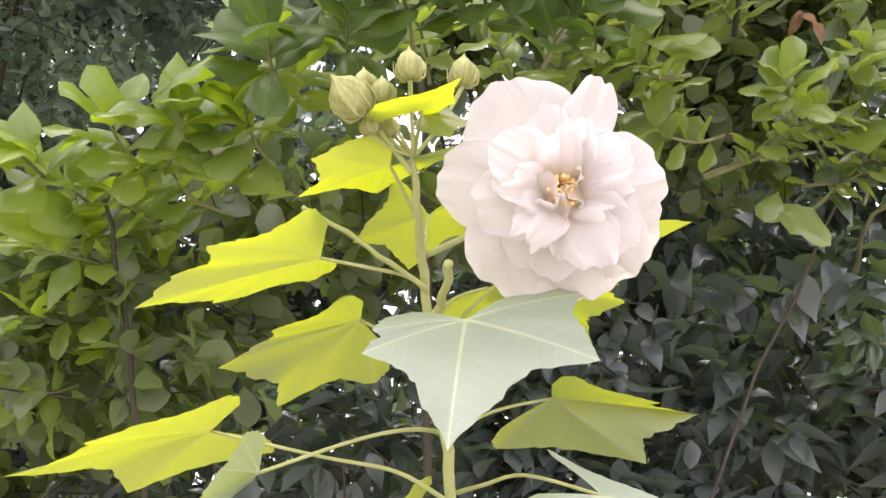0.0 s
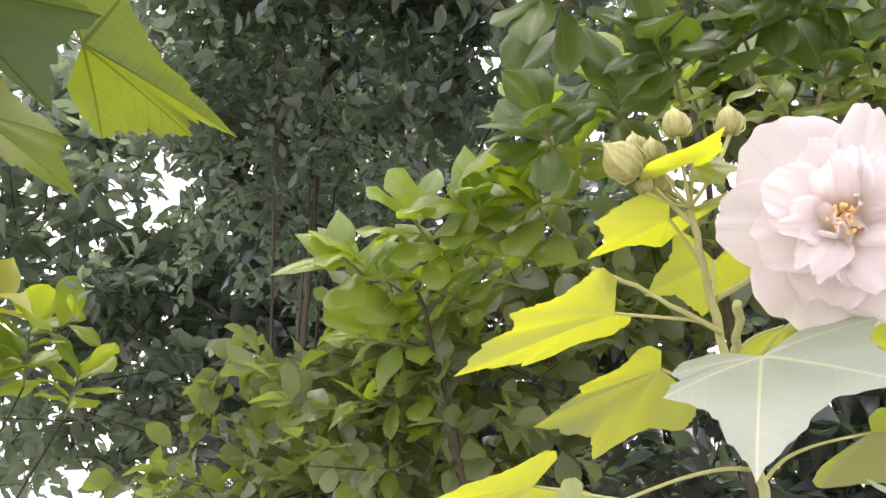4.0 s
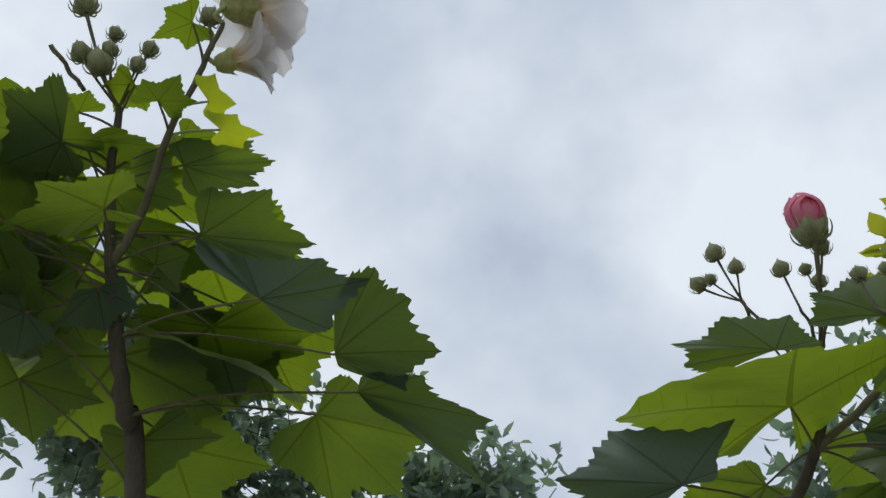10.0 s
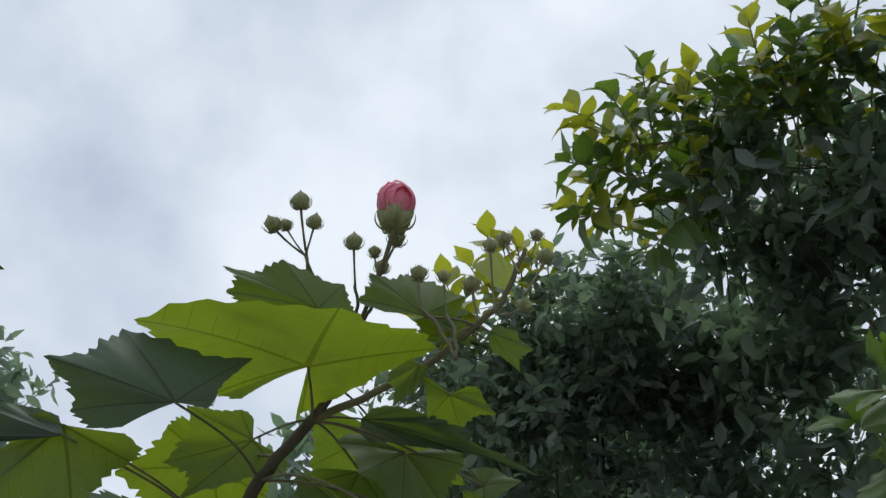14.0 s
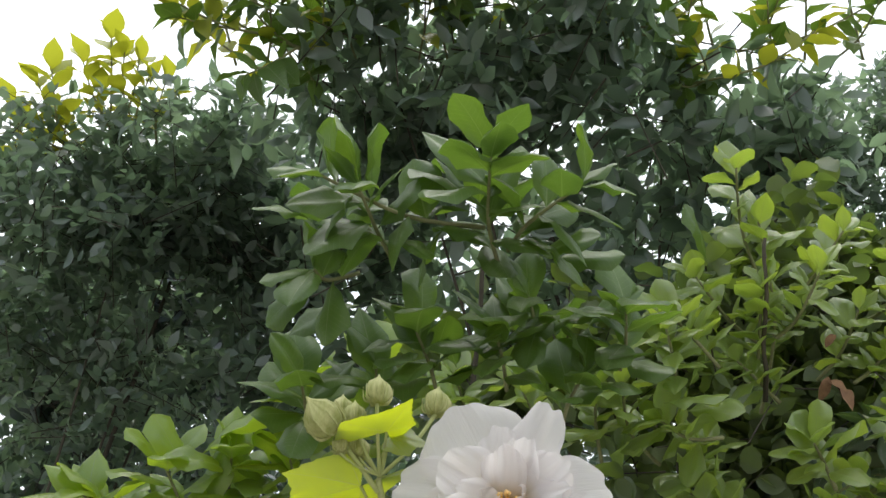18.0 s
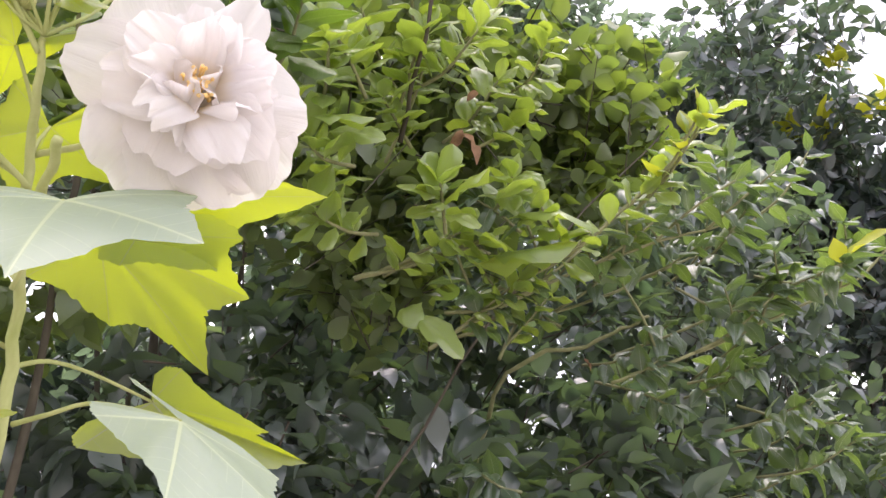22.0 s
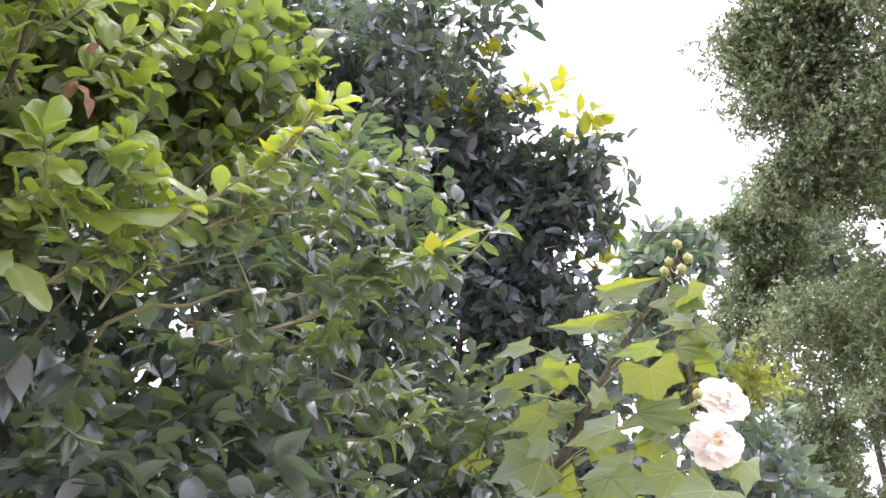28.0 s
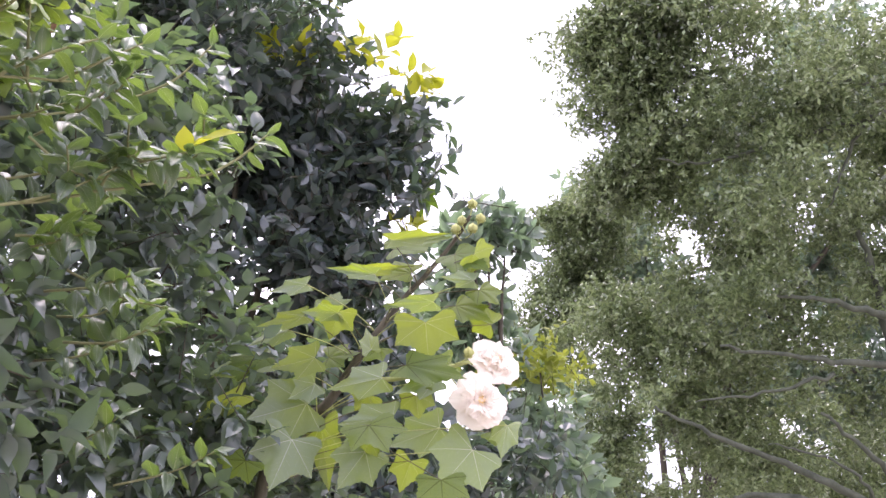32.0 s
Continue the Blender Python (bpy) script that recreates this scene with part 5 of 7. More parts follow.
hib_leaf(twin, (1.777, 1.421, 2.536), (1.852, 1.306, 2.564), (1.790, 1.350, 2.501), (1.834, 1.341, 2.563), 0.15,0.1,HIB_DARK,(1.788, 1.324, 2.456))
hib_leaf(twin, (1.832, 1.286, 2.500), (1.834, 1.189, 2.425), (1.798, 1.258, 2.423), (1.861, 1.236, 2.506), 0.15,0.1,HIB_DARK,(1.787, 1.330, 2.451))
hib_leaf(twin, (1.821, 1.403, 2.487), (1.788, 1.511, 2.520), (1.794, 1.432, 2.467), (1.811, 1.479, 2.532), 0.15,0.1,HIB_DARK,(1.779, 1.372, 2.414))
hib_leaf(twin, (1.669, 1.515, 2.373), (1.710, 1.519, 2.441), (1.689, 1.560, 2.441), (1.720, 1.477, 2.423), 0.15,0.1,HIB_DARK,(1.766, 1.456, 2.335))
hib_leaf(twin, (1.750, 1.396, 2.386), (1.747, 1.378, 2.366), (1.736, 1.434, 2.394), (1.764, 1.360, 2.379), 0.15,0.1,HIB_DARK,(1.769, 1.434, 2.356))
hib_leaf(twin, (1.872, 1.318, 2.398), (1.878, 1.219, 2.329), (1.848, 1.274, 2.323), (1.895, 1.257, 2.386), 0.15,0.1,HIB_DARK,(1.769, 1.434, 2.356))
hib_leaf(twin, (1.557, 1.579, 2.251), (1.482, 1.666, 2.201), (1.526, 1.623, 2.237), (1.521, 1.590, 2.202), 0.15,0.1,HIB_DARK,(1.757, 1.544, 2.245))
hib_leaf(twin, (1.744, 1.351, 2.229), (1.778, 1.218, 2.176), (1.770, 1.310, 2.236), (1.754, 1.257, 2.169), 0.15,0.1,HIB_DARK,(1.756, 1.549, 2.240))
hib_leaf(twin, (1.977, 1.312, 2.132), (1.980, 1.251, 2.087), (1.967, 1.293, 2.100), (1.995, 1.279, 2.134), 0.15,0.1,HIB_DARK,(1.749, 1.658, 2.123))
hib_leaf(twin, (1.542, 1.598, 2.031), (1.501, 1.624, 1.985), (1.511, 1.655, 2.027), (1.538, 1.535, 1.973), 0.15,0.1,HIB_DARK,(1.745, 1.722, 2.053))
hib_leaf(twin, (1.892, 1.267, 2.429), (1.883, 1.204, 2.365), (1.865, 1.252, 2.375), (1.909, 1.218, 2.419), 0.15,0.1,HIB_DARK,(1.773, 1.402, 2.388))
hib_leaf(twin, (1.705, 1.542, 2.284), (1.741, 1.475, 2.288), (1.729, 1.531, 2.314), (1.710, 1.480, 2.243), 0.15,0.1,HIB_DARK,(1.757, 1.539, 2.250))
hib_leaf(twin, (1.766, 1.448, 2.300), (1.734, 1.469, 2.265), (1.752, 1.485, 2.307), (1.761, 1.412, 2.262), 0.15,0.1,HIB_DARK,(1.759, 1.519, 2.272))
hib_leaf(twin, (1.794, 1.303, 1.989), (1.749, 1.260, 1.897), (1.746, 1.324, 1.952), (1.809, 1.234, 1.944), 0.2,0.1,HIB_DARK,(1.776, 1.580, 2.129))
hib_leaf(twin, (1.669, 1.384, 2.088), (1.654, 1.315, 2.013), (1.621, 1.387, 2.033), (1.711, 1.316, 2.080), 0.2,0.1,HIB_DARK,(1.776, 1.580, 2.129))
for k, (place, foot) in enumerate((((1.854, 1.250, 2.617), (1.859, 1.263, 2.595)), ((1.853, 1.280, 2.584), (1.865, 1.279, 2.566)), ((1.863, 1.235, 2.578), (1.867, 1.271, 2.572)), ((1.837, 1.286, 2.558), (1.865, 1.293, 2.550)), ((1.846, 1.245, 2.549), (1.869, 1.283, 2.555)), ((1.817, 1.244, 2.242), (1.805, 1.271, 2.228)))):
    bud(twin, place, (0.1, 0, 1), 0.019, foot, "", k, 8, 0.6)
double_flower(twin, (1.864, 1.253, 2.159), (-0.62, -0.75, -0.05), 0.112, "pale pink-white double bloom with a yellow heart", 11, PETAL_BLUSH, (1.849, 1.314, 2.219), 90, INNER_RINGS, near_petals)
double_flower(twin, (1.915, 1.245, 2.262), (-0.45, -0.75, 0.30), 0.108, "pale pink-white double bloom facing away", 12, PETAL_BLUSH, (1.860, 1.274, 2.249), 30, INNER_RINGS, near_petals)

# ---------- the bud-laden hibiscus further off ----------
far_hib = thing("hibiscus_shrub", (-1.245, 0.422, 2.156)[:2] + (0.0,), "confederate rose crowned with many buds and one pink flower", "shrub", "hibiscus shrubs")
fb = (-1.245, 0.422, 2.156)
hib_stem(far_hib, [(fb[0], fb[1], -0.03), (fb[0], fb[1], 1.0), fb, (-1.226, 0.397, 2.197)], [0.016, 0.013, 0.007, 0.004], HIB_BARK)
for k, place in enumerate(((-1.184, 0.323, 2.224), (-1.213, 0.358, 2.264), (-1.205, 0.328, 2.198), (-1.232, 0.375, 2.263), (-1.150, 0.362, 2.219), (-1.155, 0.393, 2.253), (-1.137, 0.374, 2.222), (-1.176, 0.415, 2.245), (-1.119, 0.405, 2.209), (-1.147, 0.436, 2.219), (-1.101, 0.443, 2.224), (-1.195, 0.409, 2.232), (-1.213, 0.357, 2.231), (-1.195, 0.440, 2.271))):
    bud(far_hib, place, (0.1 * ((k % 3) - 1), 0, 1), (0.022, 0.017, 0.019)[k % 3], (-1.226, 0.397, 2.197), "", k, 8, 0.9)
double_flower(far_hib, (-1.157, 0.375, 2.251), (0.0, -0.3, 1), 0.05, "small pink flower half open", 21, PETAL_PINK, (-1.221, 0.397, 2.203), 0, HALF_RINGS)
hib_leaf(far_hib, (-1.155, 0.402, 2.176), (-1.293, 0.383, 2.193), (-1.118, 0.322, 2.157), (-1.268, 0.430, 2.173), 0.1,0.1,HIB_LEAF,(-1.241, 0.413, 2.168))
hib_leaf(far_hib, (-1.219, 0.406, 2.212), (-1.258, 0.488, 2.234), (-1.143, 0.386, 2.193), (-1.274, 0.491, 2.216), 0.1,0.1,HIB_LEAF,(-1.241, 0.413, 2.168))
hib_leaf(far_hib, (-1.233, 0.369, 2.199), (-1.224, 0.302, 2.184), (-1.177, 0.303, 2.182), (-1.340, 0.384, 2.218), 0.1,0.1,HIB_LEAF,(-1.241, 0.413, 2.168))
hib_leaf(far_hib, (-1.143, 0.437, 2.155), (-1.179, 0.519, 2.174), (-1.060, 0.417, 2.134), (-1.206, 0.503, 2.163), 0.1,0.1,HIB_LEAF,(-1.241, 0.413, 2.168))


# ---------- broad-leaved shrubs and trees ----------
def blade(stations, fold, curl, wave=0.0, seed=0, columns=(-1, 0, 1), roll=0.0):
    """Verts, faces and uvs of one simple leaf of length 1 along y: stations are (along, half width); roll bends its rims down."""
    verts, uvs, faces, n = [], [], [], len(columns)
    for v, h in stations:
        z = -curl * v * v
        for s in columns:
            rim = abs(s) ** 2
            ripple = wave * h * (s * math.sin(9 * v + seed) + 0.8 * rim * math.sin(15 * v + 2.1 * s + 1.7 * seed))
            verts.append((s * h, v, z + fold * h * abs(s) - roll * h * rim * abs(s) + ripple))
            uvs.append((0.5 + 0.45 * s * h, 0.35 + 0.6 * v))
    for i in range(len(stations) - 1):
        for j in range(n - 1):
            a = n * i + j
            faces.append((a, a + 1, a + n + 1, a + n))
    return np.array(verts), faces, np.array(uvs)


RIMMED = (-1, -0.72, -0.35, 0, 0.35, 0.72, 1)
OBOVATE = ((0, 0.012), (0.09, 0.035), (0.2, 0.155), (0.36, 0.26), (0.54, 0.32), (0.7, 0.325), (0.83, 0.265), (0.93, 0.155), (1.0, 0.012))
OVATE = ((0, 0.012), (0.08, 0.09), (0.22, 0.22), (0.38, 0.285), (0.55, 0.275), (0.72, 0.20), (0.87, 0.085), (1.0, 0.004))
SIMPLE = ((0, 0.02), (0.3, 0.22), (0.62, 0.22), (1.0, 0.01))
BROAD = []
POINTED = [blade(OVATE, 0.35, 0.5, 0.15, 5), blade(OVATE, 0.5, 0.7, 0.1, 6), blade(OVATE, 0.2, 0.3, 0.2, 7)]
POINTED_NEAR = [blade(OVATE, 0.55, 0.42, 0.16, 5, RIMMED, 0.7), blade(OVATE, 0.75, 0.62, 0.12, 6, RIMMED, 0.6), blade(OVATE, 0.35, 0.28, 0.22, 7, RIMMED, 0.8)]
for k, (st, fo, cu) in enumerate(((OBOVATE, 0.2, 0.15), (OBOVATE, 0.35, 0.35), (OBOVATE, 0.1, 0.05), (OBOVATE, 0.3, 0.3), (OVATE, 0.15, 0.45), (OBOVATE, 0.5, 0.2), (OVATE, 0.4, 0.12))):
    BROAD.append(blade(st, fo, cu, 0.12, k))
BROAD_NEAR = [blade(st, fo, cu, 0.14, k, RIMMED, 0.55) for k, (st, fo, cu) in enumerate(((OBOVATE, 0.35, 0.18), (OBOVATE, 0.5, 0.38), (OBOVATE, 0.2, 0.08), (OBOVATE, 0.45, 0.3), (OVATE, 0.3, 0.42), (OBOVATE, 0.65, 0.22), (OVATE, 0.55, 0.15)))]
TREE_BLADES = [blade(OVATE, 0.25, 0.25, 0.1, 11), blade(OVATE, 0.4, 0.45, 0.12, 12), blade(OVATE, 0.15, 0.1, 0.08, 13)]
TREE_MESH = [mesh_from("tree_leaf", v, f, DEEP_LEAF, uv) for v, f, uv in TREE_BLADES]
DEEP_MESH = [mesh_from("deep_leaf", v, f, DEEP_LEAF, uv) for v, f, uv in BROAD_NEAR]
FRESH_MESH = [mesh_from("fresh_leaf", v, f, FRESH_LEAF, uv) for v, f, uv in BROAD_NEAR]
BROAD_MESH = [mesh_from("broad_leaf", v, f, BROAD_LEAF, uv) for v, f, uv in BROAD_NEAR]
HEDGE_MESH = [mesh_from("hedge_leaf", v, f, HEDGE_LEAF, uv) for v, f, uv in POINTED_NEAR]
YELLOW_MESH = [mesh_from("yellow_leaf", v, f, YELLOW_LEAF, uv) for v, f, uv in TREE_BLADES]


def leaf_mass(name, spots, turns, sizes, shapes, material, parent, label=""):
    """Many small leaves as one mesh: spots (N, 3), turns (N, 3, 3), sizes (N)."""
    rng = np.random.default_rng(len(spots))
    pick = rng.integers(0, len(shapes), len(spots))
    vs, fs, base = [], [], 0
    for k, (v, f, _) in enumerate(shapes):
        sel = pick == k
        if not sel.any():
            continue
        w = np.einsum("nij,mj->nmi", turns[sel], v) * sizes[sel][:, None, None] + spots[sel][:, None, :]
        cnt = len(w)
        vs.append(w.reshape(-1, 3))
        fa = np.array(f)
        fs.append((fa[None] + (base + np.arange(cnt) * len(v))[:, None, None]).reshape(-1, 4))
        base += cnt * len(v)
    vs, fs = np.concatenate(vs), np.concatenate(fs)
    me = bpy.data.meshes.new(name)
    me.vertices.add(len(vs))
    me.vertices.foreach_set("co", vs.astype(np.float32).ravel())
    me.loops.add(fs.size)
    me.loops.foreach_set("vertex_index", fs.astype(np.int32).ravel())
    me.polygons.add(len(fs))
    me.polygons.foreach_set("loop_start", np.arange(0, fs.size, 4, dtype=np.int32))
    me.polygons.foreach_set("use_smooth", np.ones(len(fs), dtype=bool))
    me.update(calc_edges=True)
    me.materials.append(material)
    ob = part_mesh(name, me, parent, label)
    ob["kind"] = "stuff"
    return ob


def turns_for(ways, rng, loose=0.5):
    """Leaf frames along ways, their upper faces turned to the sky with some looseness."""
    n = len(ways)
    y = ways / (np.linalg.norm(ways, axis=1)[:, None] + 1e-9)
    z = np.array((0, 0, 1.0)) + rng.normal(0, loose, (n, 3))
    x = np.cross(y, z)
    x /= np.linalg.norm(x, axis=1)[:, None] + 1e-9
    return np.stack([x, y, np.cross(x, y)], axis=2)


def sprig(shrub, foot, tip, count, size, seed=0, yellow=False, droop=0.0, spread=1.0, deep=False):
    """A twig with separate leaves, denser and more upright towards its end."""
    rng = np.random.default_rng(seed + int(abs(tip[0]) * 997) + int(abs(tip[2]) * 877))
    a, b = np.array(foot, float), np.array(tip, float)
    d = b - a
    ln = np.linalg.norm(d)
    mid = (a + b) / 2 + rng.normal(0, 0.05 * ln, 3) - np.array((0, 0, 0.06 * ln))
    v, f = tube([a, mid, b], [0.0021, 0.0017, 0.0011], 6, 5)
    part_mesh("twig", mesh_from("twig", v, f, TWIG), shrub)
    axis = d / ln
    u = np.cross(axis, (0.3, 0.2, 0.93))
    u /= np.linalg.norm(u)
    w = np.cross(axis, u)
    for k in range(count):
        q = 1 - 0.75 * (k / max(1, count - 1)) ** 1.3
        ang = k * 2.4 + rng.normal(0, 0.35)
        p = (1 - q) ** 2 * a + 2 * q * (1 - q) * (2 * mid - 0.5 * a - 0.5 * b) + q * q * b
        out = math.cos(ang) * u + math.sin(ang) * w
        open_ = spread * (0.5 + 1.1 * (1 - q) + 0.25 * rng.random())
        way = axis * (1.0 if q > 0.9 else 0.55) + out * open_ + np.array((0, 0, 0.25 - droop))
        open_side = -np.array((p[0], p[1], 0)) / math.hypot(p[0], p[1])
        fr = frame_of(way, np.array((0, 0, 0.8 + droop)) + 0.5 * axis * (droop == 0) - 0.2 * out + (0.4 - 0.5 * droop) * open_side + rng.normal(0, 0.25, 3))
        s = size * rng.uniform(0.72, 1.12) * (0.8 if q > 0.97 else 1)
        m = Matrix.Translation(p) @ Matrix([[*fr[i], 0] for i in range(3)] + [[0, 0, 0, 1]]) @ Matrix.Diagonal((s * rng.uniform(0.9, 1.12), s, s, 1))
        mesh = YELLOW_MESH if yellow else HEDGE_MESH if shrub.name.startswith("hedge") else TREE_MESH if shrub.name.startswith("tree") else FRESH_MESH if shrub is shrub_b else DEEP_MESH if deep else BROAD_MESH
        part_mesh("leaf", mesh[int(rng.integers(0, len(mesh)))], shrub, "", m)


def filling(shrub, blobs, count, size, seed, material=None, per=7, shell=0.35, name="foliage", reach=0.16, shapes=None, loose=0.55, bark=None):
    """Joined leaves in clumps through a set of rounded masses (centre, radii), on thin twigs."""
    rng = np.random.default_rng(seed)
    c = np.array([b[0] for b in blobs], float)
    r = np.array([b[1] for b in blobs], float)
    vol = r.prod(axis=1) ** 0.75
    k = max(1, count // per)
    pick = rng.choice(len(blobs), k, p=vol / vol.sum())
    g = rng.normal(0, 1, (k, 3))
    g /= np.linalg.norm(g, axis=1)[:, None]
    rad = (shell + (1 - shell) * rng.random(k)) ** 0.6
    rad *= 1 + 0.10 * np.sin(g[:, 0] * 7 + seed) + 0.08 * np.sin(g[:, 2] * 11 + g[:, 1] * 6)
    heart = c[pick]
    spot = heart + g * rad[:, None] * r[pick]
    way = g * np.array((1, 1, 0.6)) + np.array((0, 0, 0.35)) + rng.normal(0, 0.45, (k, 3))
    way /= np.linalg.norm(way, axis=1)[:, None]
    along = np.repeat(spot, per, axis=0) - np.repeat(way, per, axis=0) * (rng.random((k * per, 1)) * reach)
    out = rng.normal(0, 1, (k * per, 3))
    lw = np.repeat(way, per, axis=0) * 0.6 + 0.85 * out / np.linalg.norm(out, axis=1)[:, None] + np.array((0, 0, -0.1))
    sizes = size * rng.uniform(0.65, 1.15, k * per)
    leaf_mass(name, along, turns_for(lw, rng, loose=loose), sizes, shapes or SHAPES_SIMPLE, material or BROAD_MASS, shrub)
    pcs = []
    for i in range(0, k, 3):
        pcs.append(tube([spot[i] - way[i] * reach * 1.3 + rng.normal(0, 0.01, 3), spot[i]], [size * 0.035, size * 0.015], 3, 2, 0, 0, False))
    v, f = join(pcs)
    part_mesh("twig", mesh_from("twig", v, f, bark or BARK), shrub)["kind"] = "stuff"


SHAPES_SIMPLE = [blade(SIMPLE, 0.3, 0.25, 0.0, 1), blade(SIMPLE, 0.55, 0.4, 0.0, 2), blade(SIMPLE, 0.15, 0.1, 0.0, 3)]


def small_blade(stations, curl):
    """A small flat leaf, two faces long."""
    v = [(s * h, a, -curl * a * a) for a, h in stations for s in (-1, 1)]
    return np.array(v), [(2 * i, 2 * i + 1, 2 * i + 3, 2 * i + 2) for i in range(len(stations) - 1)], np.array([(0.5 + x, y) for x, y, _ in v])


SHAPES_MID = [small_blade(((0, 0.03), (0.3, 0.21), (0.62, 0.20), (1.0, 0.01)), c) for c in (0.2, 0.4)]
SHAPES_FINE = [small_blade(((0, 0.05), (0.45, 0.27), (1.0, 0.02)), 0.25), small_blade(((0, 0.05), (0.5, 0.22), (1.0, 0.02)), 0.45)]


def limb(tree, points, radii, material=None, name="limb", wob=0.004, seed=0):
    v, f = tube(points, radii, 8, 6, wob, seed)
    return part_mesh(name, mesh_from(name, v, f, material or BARK), tree)


def broken_up(blobs, each, part_size, seed):
    """Each rounded mass replaced by smaller clumps scattered through it, for a crown with gaps and an uneven edge."""
    rng = np.random.default_rng(seed)
    made = []
    for c, r in blobs:
        for k in range(each):
            g = rng.normal(0, 1, 3)
            g *= rng.random() ** 0.4 / np.linalg.norm(g)
            made.append((tuple(np.array(c) + g * np.array(r)), tuple(part_size * rng.uniform(0.6, 1.3) * np.array((1, 1, 0.75)))))
    return made


def crown_tree(place, blobs, label, trunk_r, count, size, seed, material, category="tree", per=8, shapes=None, bark=None, name="tree", reach=0.2, shell=0.35, loose=1.1, group="trees", broken=None):
    tree = thing(name, (place[0], place[1], 0.0), label, category, group)
    c = np.array([b[0] for b in blobs], float)
    top = c.mean(axis=0) if trunk_r < 0.2 else np.array((place[0], place[1], 6.0))
    base = np.array((place[0], place[1], -0.05))
    fork = base * 0.3 + top * 0.7
    limb(tree, [base, base * 0.7 + fork * 0.3 + np.array((0.03, 0.02, 0)), fork, top], [trunk_r * 1.3, trunk_r, trunk_r * 0.75, trunk_r * 0.35], bark, "trunk", trunk_r * 0.05, seed)
    for i, b in enumerate(c if trunk_r < 0.2 else ()):
        if trunk_r < 0.02 and i % 3:
            continue
        s = base + (fork - base) * (0.7 + 0.3 * ((i * 37) % 10) / 10)
        limb(tree, [s, (s + b) / 2 + np.array((0, 0, 0.12 * np.linalg.norm(b - s))), b], [trunk_r * 0.5, trunk_r * 0.32, trunk_r * 0.1], bark, "limb", trunk_r * 0.04, seed + i)
    filling(tree, broken_up(blobs, *broken, seed) if broken else blobs, count, size, seed, material, per, shell, "crown", reach, shapes, loose, bark)
    return tree


# the broad-leaved shrub behind the near hibiscus
shrub = thing("broadleaf_shrub", (-0.05, 1.35, 0.0), "dense shrub with glossy rounded green leaves on pale twigs", "shrub", "broadleaf shrubs")
limb(shrub, [(-0.05, 1.35, -0.05), (-0.05, 1.30, 0.9), (-0.02, 1.15, 1.7), (-0.02, 0.98, 2.15), (0.0, 0.83, 2.38)], [0.011, 0.008, 0.005, 0.0035, 0.002], None, "stem", 0.002)
limb(shrub, [(-0.05, 1.33, 0.6), (-0.25, 1.2, 1.3), (-0.30, 1.05, 1.75), (-0.32, 0.92, 1.98)], [0.006, 0.004, 0.003, 0.002], None, "stem", 0.002)
shrub_b = thing("broadleaf_shrub", (0.22, 1.42, 0.0), "spreading shrub with mid-green rounded leaves on pale twigs", "shrub", "broadleaf shrubs")
limb(shrub_b, [(0.22, 1.42, -0.05), (0.2, 1.38, 0.7), (0.22, 1.2, 1.5), (0.42, 1.08, 2.0), (0.7, 1.02, 2.38)], [0.005, 0.003, 0.0018, 0.0012], None, "stem", 0.002)
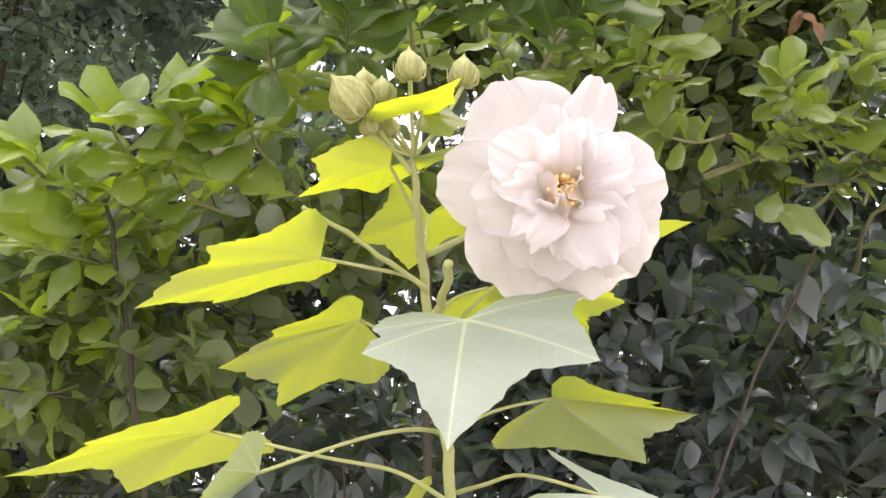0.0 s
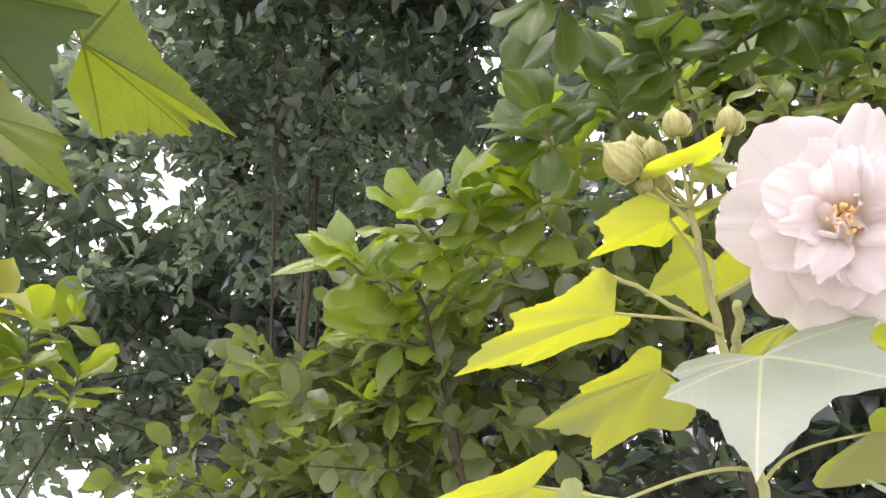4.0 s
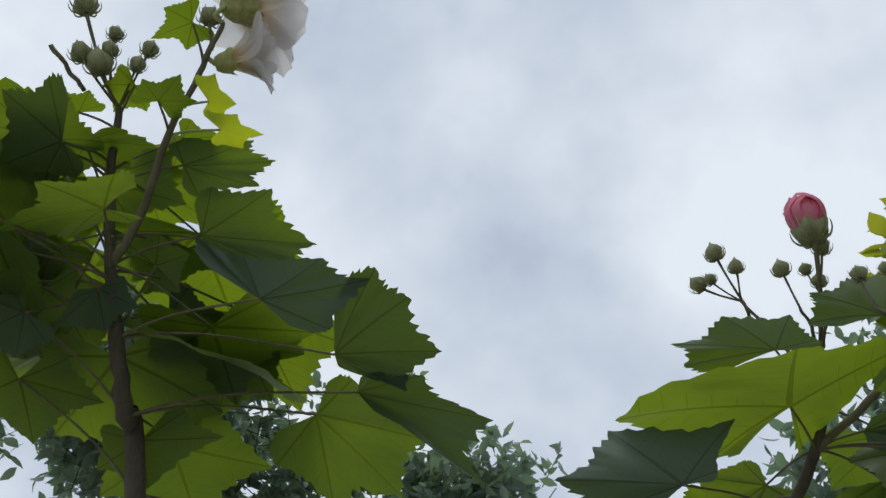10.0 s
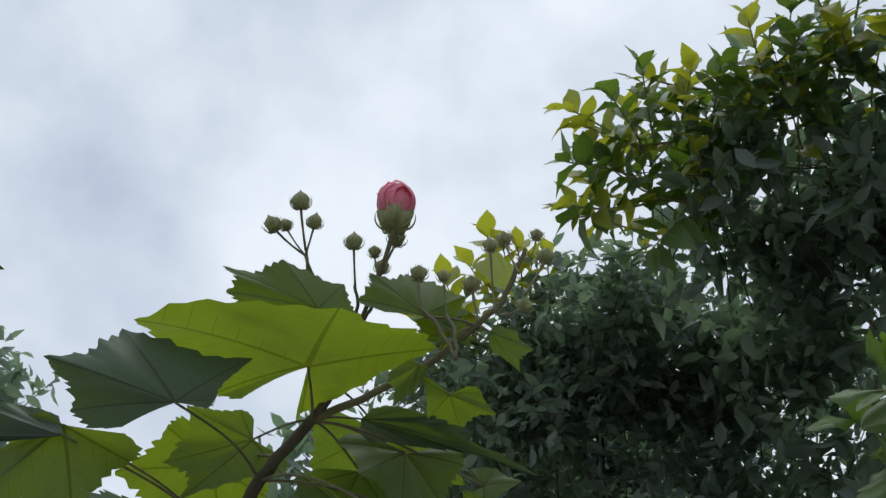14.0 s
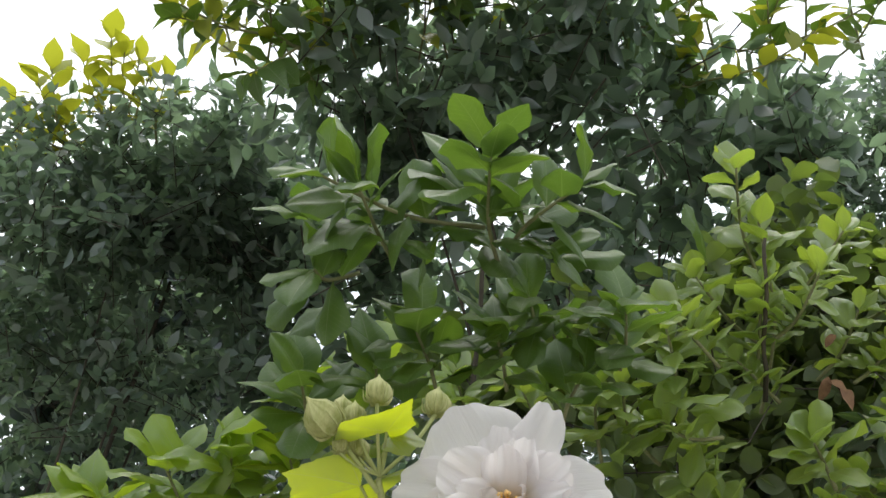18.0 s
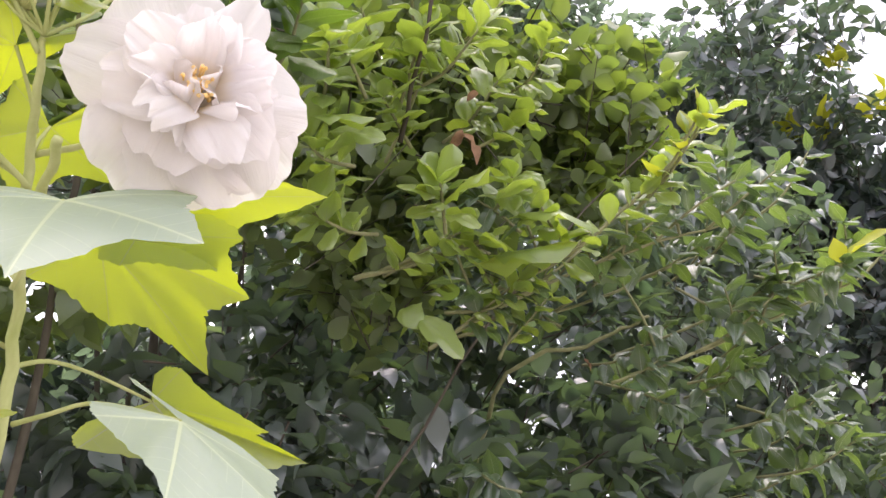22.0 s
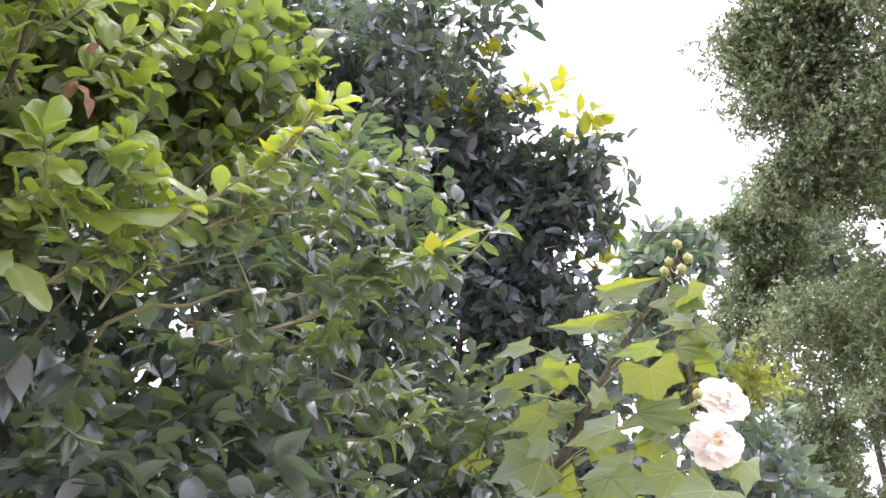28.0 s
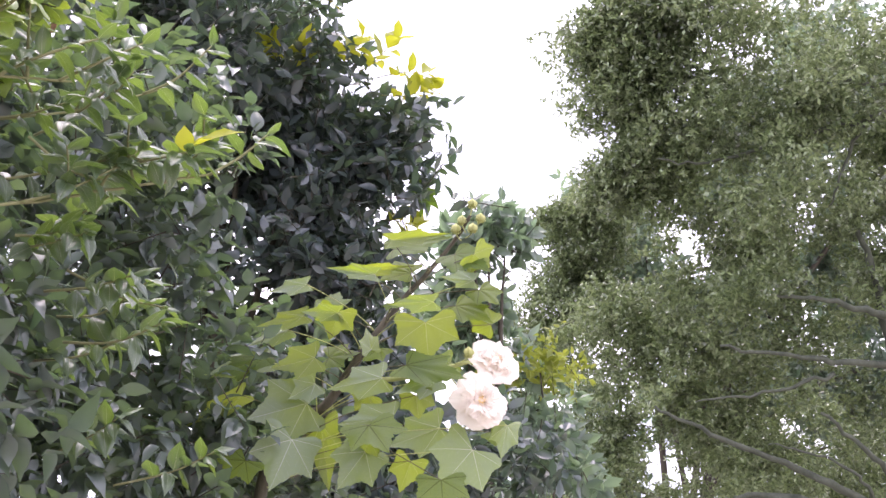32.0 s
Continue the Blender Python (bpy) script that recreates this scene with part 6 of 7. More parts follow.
for k, (a, b, n, s) in enumerate((
        # left mass
        ((-0.281, 0.921, 1.994), (-0.292, 0.829, 2.016), 6, 0.066), ((-0.259, 0.898, 2.000), (-0.228, 0.825, 2.027), 6, 0.066), ((-0.372, 0.921, 1.995), (-0.384, 0.865, 2.004), 6, 0.07),
        ((-0.307, 0.984, 1.965), (-0.356, 0.921, 1.994), 7, 0.06), ((-0.324, 0.996, 1.934), (-0.389, 0.941, 1.939), 8, 0.055), ((-0.256, 0.987, 1.960), (-0.313, 0.923, 1.989), 8, 0.06),
        ((-0.195, 0.922, 1.993), (-0.220, 0.860, 2.017), 8, 0.062), ((-0.162, 0.915, 2.012), (-0.175, 0.834, 2.031), 8, 0.062), ((-0.114, 0.863, 2.039), (-0.146, 0.769, 2.066), 8, 0.066),
        ((-0.073, 0.860, 2.049), (-0.089, 0.762, 2.083), 7, 0.066), ((-0.239, 1.047, 1.937), (-0.301, 0.990, 1.949), 8, 0.05), ((-0.346, 1.059, 1.905), (-0.421, 1.010, 1.892), 8, 0.05),
        ((-0.282, 1.116, 1.895), (-0.358, 1.071, 1.872), 8, 0.05), ((-0.400, 1.132, 1.849), (-0.448, 1.086, 1.828), 7, 0.055), ((-0.216, 0.977, 1.986), (-0.259, 0.916, 2.008), 7, 0.058),
        # top middle sprig and its neighbours
        ((0.036, 0.636, 2.088), (0.034, 0.529, 2.115), 12, 0.066), ((-0.051, 0.621, 2.089), (-0.065, 0.535, 2.089), 9, 0.062), ((0.024, 0.602, 2.108), (-0.099, 0.523, 2.096), 7, 0.058),
        ((0.042, 0.617, 2.096), (0.102, 0.551, 2.104), 9, 0.060), ((-0.079, 0.624, 2.080), (-0.105, 0.588, 2.054), 6, 0.055), ((-0.022, 0.735, 2.030), (-0.034, 0.660, 2.049), 8, 0.058),
        ((0.036, 0.735, 2.041), (0.030, 0.667, 2.054), 8, 0.058), ((0.065, 0.712, 2.072), (0.058, 0.652, 2.076), 7, 0.055), ((0.133, 0.750, 2.073), (0.137, 0.683, 2.086), 8, 0.058),
        ((-0.133, 0.754, 2.018), (-0.132, 0.695, 2.022), 6, 0.055), ((-0.074, 0.754, 2.029), (-0.070, 0.692, 2.037), 6, 0.06), ((0.083, 0.760, 2.023), (0.103, 0.715, 2.046), 7, 0.058),
        # middle and right, above the hedge
        ((0.285, 0.948, 2.155), (0.275, 0.772, 2.269), 10, 0.062), ((0.286, 0.900, 2.207), (0.212, 0.803, 2.224), 8, 0.058), ((0.293, 0.885, 2.225), (0.359, 0.789, 2.267), 9, 0.058),
        ((0.288, 0.860, 2.251), (0.254, 0.735, 2.305), 7, 0.058), ((0.344, 0.931, 2.185), (0.374, 0.844, 2.210), 8, 0.055), ((0.188, 0.833, 2.112), (0.176, 0.762, 2.128), 7, 0.055),
        ((0.330, 0.884, 2.033), (0.305, 0.830, 2.049), 6, 0.055), ((0.268, 0.906, 2.032), (0.196, 0.884, 2.027), 7, 0.055), ((0.271, 0.857, 2.152), (0.272, 0.788, 2.196), 9, 0.055),
        ((0.288, 0.838, 2.171), (0.323, 0.770, 2.197), 9, 0.052), ((0.229, 0.826, 2.128), (0.182, 0.774, 2.152), 9, 0.06), ((0.231, 0.863, 2.074), (0.170, 0.833, 2.075), 8, 0.06),
        ((0.396, 0.917, 2.098), (0.394, 0.863, 2.103), 6, 0.05), ((0.261, 0.961, 2.012), (0.381, 0.896, 2.045), 9, 0.05), ((0.417, 1.007, 2.050), (0.547, 0.846, 2.123), 14, 0.052),
        ((0.494, 0.921, 2.080), (0.433, 0.883, 2.091), 7, 0.055), ((0.544, 0.882, 2.110), (0.565, 0.766, 2.156), 10, 0.045), ((0.394, 0.888, 2.230), (0.413, 0.806, 2.245), 9, 0.05),
        ((0.367, 0.888, 2.152), (0.404, 0.851, 2.186), 8, 0.045), ((0.173, 0.893, 2.061), (0.137, 0.812, 2.102), 8, 0.06), ((0.290, 0.874, 2.120), (0.248, 0.835, 2.142), 8, 0.055),
        ((0.064, 0.903, 2.045), (0.045, 0.804, 2.085), 9, 0.058), ((0.118, 0.896, 2.065), (0.113, 0.827, 2.109), 9, 0.058), ((0.208, 0.956, 2.045), (0.215, 0.891, 2.079), 9, 0.058),
        ((0.292, 0.964, 2.023), (0.354, 0.901, 2.052), 9, 0.055), ((0.377, 1.016, 2.025), (0.439, 0.957, 2.042), 8, 0.05), ((-0.011, 0.890, 2.082), (-0.020, 0.827, 2.111), 8, 0.058))):
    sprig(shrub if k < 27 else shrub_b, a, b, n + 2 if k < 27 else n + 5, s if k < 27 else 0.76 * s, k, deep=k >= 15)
limb(shrub_b, [(0.263, 0.970, 2.017), (0.313, 0.942, 2.031), (0.381, 0.895, 2.046)], [0.0028, 0.0022, 0.0014], TWIG, "branch", 0.001)
limb(shrub_b, [(0.418, 1.009, 2.047), (0.488, 0.936, 2.080), (0.533, 0.861, 2.108), (0.569, 0.781, 2.151)], [0.0032, 0.0027, 0.0022, 0.0013], TWIG, "branch", 0.001)
limb(shrub_b, [(0.274, 0.860, 2.112), (0.274, 0.810, 2.164), (0.276, 0.760, 2.233)], [0.0026, 0.0022, 0.0016], None, "branch", 0.001)
sprig(shrub_b, (0.544, 0.857, 2.109), (0.559, 0.768, 2.156), 6, 0.035, 3, True)


def one_leaf(owner, foot, tip, face=(0, -0.75, 0.65), wide=1.0, yellow=False, kind=0, deep=False):
    a, d = np.array(foot), np.array(tip) - np.array(foot)
    s = np.linalg.norm(d)
    fr = frame_of(d, face)
    m = Matrix.Translation(a) @ Matrix([[*fr[i], 0] for i in range(3)] + [[0, 0, 0, 1]]) @ Matrix.Diagonal((s * wide, s, s, 1))
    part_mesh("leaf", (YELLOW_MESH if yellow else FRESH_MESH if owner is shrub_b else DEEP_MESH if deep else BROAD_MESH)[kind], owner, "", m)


for k, (a, b, wd) in enumerate((
        ((-0.277, 0.839, 2.017), (-0.294, 0.794, 2.054), 1.1), ((-0.261, 0.834, 2.032), (-0.200, 0.790, 2.064), 1.0), ((-0.362, 0.890, 1.994), (-0.388, 0.825, 2.026), 1.15), ((-0.268, 0.869, 1.992), (-0.312, 0.836, 1.994), 1.0), ((-0.266, 0.869, 1.993), (-0.239, 0.824, 2.028), 1.1),
        ((-0.130, 0.792, 2.059), (-0.178, 0.743, 2.078), 1.0), ((-0.126, 0.816, 2.051), (-0.096, 0.765, 2.077), 0.9), ((-0.128, 0.816, 2.053), (-0.198, 0.775, 2.048), 0.8), ((-0.089, 0.806, 2.079), (-0.079, 0.757, 2.098), 1.1), ((-0.017, 0.807, 2.076), (-0.032, 0.780, 2.094), 1.1),
        ((-0.197, 0.871, 2.016), (-0.225, 0.830, 2.041), 1.0), ((-0.176, 0.869, 2.023), (-0.190, 0.813, 2.059), 1.0), ((-0.349, 0.897, 2.001), (-0.302, 0.859, 2.020), 1.0), ((-0.335, 0.937, 1.949), (-0.377, 0.895, 1.978), 1.0), ((-0.373, 0.939, 1.944), (-0.408, 0.899, 1.968), 1.0),
        ((-0.085, 0.627, 2.106), (-0.099, 0.584, 2.112), 0.9), ((-0.111, 0.614, 2.122), (-0.123, 0.567, 2.132), 0.9), ((-0.122, 0.611, 2.125), (-0.158, 0.571, 2.123), 0.9), ((-0.089, 0.629, 2.104), (-0.083, 0.574, 2.126), 0.9), ((0.016, 0.608, 2.138), (-0.011, 0.560, 2.150), 1.1), ((0.018, 0.608, 2.139), (0.023, 0.558, 2.155), 1.0),
        ((0.016, 0.612, 2.133), (-0.044, 0.578, 2.124), 0.8), ((0.040, 0.629, 2.113), (0.075, 0.590, 2.118), 1.0), ((0.067, 0.637, 2.105), (0.105, 0.598, 2.109), 1.0), ((0.034, 0.615, 2.131), (0.056, 0.571, 2.140), 0.9), ((0.022, 0.626, 2.116), (0.045, 0.621, 2.075), 1.1), ((-0.082, 0.643, 2.102), (-0.132, 0.609, 2.077), 0.8), ((-0.085, 0.662, 2.077), (-0.139, 0.647, 2.060), 0.9), ((0.076, 0.645, 2.112), (0.135, 0.628, 2.105), 0.8),
        ((-0.034, 0.700, 2.065), (-0.047, 0.650, 2.080), 1.0), ((0.055, 0.719, 2.080), (0.052, 0.664, 2.102), 1.0), ((-0.023, 0.706, 2.058), (-0.009, 0.661, 2.068), 0.9), ((0.082, 0.738, 2.091), (0.086, 0.687, 2.107), 1.0), ((0.106, 0.729, 2.104), (0.134, 0.680, 2.120), 1.0), ((0.043, 0.716, 2.083), (-0.003, 0.691, 2.062), 1.0), ((-0.127, 0.778, 2.055), (-0.172, 0.720, 2.062), 1.0), ((-0.008, 0.730, 2.061), (-0.015, 0.692, 2.077), 1.0), ((-0.151, 0.784, 2.046), (-0.188, 0.746, 2.026), 0.9), ((0.227, 0.813, 2.250), (0.214, 0.754, 2.276), 1.0), ((0.236, 0.858, 2.192), (0.211, 0.801, 2.215), 1.0), ((0.174, 0.814, 2.080), (0.228, 0.783, 2.075), 0.7),
        ((0.316, 0.854, 2.046), (0.272, 0.828, 2.051), 0.9), ((0.316, 0.854, 2.046), (0.295, 0.816, 2.073), 1.4), ((0.316, 0.854, 2.046), (0.338, 0.799, 2.058), 0.9), ((0.379, 0.874, 2.077), (0.393, 0.826, 2.084), 1.1), ((0.403, 0.902, 2.079), (0.465, 0.832, 2.075), 0.9), ((0.374, 0.942, 2.038), (0.456, 0.857, 2.045), 0.6), ((0.197, 0.840, 2.088), (0.235, 0.797, 2.077), 0.8), ((0.582, 0.776, 2.169), (0.592, 0.735, 2.167), 0.7), ((0.393, 0.928, 2.048), (0.438, 0.873, 2.031), 0.8), ((0.237, 0.880, 2.048), (0.167, 0.875, 2.036), 0.7), ((0.320, 0.960, 1.984), (0.369, 0.929, 1.951), 1.0), ((0.329, 0.951, 1.993), (0.310, 0.943, 1.960), 1.0))):
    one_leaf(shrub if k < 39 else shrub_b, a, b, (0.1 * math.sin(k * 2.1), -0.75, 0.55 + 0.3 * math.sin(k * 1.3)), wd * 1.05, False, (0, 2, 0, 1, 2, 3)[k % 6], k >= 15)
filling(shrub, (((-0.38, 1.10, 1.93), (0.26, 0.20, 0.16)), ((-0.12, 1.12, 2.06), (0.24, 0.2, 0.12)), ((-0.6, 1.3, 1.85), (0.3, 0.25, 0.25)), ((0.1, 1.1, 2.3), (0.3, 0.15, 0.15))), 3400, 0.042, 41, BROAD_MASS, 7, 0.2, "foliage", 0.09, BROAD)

# the hedge of darker leaves that runs on beside it
hedge = thing("hedge_shrub", (0.9, 1.75, 0.0), "dark glossy hedge with drooping leaves and yellow young tips", "shrub", "broadleaf shrubs")
limb(hedge, [(0.9, 1.75, -0.05), (0.85, 1.72, 1.0), (0.6, 1.5, 1.8), (0.523, 1.229, 2.045), (0.624, 1.124, 2.089), (0.666, 1.072, 2.106)], [0.009, 0.007, 0.004, 0.003, 0.0025, 0.0018], TWIG, "stem", 0.002)
limb(hedge, [(0.9, 1.75, 0.5), (1.25, 1.85, 1.5), (1.3, 1.85, 2.1), (1.45, 1.8, 2.5)], [0.009, 0.006, 0.004, 0.002], None, "stem", 0.002)
for k, (a, b, n, s, ye) in enumerate((
        ((0.811, 1.066, 2.146), (0.841, 0.916, 2.128), 9, 0.06, False), ((0.631, 1.190, 2.089), (0.685, 1.064, 2.092), 8, 0.055, False),
        ((0.658, 1.163, 2.093), (0.793, 1.014, 2.134), 9, 0.055, False), ((0.670, 1.231, 2.090), (0.737, 1.146, 2.023), 6, 0.05, False), ((0.793, 1.210, 2.076), (0.832, 1.098, 2.078), 8, 0.06, False),
        ((0.843, 1.199, 2.031), (0.893, 1.078, 2.034), 8, 0.06, False), ((0.886, 1.206, 1.974), (0.944, 1.071, 1.983), 8, 0.06, False), ((0.470, 1.214, 1.836), (0.438, 1.141, 1.869), 7, 0.06, False),
        ((0.427, 1.066, 2.187), (0.336, 1.058, 2.202), 6, 0.06, False), ((0.454, 1.070, 2.151), (0.368, 1.060, 2.161), 8, 0.06, False), ((0.480, 1.036, 2.166), (0.411, 1.009, 2.180), 8, 0.06, False),
        ((0.599, 1.182, 2.136), (0.538, 1.143, 2.158), 8, 0.055, False), ((0.787, 1.056, 2.289), (0.758, 0.986, 2.315), 8, 0.06, False), ((0.775, 1.112, 2.228), (0.789, 1.005, 2.253), 8, 0.058, False),
        ((1.094, 1.534, 1.937), (1.110, 1.398, 1.968), 9, 0.065, False), ((1.171, 1.480, 1.887), (1.255, 1.336, 1.933), 10, 0.06, False), ((0.810, 1.243, 2.278), (0.811, 1.107, 2.332), 9, 0.065, False),
        ((0.861, 1.287, 2.150), (0.893, 1.127, 2.186), 9, 0.065, False), ((0.921, 1.296, 2.049), (0.985, 1.182, 2.090), 9, 0.065, False), ((0.913, 1.353, 1.993), (1.000, 1.216, 2.026), 9, 0.06, False),
        ((0.767, 1.249, 2.336), (0.741, 1.160, 2.375), 8, 0.065, False), ((0.876, 1.210, 2.078), (0.987, 1.136, 2.038), 8, 0.055, False), ((0.779, 1.178, 2.081), (0.843, 1.133, 2.113), 8, 0.05, False),
        ((0.864, 1.108, 2.227), (0.928, 1.037, 2.207), 9, 0.055, False), ((0.740, 1.116, 2.187), (0.852, 1.094, 2.163), 8, 0.05, False), ((0.518, 1.151, 1.889), (0.447, 1.110, 1.891), 7, 0.06, False))):
    sprig(hedge, a, b, n + 5, 0.74 * s, 60 + k, ye, 0.35)
one_leaf(hedge, (0.839, 0.917, 2.129), (0.852, 0.844, 2.150), (-0.5, -0.6, 0.5), 0.5, True, 0)
one_leaf(hedge, (0.838, 0.918, 2.129), (0.822, 0.901, 2.150), (-0.5, -0.6, 0.5), 1.3, True, 2)
# The low front masses stand for deep shade under the broadleaf shrub.
filling(hedge, (((0.55, 1.6, 1.85), (0.35, 0.25, 0.45)), ((0.95, 1.7, 1.95), (0.4, 0.28, 0.5)), ((1.35, 1.8, 2.0), (0.4, 0.3, 0.6)), ((1.75, 1.95, 2.1), (0.4, 0.35, 0.5)), ((0.2, 1.6, 1.7), (0.4, 0.25, 0.35)), ((0.75, 1.65, 2.5), (0.4, 0.25, 0.3)), ((1.25, 1.75, 2.7), (0.4, 0.3, 0.35)), ((0.35, 1.65, 2.25), (0.35, 0.25, 0.35)), ((-0.3, 1.8, 1.7), (0.5, 0.25, 0.4)), ((0.05, 1.25, 1.78), (0.34, 0.12, 0.22)), ((0.42, 1.25, 1.86), (0.30, 0.12, 0.22)), ((-0.35, 1.35, 1.66), (0.34, 0.12, 0.18)), ((0.75, 1.32, 1.98), (0.25, 0.12, 0.25)), ((0.12, 1.2, 1.95), (0.2, 0.08, 0.16)), ((0.22, 1.2, 1.72), (0.3, 0.08, 0.16)), ((0.62, 1.15, 1.80), (0.3, 0.08, 0.2))), 23000, 0.050, 43, HEDGE_MASS, 7, 0.2, "foliage", 0.1, POINTED, 0.34)
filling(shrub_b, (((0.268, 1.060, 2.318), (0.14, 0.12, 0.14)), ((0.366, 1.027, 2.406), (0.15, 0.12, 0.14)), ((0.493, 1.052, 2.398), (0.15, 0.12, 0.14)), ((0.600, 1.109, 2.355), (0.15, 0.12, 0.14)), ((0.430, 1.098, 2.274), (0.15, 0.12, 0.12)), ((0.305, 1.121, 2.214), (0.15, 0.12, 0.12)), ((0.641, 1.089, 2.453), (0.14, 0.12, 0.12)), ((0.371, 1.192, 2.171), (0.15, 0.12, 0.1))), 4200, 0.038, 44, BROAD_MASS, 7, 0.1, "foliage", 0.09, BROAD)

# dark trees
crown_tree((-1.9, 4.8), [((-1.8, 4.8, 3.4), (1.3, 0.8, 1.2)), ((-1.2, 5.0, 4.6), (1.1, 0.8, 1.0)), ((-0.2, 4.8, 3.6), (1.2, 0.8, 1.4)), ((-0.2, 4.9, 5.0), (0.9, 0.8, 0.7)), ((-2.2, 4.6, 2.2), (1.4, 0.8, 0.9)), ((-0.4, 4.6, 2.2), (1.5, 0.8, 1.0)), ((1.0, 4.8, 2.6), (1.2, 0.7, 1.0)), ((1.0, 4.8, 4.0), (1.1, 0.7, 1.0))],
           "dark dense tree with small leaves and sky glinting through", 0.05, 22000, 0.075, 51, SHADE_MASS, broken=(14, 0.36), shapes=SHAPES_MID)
left_tree = crown_tree((-0.95, 1.75), [((-0.667, 1.222, 2.794), (0.25, 0.25, 0.10)), ((-0.538, 1.366, 2.883), (0.26, 0.25, 0.07)), ((-0.783, 1.254, 2.652), (0.239, 0.265, 0.265)), ((-0.621, 1.474, 2.700), (0.318, 0.265, 0.318)), ((-0.832, 1.489, 2.483), (0.371, 0.265, 0.265)), ((-0.823, 1.326, 2.737), (0.265, 0.265, 0.265)), ((-0.609, 1.315, 2.790), (0.223, 0.265, 0.10)), ((-0.436, 1.363, 2.772), (0.212, 0.265, 0.11)), ((-0.696, 1.494, 2.581), (0.424, 0.265, 0.265)), ((-0.340, 1.534, 2.606), (0.371, 0.265, 0.318))],
           "dark dense tree with small leaves and yellow young shoots on top", 0.008, 16000, 0.031, 52, DARK_MASS, broken=(16, 0.14), reach=0.10)
for k, (a, b) in enumerate((((-0.689, 1.124, 2.818), (-0.734, 1.037, 2.904)), ((-0.650, 1.122, 2.828), (-0.662, 1.029, 2.926)), ((-0.651, 1.135, 2.814), (-0.620, 1.066, 2.894)), ((-0.728, 1.146, 2.787), (-0.812, 1.051, 2.873)), ((-0.757, 1.143, 2.785), (-0.833, 1.102, 2.815)), ((-0.698, 1.117, 2.824), (-0.707, 1.076, 2.866)), ((-0.767, 1.155, 2.770), (-0.766, 1.109, 2.820)))):
    sprig(left_tree, a, b, 9, 0.052, 80 + k, True)
mid_tree = crown_tree((0.30, 2.05), [((-0.185, 0.988, 2.794), (0.14, 0.2, 0.09)), ((-0.154, 1.118, 2.749), (0.16, 0.24, 0.16)), ((0.035, 1.108, 2.796), (0.3, 0.24, 0.24)), ((0.233, 1.118, 2.823), (0.27, 0.24, 0.18)), ((-0.018, 1.271, 2.698), (0.36, 0.24, 0.3)), ((0.216, 1.234, 2.784), (0.3, 0.24, 0.24)), ((-0.090, 0.987, 2.813), (0.24, 0.18, 0.12)), ((0.217, 1.383, 2.711), (0.3, 0.24, 0.24)), ((-0.140, 1.409, 2.615), (0.3, 0.24, 0.24)), ((0.070, 1.445, 2.616), (0.3, 0.24, 0.24)), ((0.126, 1.011, 2.828), (0.27, 0.18, 0.12)), ((0.3, 2.2, 2.6), (0.5, 0.2, 0.4))],
           "dark tree with pointed leaves and pale green shoots", 0.010, 8500, 0.043, 53, DARK_MASS, broken=(12, 0.12), reach=0.12)
for k, (a, b, n) in enumerate((((-0.282, 0.932, 2.747), (-0.402, 0.809, 2.812), 9), ((-0.298, 0.919, 2.758), (-0.427, 0.829, 2.786), 8), ((-0.283, 0.955, 2.722), (-0.445, 0.860, 2.749), 9), ((-0.231, 0.903, 2.788), (-0.255, 0.803, 2.847), 9), ((-0.165, 0.911, 2.792), (-0.166, 0.836, 2.829), 9), ((-0.114, 0.894, 2.820), (-0.124, 0.812, 2.862), 8), ((-0.031, 0.903, 2.826), (-0.035, 0.833, 2.856), 9), ((0.052, 0.912, 2.832), (0.055, 0.838, 2.868), 9), ((-0.330, 0.870, 2.805), (-0.328, 0.790, 2.848), 8), ((0.168, 0.948, 2.816), (0.290, 0.903, 2.843), 9), ((0.291, 1.013, 2.769), (0.264, 0.945, 2.793), 5), ((0.249, 1.014, 2.760), (0.444, 0.959, 2.811), 10), ((0.333, 0.989, 2.803), (0.543, 0.937, 2.855), 10), ((-0.276, 0.838, 2.799), (-0.380, 0.716, 2.769), 8), ((-0.215, 0.813, 2.855), (-0.275, 0.724, 2.818), 8), ((-0.095, 0.854, 2.882), (-0.068, 0.764, 2.892), 9), ((-0.074, 0.904, 2.845), (-0.022, 0.814, 2.869), 9))):
    sprig(mid_tree, a, b, n + 2, 0.050, 90 + k, k % 3 != 0)
    sprig(mid_tree, a, tuple(0.6 * np.array(a) + 0.4 * np.array(b) + np.array((0.07 * math.sin(k), 0, 0.06 * math.cos(k)))), 7, 0.052, 190 + k, False)
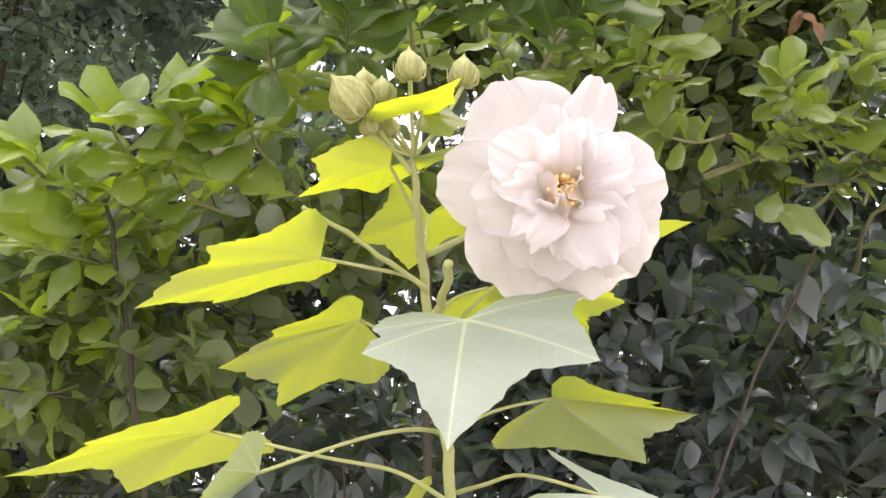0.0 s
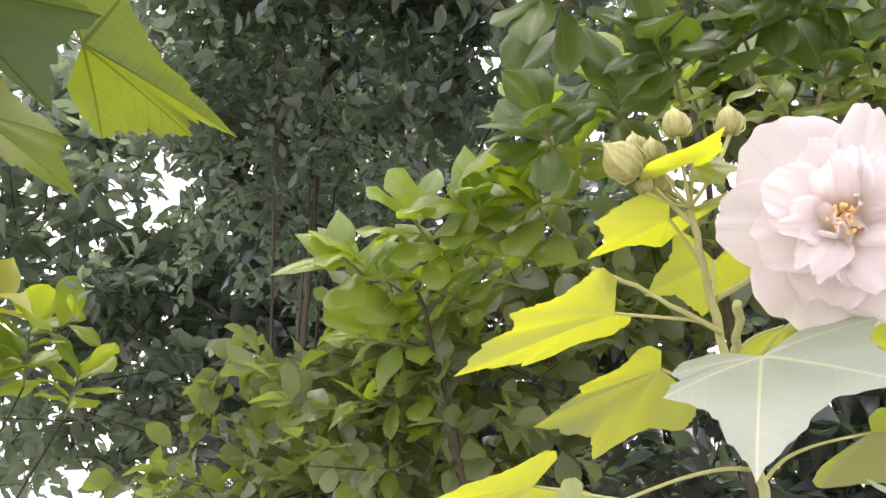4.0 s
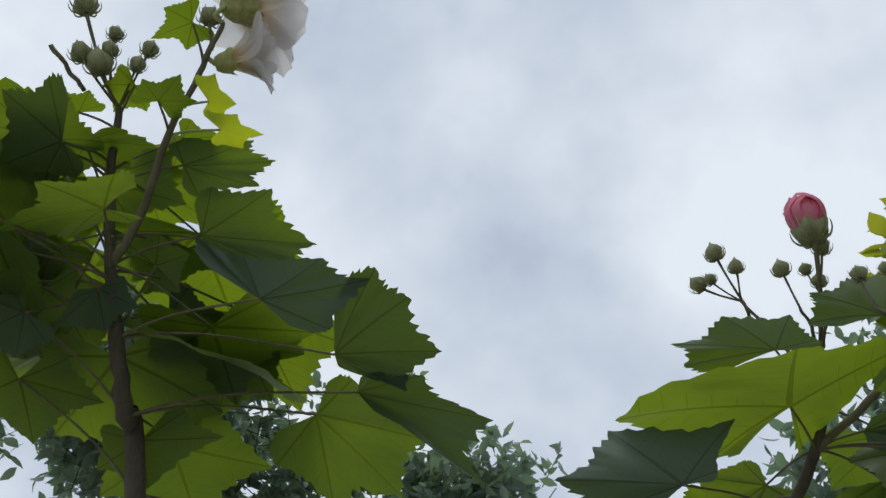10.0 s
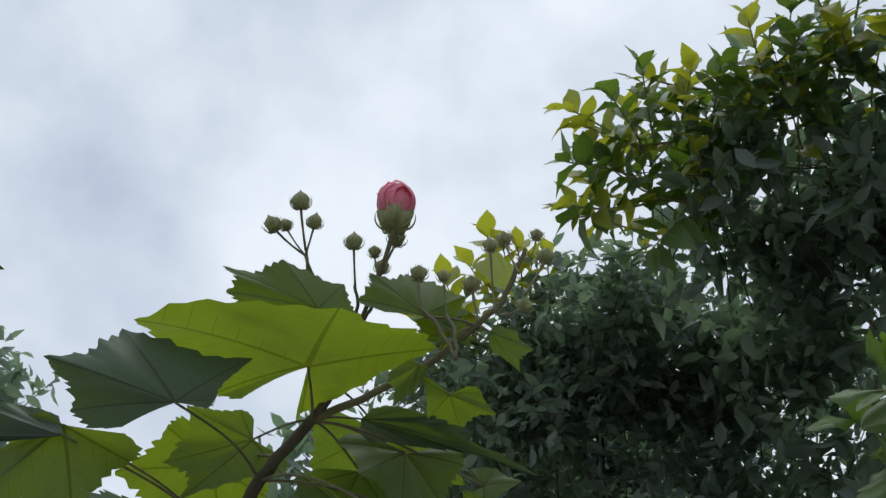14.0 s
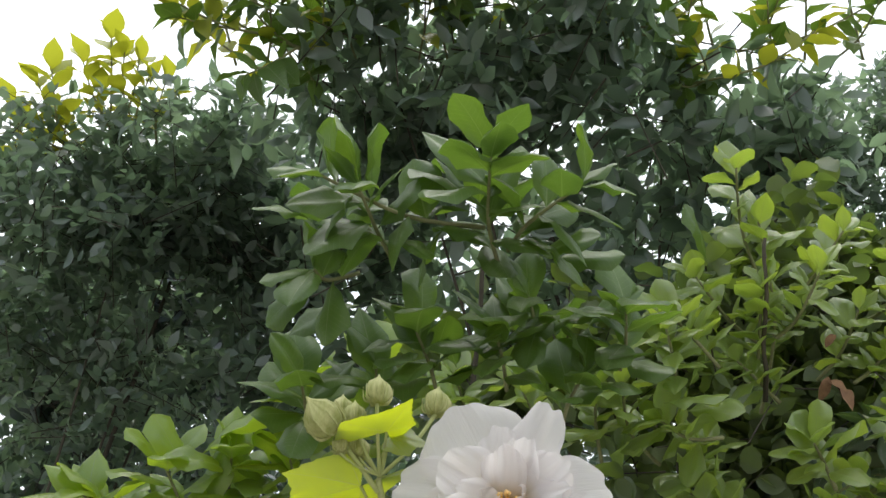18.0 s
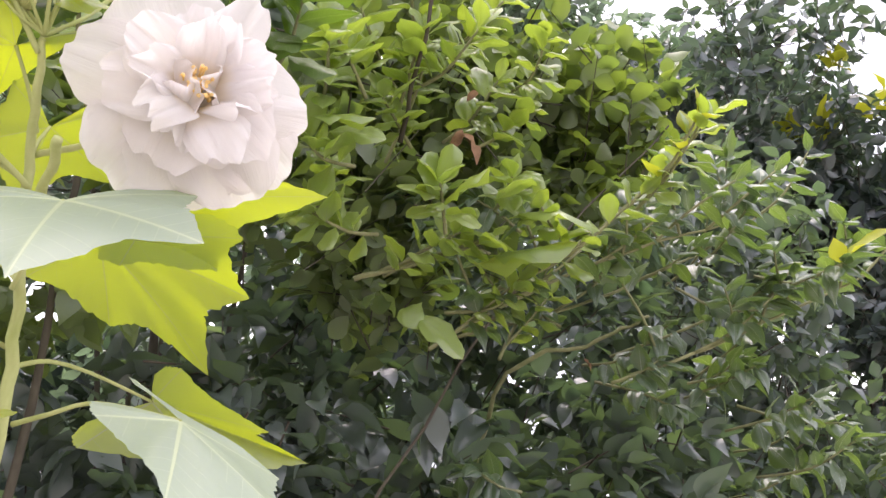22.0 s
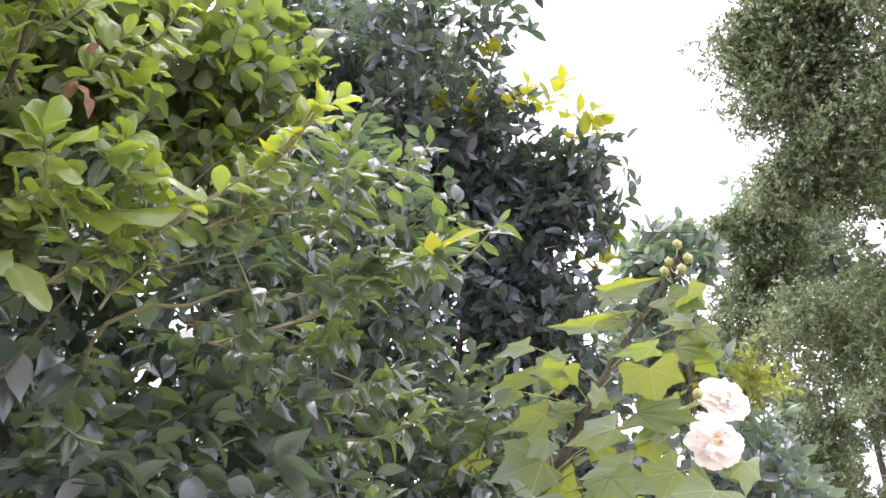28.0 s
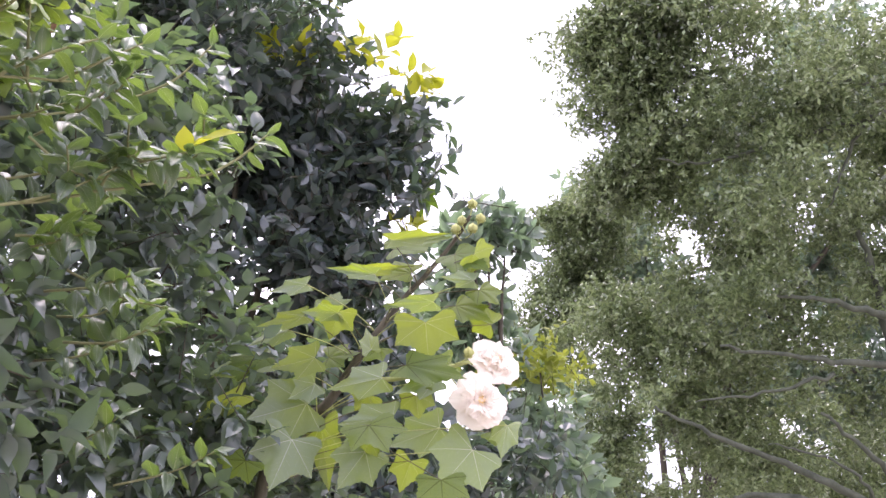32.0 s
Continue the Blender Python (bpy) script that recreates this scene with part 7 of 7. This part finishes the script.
for k, (a, b) in enumerate((((-0.314, 0.813, 2.759), (-0.386, 0.694, 2.780)), ((-0.320, 0.805, 2.765), (-0.330, 0.702, 2.793)), ((-0.303, 0.805, 2.772), (-0.277, 0.697, 2.818)), ((-0.270, 0.810, 2.779), (-0.215, 0.727, 2.811)), ((-0.219, 0.816, 2.792), (-0.177, 0.740, 2.811)), ((-0.343, 0.821, 2.740), (-0.416, 0.735, 2.726)), ((-0.367, 0.842, 2.709), (-0.433, 0.773, 2.681)), ((-0.321, 0.834, 2.735), (-0.365, 0.759, 2.721)), ((-0.344, 0.851, 2.710), (-0.429, 0.789, 2.667)), ((-0.134, 0.822, 2.819), (-0.124, 0.718, 2.854)), ((-0.111, 0.806, 2.844), (-0.061, 0.760, 2.835)), ((-0.186, 0.822, 2.799), (-0.156, 0.768, 2.791)), ((-0.027, 0.817, 2.864), (-0.032, 0.724, 2.883)), ((0.009, 0.812, 2.883), (0.030, 0.728, 2.902)), ((0.069, 0.844, 2.872), (0.073, 0.766, 2.880)), ((0.135, 0.855, 2.886), (0.140, 0.766, 2.905)), ((0.192, 0.869, 2.894), (0.195, 0.780, 2.912)), ((0.209, 0.899, 2.870), (0.229, 0.832, 2.872)), ((0.277, 0.904, 2.890), (0.279, 0.809, 2.914)), ((-0.290, 0.875, 2.705), (-0.345, 0.858, 2.628)), ((-0.113, 0.841, 2.807), (-0.084, 0.781, 2.805)), ((-0.020, 0.849, 2.834), (-0.015, 0.776, 2.836)))):
    sprig(mid_tree, a, b, 10, 0.054, 320 + k, k % 3 == 0)
for k in range(22):
    q = k / 21
    a = np.array((-0.405, 0.937, 2.748)) * (1 - q) + np.array((0.532, 1.056, 2.857)) * q
    b = np.array((-0.415, 0.807, 2.797)) * (1 - q) + np.array((0.533, 0.925, 2.895)) * q
    b = b + np.array((0.05 * math.sin(k * 2.3), 0, 0.05 * math.sin(k * 3.7)))
    sprig(mid_tree, tuple(a), tuple(b), 8, 0.050, 220 + k, k % 3 == 0)
for k, (a, b) in enumerate((((-0.776, 1.128, 2.798), (-0.787, 1.038, 2.893)), ((-0.613, 1.146, 2.809), (-0.591, 1.069, 2.896)), ((-0.659, 1.101, 2.849), (-0.638, 1.044, 2.914)), ((-0.825, 1.149, 2.766), (-0.861, 1.072, 2.841)), ((-0.688, 1.098, 2.846), (-0.685, 1.013, 2.939)))):
    sprig(left_tree, a, b, 9, 0.054, 250 + k, True)
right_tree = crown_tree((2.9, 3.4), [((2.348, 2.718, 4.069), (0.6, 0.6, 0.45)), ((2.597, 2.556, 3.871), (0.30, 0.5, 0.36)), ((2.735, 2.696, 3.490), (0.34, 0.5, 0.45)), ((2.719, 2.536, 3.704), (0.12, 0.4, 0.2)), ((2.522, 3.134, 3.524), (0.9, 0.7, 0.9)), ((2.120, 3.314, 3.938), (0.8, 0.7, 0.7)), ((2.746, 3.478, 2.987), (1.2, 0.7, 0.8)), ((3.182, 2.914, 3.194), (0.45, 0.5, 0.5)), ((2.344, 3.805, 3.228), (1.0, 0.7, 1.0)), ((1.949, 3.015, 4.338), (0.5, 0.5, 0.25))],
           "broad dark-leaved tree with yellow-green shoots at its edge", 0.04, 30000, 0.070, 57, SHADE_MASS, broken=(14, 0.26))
for k, (a, b) in enumerate((((2.465, 2.329, 3.905), (2.485, 2.227, 3.996)), ((2.526, 2.269, 3.881), (2.565, 2.127, 3.988)), ((2.573, 2.226, 3.858), (2.688, 2.069, 3.866)), ((2.411, 2.396, 3.910), (2.364, 2.408, 3.970)), ((2.608, 2.231, 3.800), (2.712, 2.078, 3.818)), ((2.752, 2.316, 3.472), (2.837, 2.220, 3.455)), ((2.773, 2.368, 3.378), (2.854, 2.283, 3.352)), ((2.317, 2.513, 3.919), (2.300, 2.495, 3.967)), ((2.335, 2.319, 4.121), (2.359, 2.267, 4.146)))):
    sprig(right_tree, a, b, 9, 0.10, 120 + k, k != 5)
crown_tree((4.6, 3.4), [((4.789, 3.324, 4.599), (0.28, 0.3, 0.14)), ((4.768, 3.451, 4.481), (0.25, 0.3, 0.2)), ((4.911, 3.300, 4.438), (0.22, 0.3, 0.16)), ((4.903, 3.638, 4.048), (0.4, 0.3, 0.5)), ((5.302, 3.499, 3.591), (0.5, 0.3, 0.5)), ((5.171, 3.228, 3.015), (0.6, 0.3, 0.5))],
           "slim dark-leaved tree beyond the flowering shrub", 0.04, 2600, 0.12, 58, DARK_MASS)
crown_tree((4.9, 2.9), [((5.109, 3.149, 3.646), (0.20, 0.3, 0.07)), ((4.999, 3.249, 3.699), (0.12, 0.3, 0.08))], "low shrub with fresh yellow-green leaves", 0.012, 480, 0.06, 60, YELLOW_MASS, "shrub", name="yellow_shrub", group="broadleaf shrubs", broken=(8, 0.12))
crown_tree((-3.0, 2.6), [((-1.931, 1.837, 2.904), (0.35, 0.4, 0.4)), ((-1.899, 2.041, 2.681), (0.5, 0.5, 0.4)), ((-3.111, 0.843, 3.509), (0.5, 0.5, 0.35)), ((-3.144, 1.244, 3.543), (0.55, 0.5, 0.35)), ((-3.081, 1.585, 3.554), (0.5, 0.5, 0.3)), ((-2.909, 1.521, 2.695), (0.5, 0.5, 0.3)), ((-2.933, -0.074, 3.787), (0.5, 0.5, 0.4)), ((-1.486, 2.201, 2.906), (0.35, 0.4, 0.4)), ((-1.634, 2.324, 2.564), (0.45, 0.4, 0.4)), ((-1.342, 2.401, 2.703), (0.4, 0.4, 0.4)), ((-1.890, 2.250, 2.454), (0.4, 0.4, 0.3)), ((-1.454, 2.526, 2.389), (0.4, 0.4, 0.3)), ((-1.709, 2.155, 3.212), (0.22, 0.3, 0.25)), ((-3.078, 0.650, 3.502), (0.4, 0.3, 0.3)), ((-3.234, 0.308, 3.555), (0.4, 0.3, 0.35)), ((-3.050, 0.122, 3.835), (0.3, 0.3, 0.3)), ((-3.038, 0.452, 3.804), (0.25, 0.3, 0.2)), ((-3.008, 1.449, 3.552), (0.4, 0.3, 0.25))],
           "small dark tree with rounded leaves in clusters", 0.007, 20000, 0.066, 59, DARK_MASS, broken=(10, 0.27))
crown_tree((1.9, 6.6), [((1.678, 4.467, 6.189), (0.6, 0.5, 0.5)), ((1.432, 4.870, 5.707), (0.7, 0.5, 0.6)), ((2.083, 4.122, 5.913), (0.7, 0.5, 0.35)), ((2.894, 4.014, 5.668), (0.7, 0.5, 0.3)), ((3.265, 4.060, 5.421), (0.8, 0.5, 0.4)), ((1.847, 5.324, 5.296), (0.6, 0.5, 0.6))],
           "far tree with fine leaves and bright gaps", 0.04, 15000, 0.085, 62, DARK_MASS, broken=(10, 0.28), shapes=SHAPES_MID)
# Added backing crown; its dark leaves stand for the fig's shaded interior.
crown_tree((9.5, 6.5), [((10.706, 5.254, 7.375), (1.2, 0.8, 0.8)), ((12.020, 3.625, 7.252), (1.6, 0.8, 1.0)), ((11.555, 5.621, 5.615), (1.6, 0.8, 1.0)), ((12.981, 4.106, 5.182), (1.6, 0.8, 1.0)), ((11.433, 2.832, 9.107), (1.3, 0.8, 0.9)), ((11.258, 6.800, 4.683), (1.4, 0.8, 0.8)), ((12.401, 2.037, 8.537), (1.2, 0.8, 1.2)), ((13.388, 2.841, 6.045), (1.2, 0.8, 1.2)), ((11.809, 4.596, 6.432), (1.4, 0.8, 0.9)), ((11.113, 3.889, 8.357), (1.1, 0.8, 0.9))],
           "added backing tree that darkens the gaps behind the fig", 0.09, 70000, 0.12, 63, DARK_MASS, broken=(12, 0.6), reach=0.4, shapes=SHAPES_FINE)
# Added backing shrubs: their dark leaves stand in for shaded gaps in front.
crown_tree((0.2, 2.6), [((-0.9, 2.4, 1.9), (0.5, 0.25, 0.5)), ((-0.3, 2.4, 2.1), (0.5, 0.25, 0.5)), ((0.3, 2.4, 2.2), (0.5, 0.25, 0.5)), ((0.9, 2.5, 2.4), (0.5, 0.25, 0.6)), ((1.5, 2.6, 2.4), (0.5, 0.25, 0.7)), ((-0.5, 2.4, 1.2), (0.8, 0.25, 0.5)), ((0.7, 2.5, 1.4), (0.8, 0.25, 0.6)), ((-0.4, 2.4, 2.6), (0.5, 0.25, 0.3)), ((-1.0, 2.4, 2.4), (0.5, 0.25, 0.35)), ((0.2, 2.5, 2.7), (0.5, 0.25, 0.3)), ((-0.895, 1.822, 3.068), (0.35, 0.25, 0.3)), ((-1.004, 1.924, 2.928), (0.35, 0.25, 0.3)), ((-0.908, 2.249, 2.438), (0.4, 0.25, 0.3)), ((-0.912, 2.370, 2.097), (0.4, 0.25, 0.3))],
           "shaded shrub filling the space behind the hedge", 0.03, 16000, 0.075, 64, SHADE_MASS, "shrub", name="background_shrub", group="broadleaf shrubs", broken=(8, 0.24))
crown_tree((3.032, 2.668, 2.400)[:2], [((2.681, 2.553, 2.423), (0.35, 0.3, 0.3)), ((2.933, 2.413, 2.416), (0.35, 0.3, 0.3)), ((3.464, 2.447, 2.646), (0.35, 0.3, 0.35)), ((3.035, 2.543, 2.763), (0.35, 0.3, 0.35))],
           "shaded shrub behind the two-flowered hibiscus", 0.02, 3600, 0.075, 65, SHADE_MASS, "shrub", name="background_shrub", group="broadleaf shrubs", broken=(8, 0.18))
sapling = thing("broadleaf_sapling", (-1.597, 1.384, 2.294)[:2] + (0.0,), "slender sapling with fresh light green upright leaves", "shrub", "broadleaf shrubs")
sb = (-1.597, 1.384, 2.294)
limb(sapling, [(sb[0], sb[1], -0.03), (sb[0], sb[1] + 0.02, 1.2), sb], [0.012, 0.009, 0.005], None, "stem", 0.002)
for k, (a, b, n, ye) in enumerate((((-1.597, 1.384, 2.294), (-1.436, 1.247, 2.532), 7, False), ((-1.602, 1.380, 2.294), (-1.542, 1.287, 2.376), 6, True), ((-1.529, 1.343, 2.413), (-1.395, 1.322, 2.481), 6, False), ((-1.546, 1.345, 2.394), (-1.558, 1.210, 2.456), 5, False), ((-1.442, 1.512, 2.289), (-1.367, 1.472, 2.321), 6, True), ((-1.561, 1.414, 2.292), (-1.465, 1.382, 2.334), 6, False), ((-1.342, 1.595, 2.285), (-1.259, 1.585, 2.287), 5, False), ((-1.581, 1.379, 2.474), (-1.553, 1.319, 2.600), 8, False), ((-1.683, 1.422, 2.307), (-1.657, 1.368, 2.422), 8, True), ((-1.777, 1.420, 2.224), (-1.755, 1.370, 2.329), 8, False), ((-1.519, 1.563, 2.220), (-1.483, 1.514, 2.335), 9, False), ((-1.403, 1.646, 2.187), (-1.367, 1.597, 2.302), 9, False), ((-1.592, 1.548, 2.179), (-1.575, 1.495, 2.284), 8, False),
                                 ((-1.474, 1.626, 2.156), (-1.446, 1.591, 2.240), 8, False), ((-1.732, 1.483, 2.160), (-1.676, 1.458, 2.254), 8, False), ((-1.820, 1.446, 2.141), (-1.808, 1.403, 2.225), 7, True), ((-1.526, 1.459, 2.389), (-1.488, 1.418, 2.493), 7, False), ((-1.594, 1.459, 2.327), (-1.565, 1.432, 2.400), 7, False), ((-1.345, 1.710, 2.133), (-1.302, 1.684, 2.217), 8, False))):
    if k > 6:
        foot = np.array(a)
        low = np.array((sb[0], sb[1], 1.25))
        limb(sapling, [low, (low + foot) / 2 + np.array((0.02 * math.sin(k), 0, -0.06)), foot], [0.004, 0.003, 0.002], None, "branch", 0.001, k)
    sprig(sapling, a, b, n, 0.105, 140 + k, ye)
DEAD_LEAF = [mesh_from("dead_leaf", v * np.array((0.8, 1, 1.6)), f, DRY, uv) for v, f, uv in BROAD[3:6]]


def dead_leaf(owner, foot, tip, kind=0):
    a, d = np.array(foot), np.array(tip) - np.array(foot)
    s = np.linalg.norm(d)
    fr = frame_of(d, (0.2, -0.7, 0.3))
    part_mesh("dead_leaf", DEAD_LEAF[kind], owner, "dry brown curled leaf", Matrix.Translation(a) @ Matrix([[*fr[i], 0] for i in range(3)] + [[0, 0, 0, 1]]) @ Matrix.Diagonal((s, s, s, 1)))


for k, pts in enumerate(([(0.50, 1.16, 2.06), (0.587, 1.208, 2.225), (0.66, 1.13, 2.31), (0.72, 1.07, 2.385)], [(0.36, 1.02, 1.98), (0.47, 1.0, 2.06), (0.60, 0.97, 2.13), (0.70, 0.95, 2.17)],
                         [(0.62, 1.10, 2.02), (0.74, 1.06, 2.07), (0.86, 1.01, 2.13), (0.94, 0.98, 2.17)], [(0.45, 1.20, 2.10), (0.62, 1.18, 2.17), (0.80, 1.15, 2.27), (0.92, 1.12, 2.36)])):
    limb(hedge, pts, [0.0024, 0.0021, 0.0017, 0.0011], TWIG, "branch", 0.001, k)
    p = np.array(pts)
    rng_twig = np.random.default_rng(700 + k)
    for j in range(9):
        q = (j + 0.5) / 9 * 3
        i = int(q)
        at = p[i] + (q - i) * (p[i + 1] - p[i])
        to = at + np.array((0.05 * (-1) ** j, -0.05, 0.05)) * rng_twig.uniform(0.7, 1.5) + rng_twig.normal(0, 0.012, 3)
        sprig(hedge if k else shrub_b, tuple(at), tuple(to), 8, 0.042, 720 + 10 * k + j, False, 0.3)
dead_leaf(shrub_b, (0.327, 0.835, 2.121), (0.351, 0.830, 2.099), 0)
dead_leaf(shrub_b, (0.329, 0.833, 2.123), (0.322, 0.838, 2.101), 1)
dead_leaf(shrub_b, (0.337, 0.808, 2.153), (0.326, 0.808, 2.142), 2)
dead_leaf(hedge, (0.620, 1.167, 2.085), (0.636, 1.167, 2.076), 0)
dead_leaf(hedge, (0.747, 1.129, 2.402), (0.764, 1.131, 2.374), 1)
dead_leaf(hedge, (0.378, 1.067, 2.345), (0.394, 1.048, 2.353), 2)
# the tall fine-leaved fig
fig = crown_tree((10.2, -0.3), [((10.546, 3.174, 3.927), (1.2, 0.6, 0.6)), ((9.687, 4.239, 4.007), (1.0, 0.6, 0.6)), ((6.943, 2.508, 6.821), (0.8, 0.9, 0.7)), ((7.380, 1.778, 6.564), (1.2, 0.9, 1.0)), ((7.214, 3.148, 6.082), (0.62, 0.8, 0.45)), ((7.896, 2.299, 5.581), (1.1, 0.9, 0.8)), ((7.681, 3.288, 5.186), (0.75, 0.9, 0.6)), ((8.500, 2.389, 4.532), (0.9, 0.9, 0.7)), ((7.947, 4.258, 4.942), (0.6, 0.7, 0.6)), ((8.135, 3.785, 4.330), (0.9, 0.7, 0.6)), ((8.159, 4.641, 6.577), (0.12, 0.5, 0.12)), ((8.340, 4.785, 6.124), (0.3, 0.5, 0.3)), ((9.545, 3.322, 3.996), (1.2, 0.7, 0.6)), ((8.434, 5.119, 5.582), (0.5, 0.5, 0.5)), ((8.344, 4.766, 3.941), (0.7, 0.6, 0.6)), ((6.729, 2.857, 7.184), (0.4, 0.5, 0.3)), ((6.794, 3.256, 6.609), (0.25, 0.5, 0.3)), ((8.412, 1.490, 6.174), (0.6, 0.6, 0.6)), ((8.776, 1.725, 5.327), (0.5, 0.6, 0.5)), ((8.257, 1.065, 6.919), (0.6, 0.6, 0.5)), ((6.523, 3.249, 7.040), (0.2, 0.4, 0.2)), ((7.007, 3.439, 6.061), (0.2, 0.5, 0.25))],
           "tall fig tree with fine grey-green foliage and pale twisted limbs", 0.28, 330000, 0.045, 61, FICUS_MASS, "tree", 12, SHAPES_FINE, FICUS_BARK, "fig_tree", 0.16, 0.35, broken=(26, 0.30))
fork = (9.409, 2.267, 3.257)
for k, (pts, r0, r1) in enumerate((
        ([fork, (8.497, 2.670, 3.324), (8.079, 3.118, 3.446), (7.735, 3.640, 3.365)], 0.10, 0.04), ([fork, (8.316, 2.508, 3.358), (7.924, 2.838, 3.579), (7.444, 3.262, 3.827), (7.112, 3.533, 4.024)], 0.08, 0.02),
        ([fork, (8.355, 2.304, 3.539), (8.083, 2.453, 3.786), (7.893, 2.564, 3.951)], 0.06, 0.02), ([(8.123, 0.921, 5.978), (7.559, 1.326, 5.940), (7.323, 1.682, 5.888), (7.135, 1.977, 5.832)], 0.09, 0.03),
        ([(8.662, 1.468, 4.490), (7.982, 1.925, 4.571), (7.677, 2.224, 4.692), (7.371, 2.582, 4.746)], 0.08, 0.02), ([(8.747, 1.554, 4.255), (7.984, 2.171, 4.275), (7.654, 2.565, 4.324), (7.256, 3.012, 4.417)], 0.07, 0.02),
        ([(7.850, 2.399, 4.214), (7.582, 2.856, 4.091), (7.287, 3.285, 4.045)], 0.035, 0.012), ([(7.103, 2.378, 5.846), (6.870, 2.763, 5.755), (6.642, 3.030, 5.795)], 0.03, 0.01), ([(7.336, 1.634, 5.924), (7.366, 1.908, 5.551), (7.395, 2.059, 5.327)], 0.03, 0.01),
        ([(7.504, 1.270, 6.093), (7.260, 1.557, 6.134), (7.010, 1.851, 6.176)], 0.03, 0.015), ([fork, (8.677, 2.200, 4.039), (8.144, 2.043, 5.058), (7.958, 2.045, 5.347)], 0.1, 0.04), ([(8.370, 2.441, 3.353), (8.093, 2.473, 3.528), (7.839, 2.696, 3.661), (7.639, 2.913, 3.716)], 0.03, 0.01), ([(7.684, 3.385, 3.306), (7.777, 3.176, 3.408), (8.115, 2.789, 3.340), (8.513, 2.342, 3.247)], 0.05, 0.03))):
    limb(fig, pts, [0.5 * r0, 0.26 * (r0 + r1), 0.5 * r1], FICUS_BARK, "limb", 0.012, k)
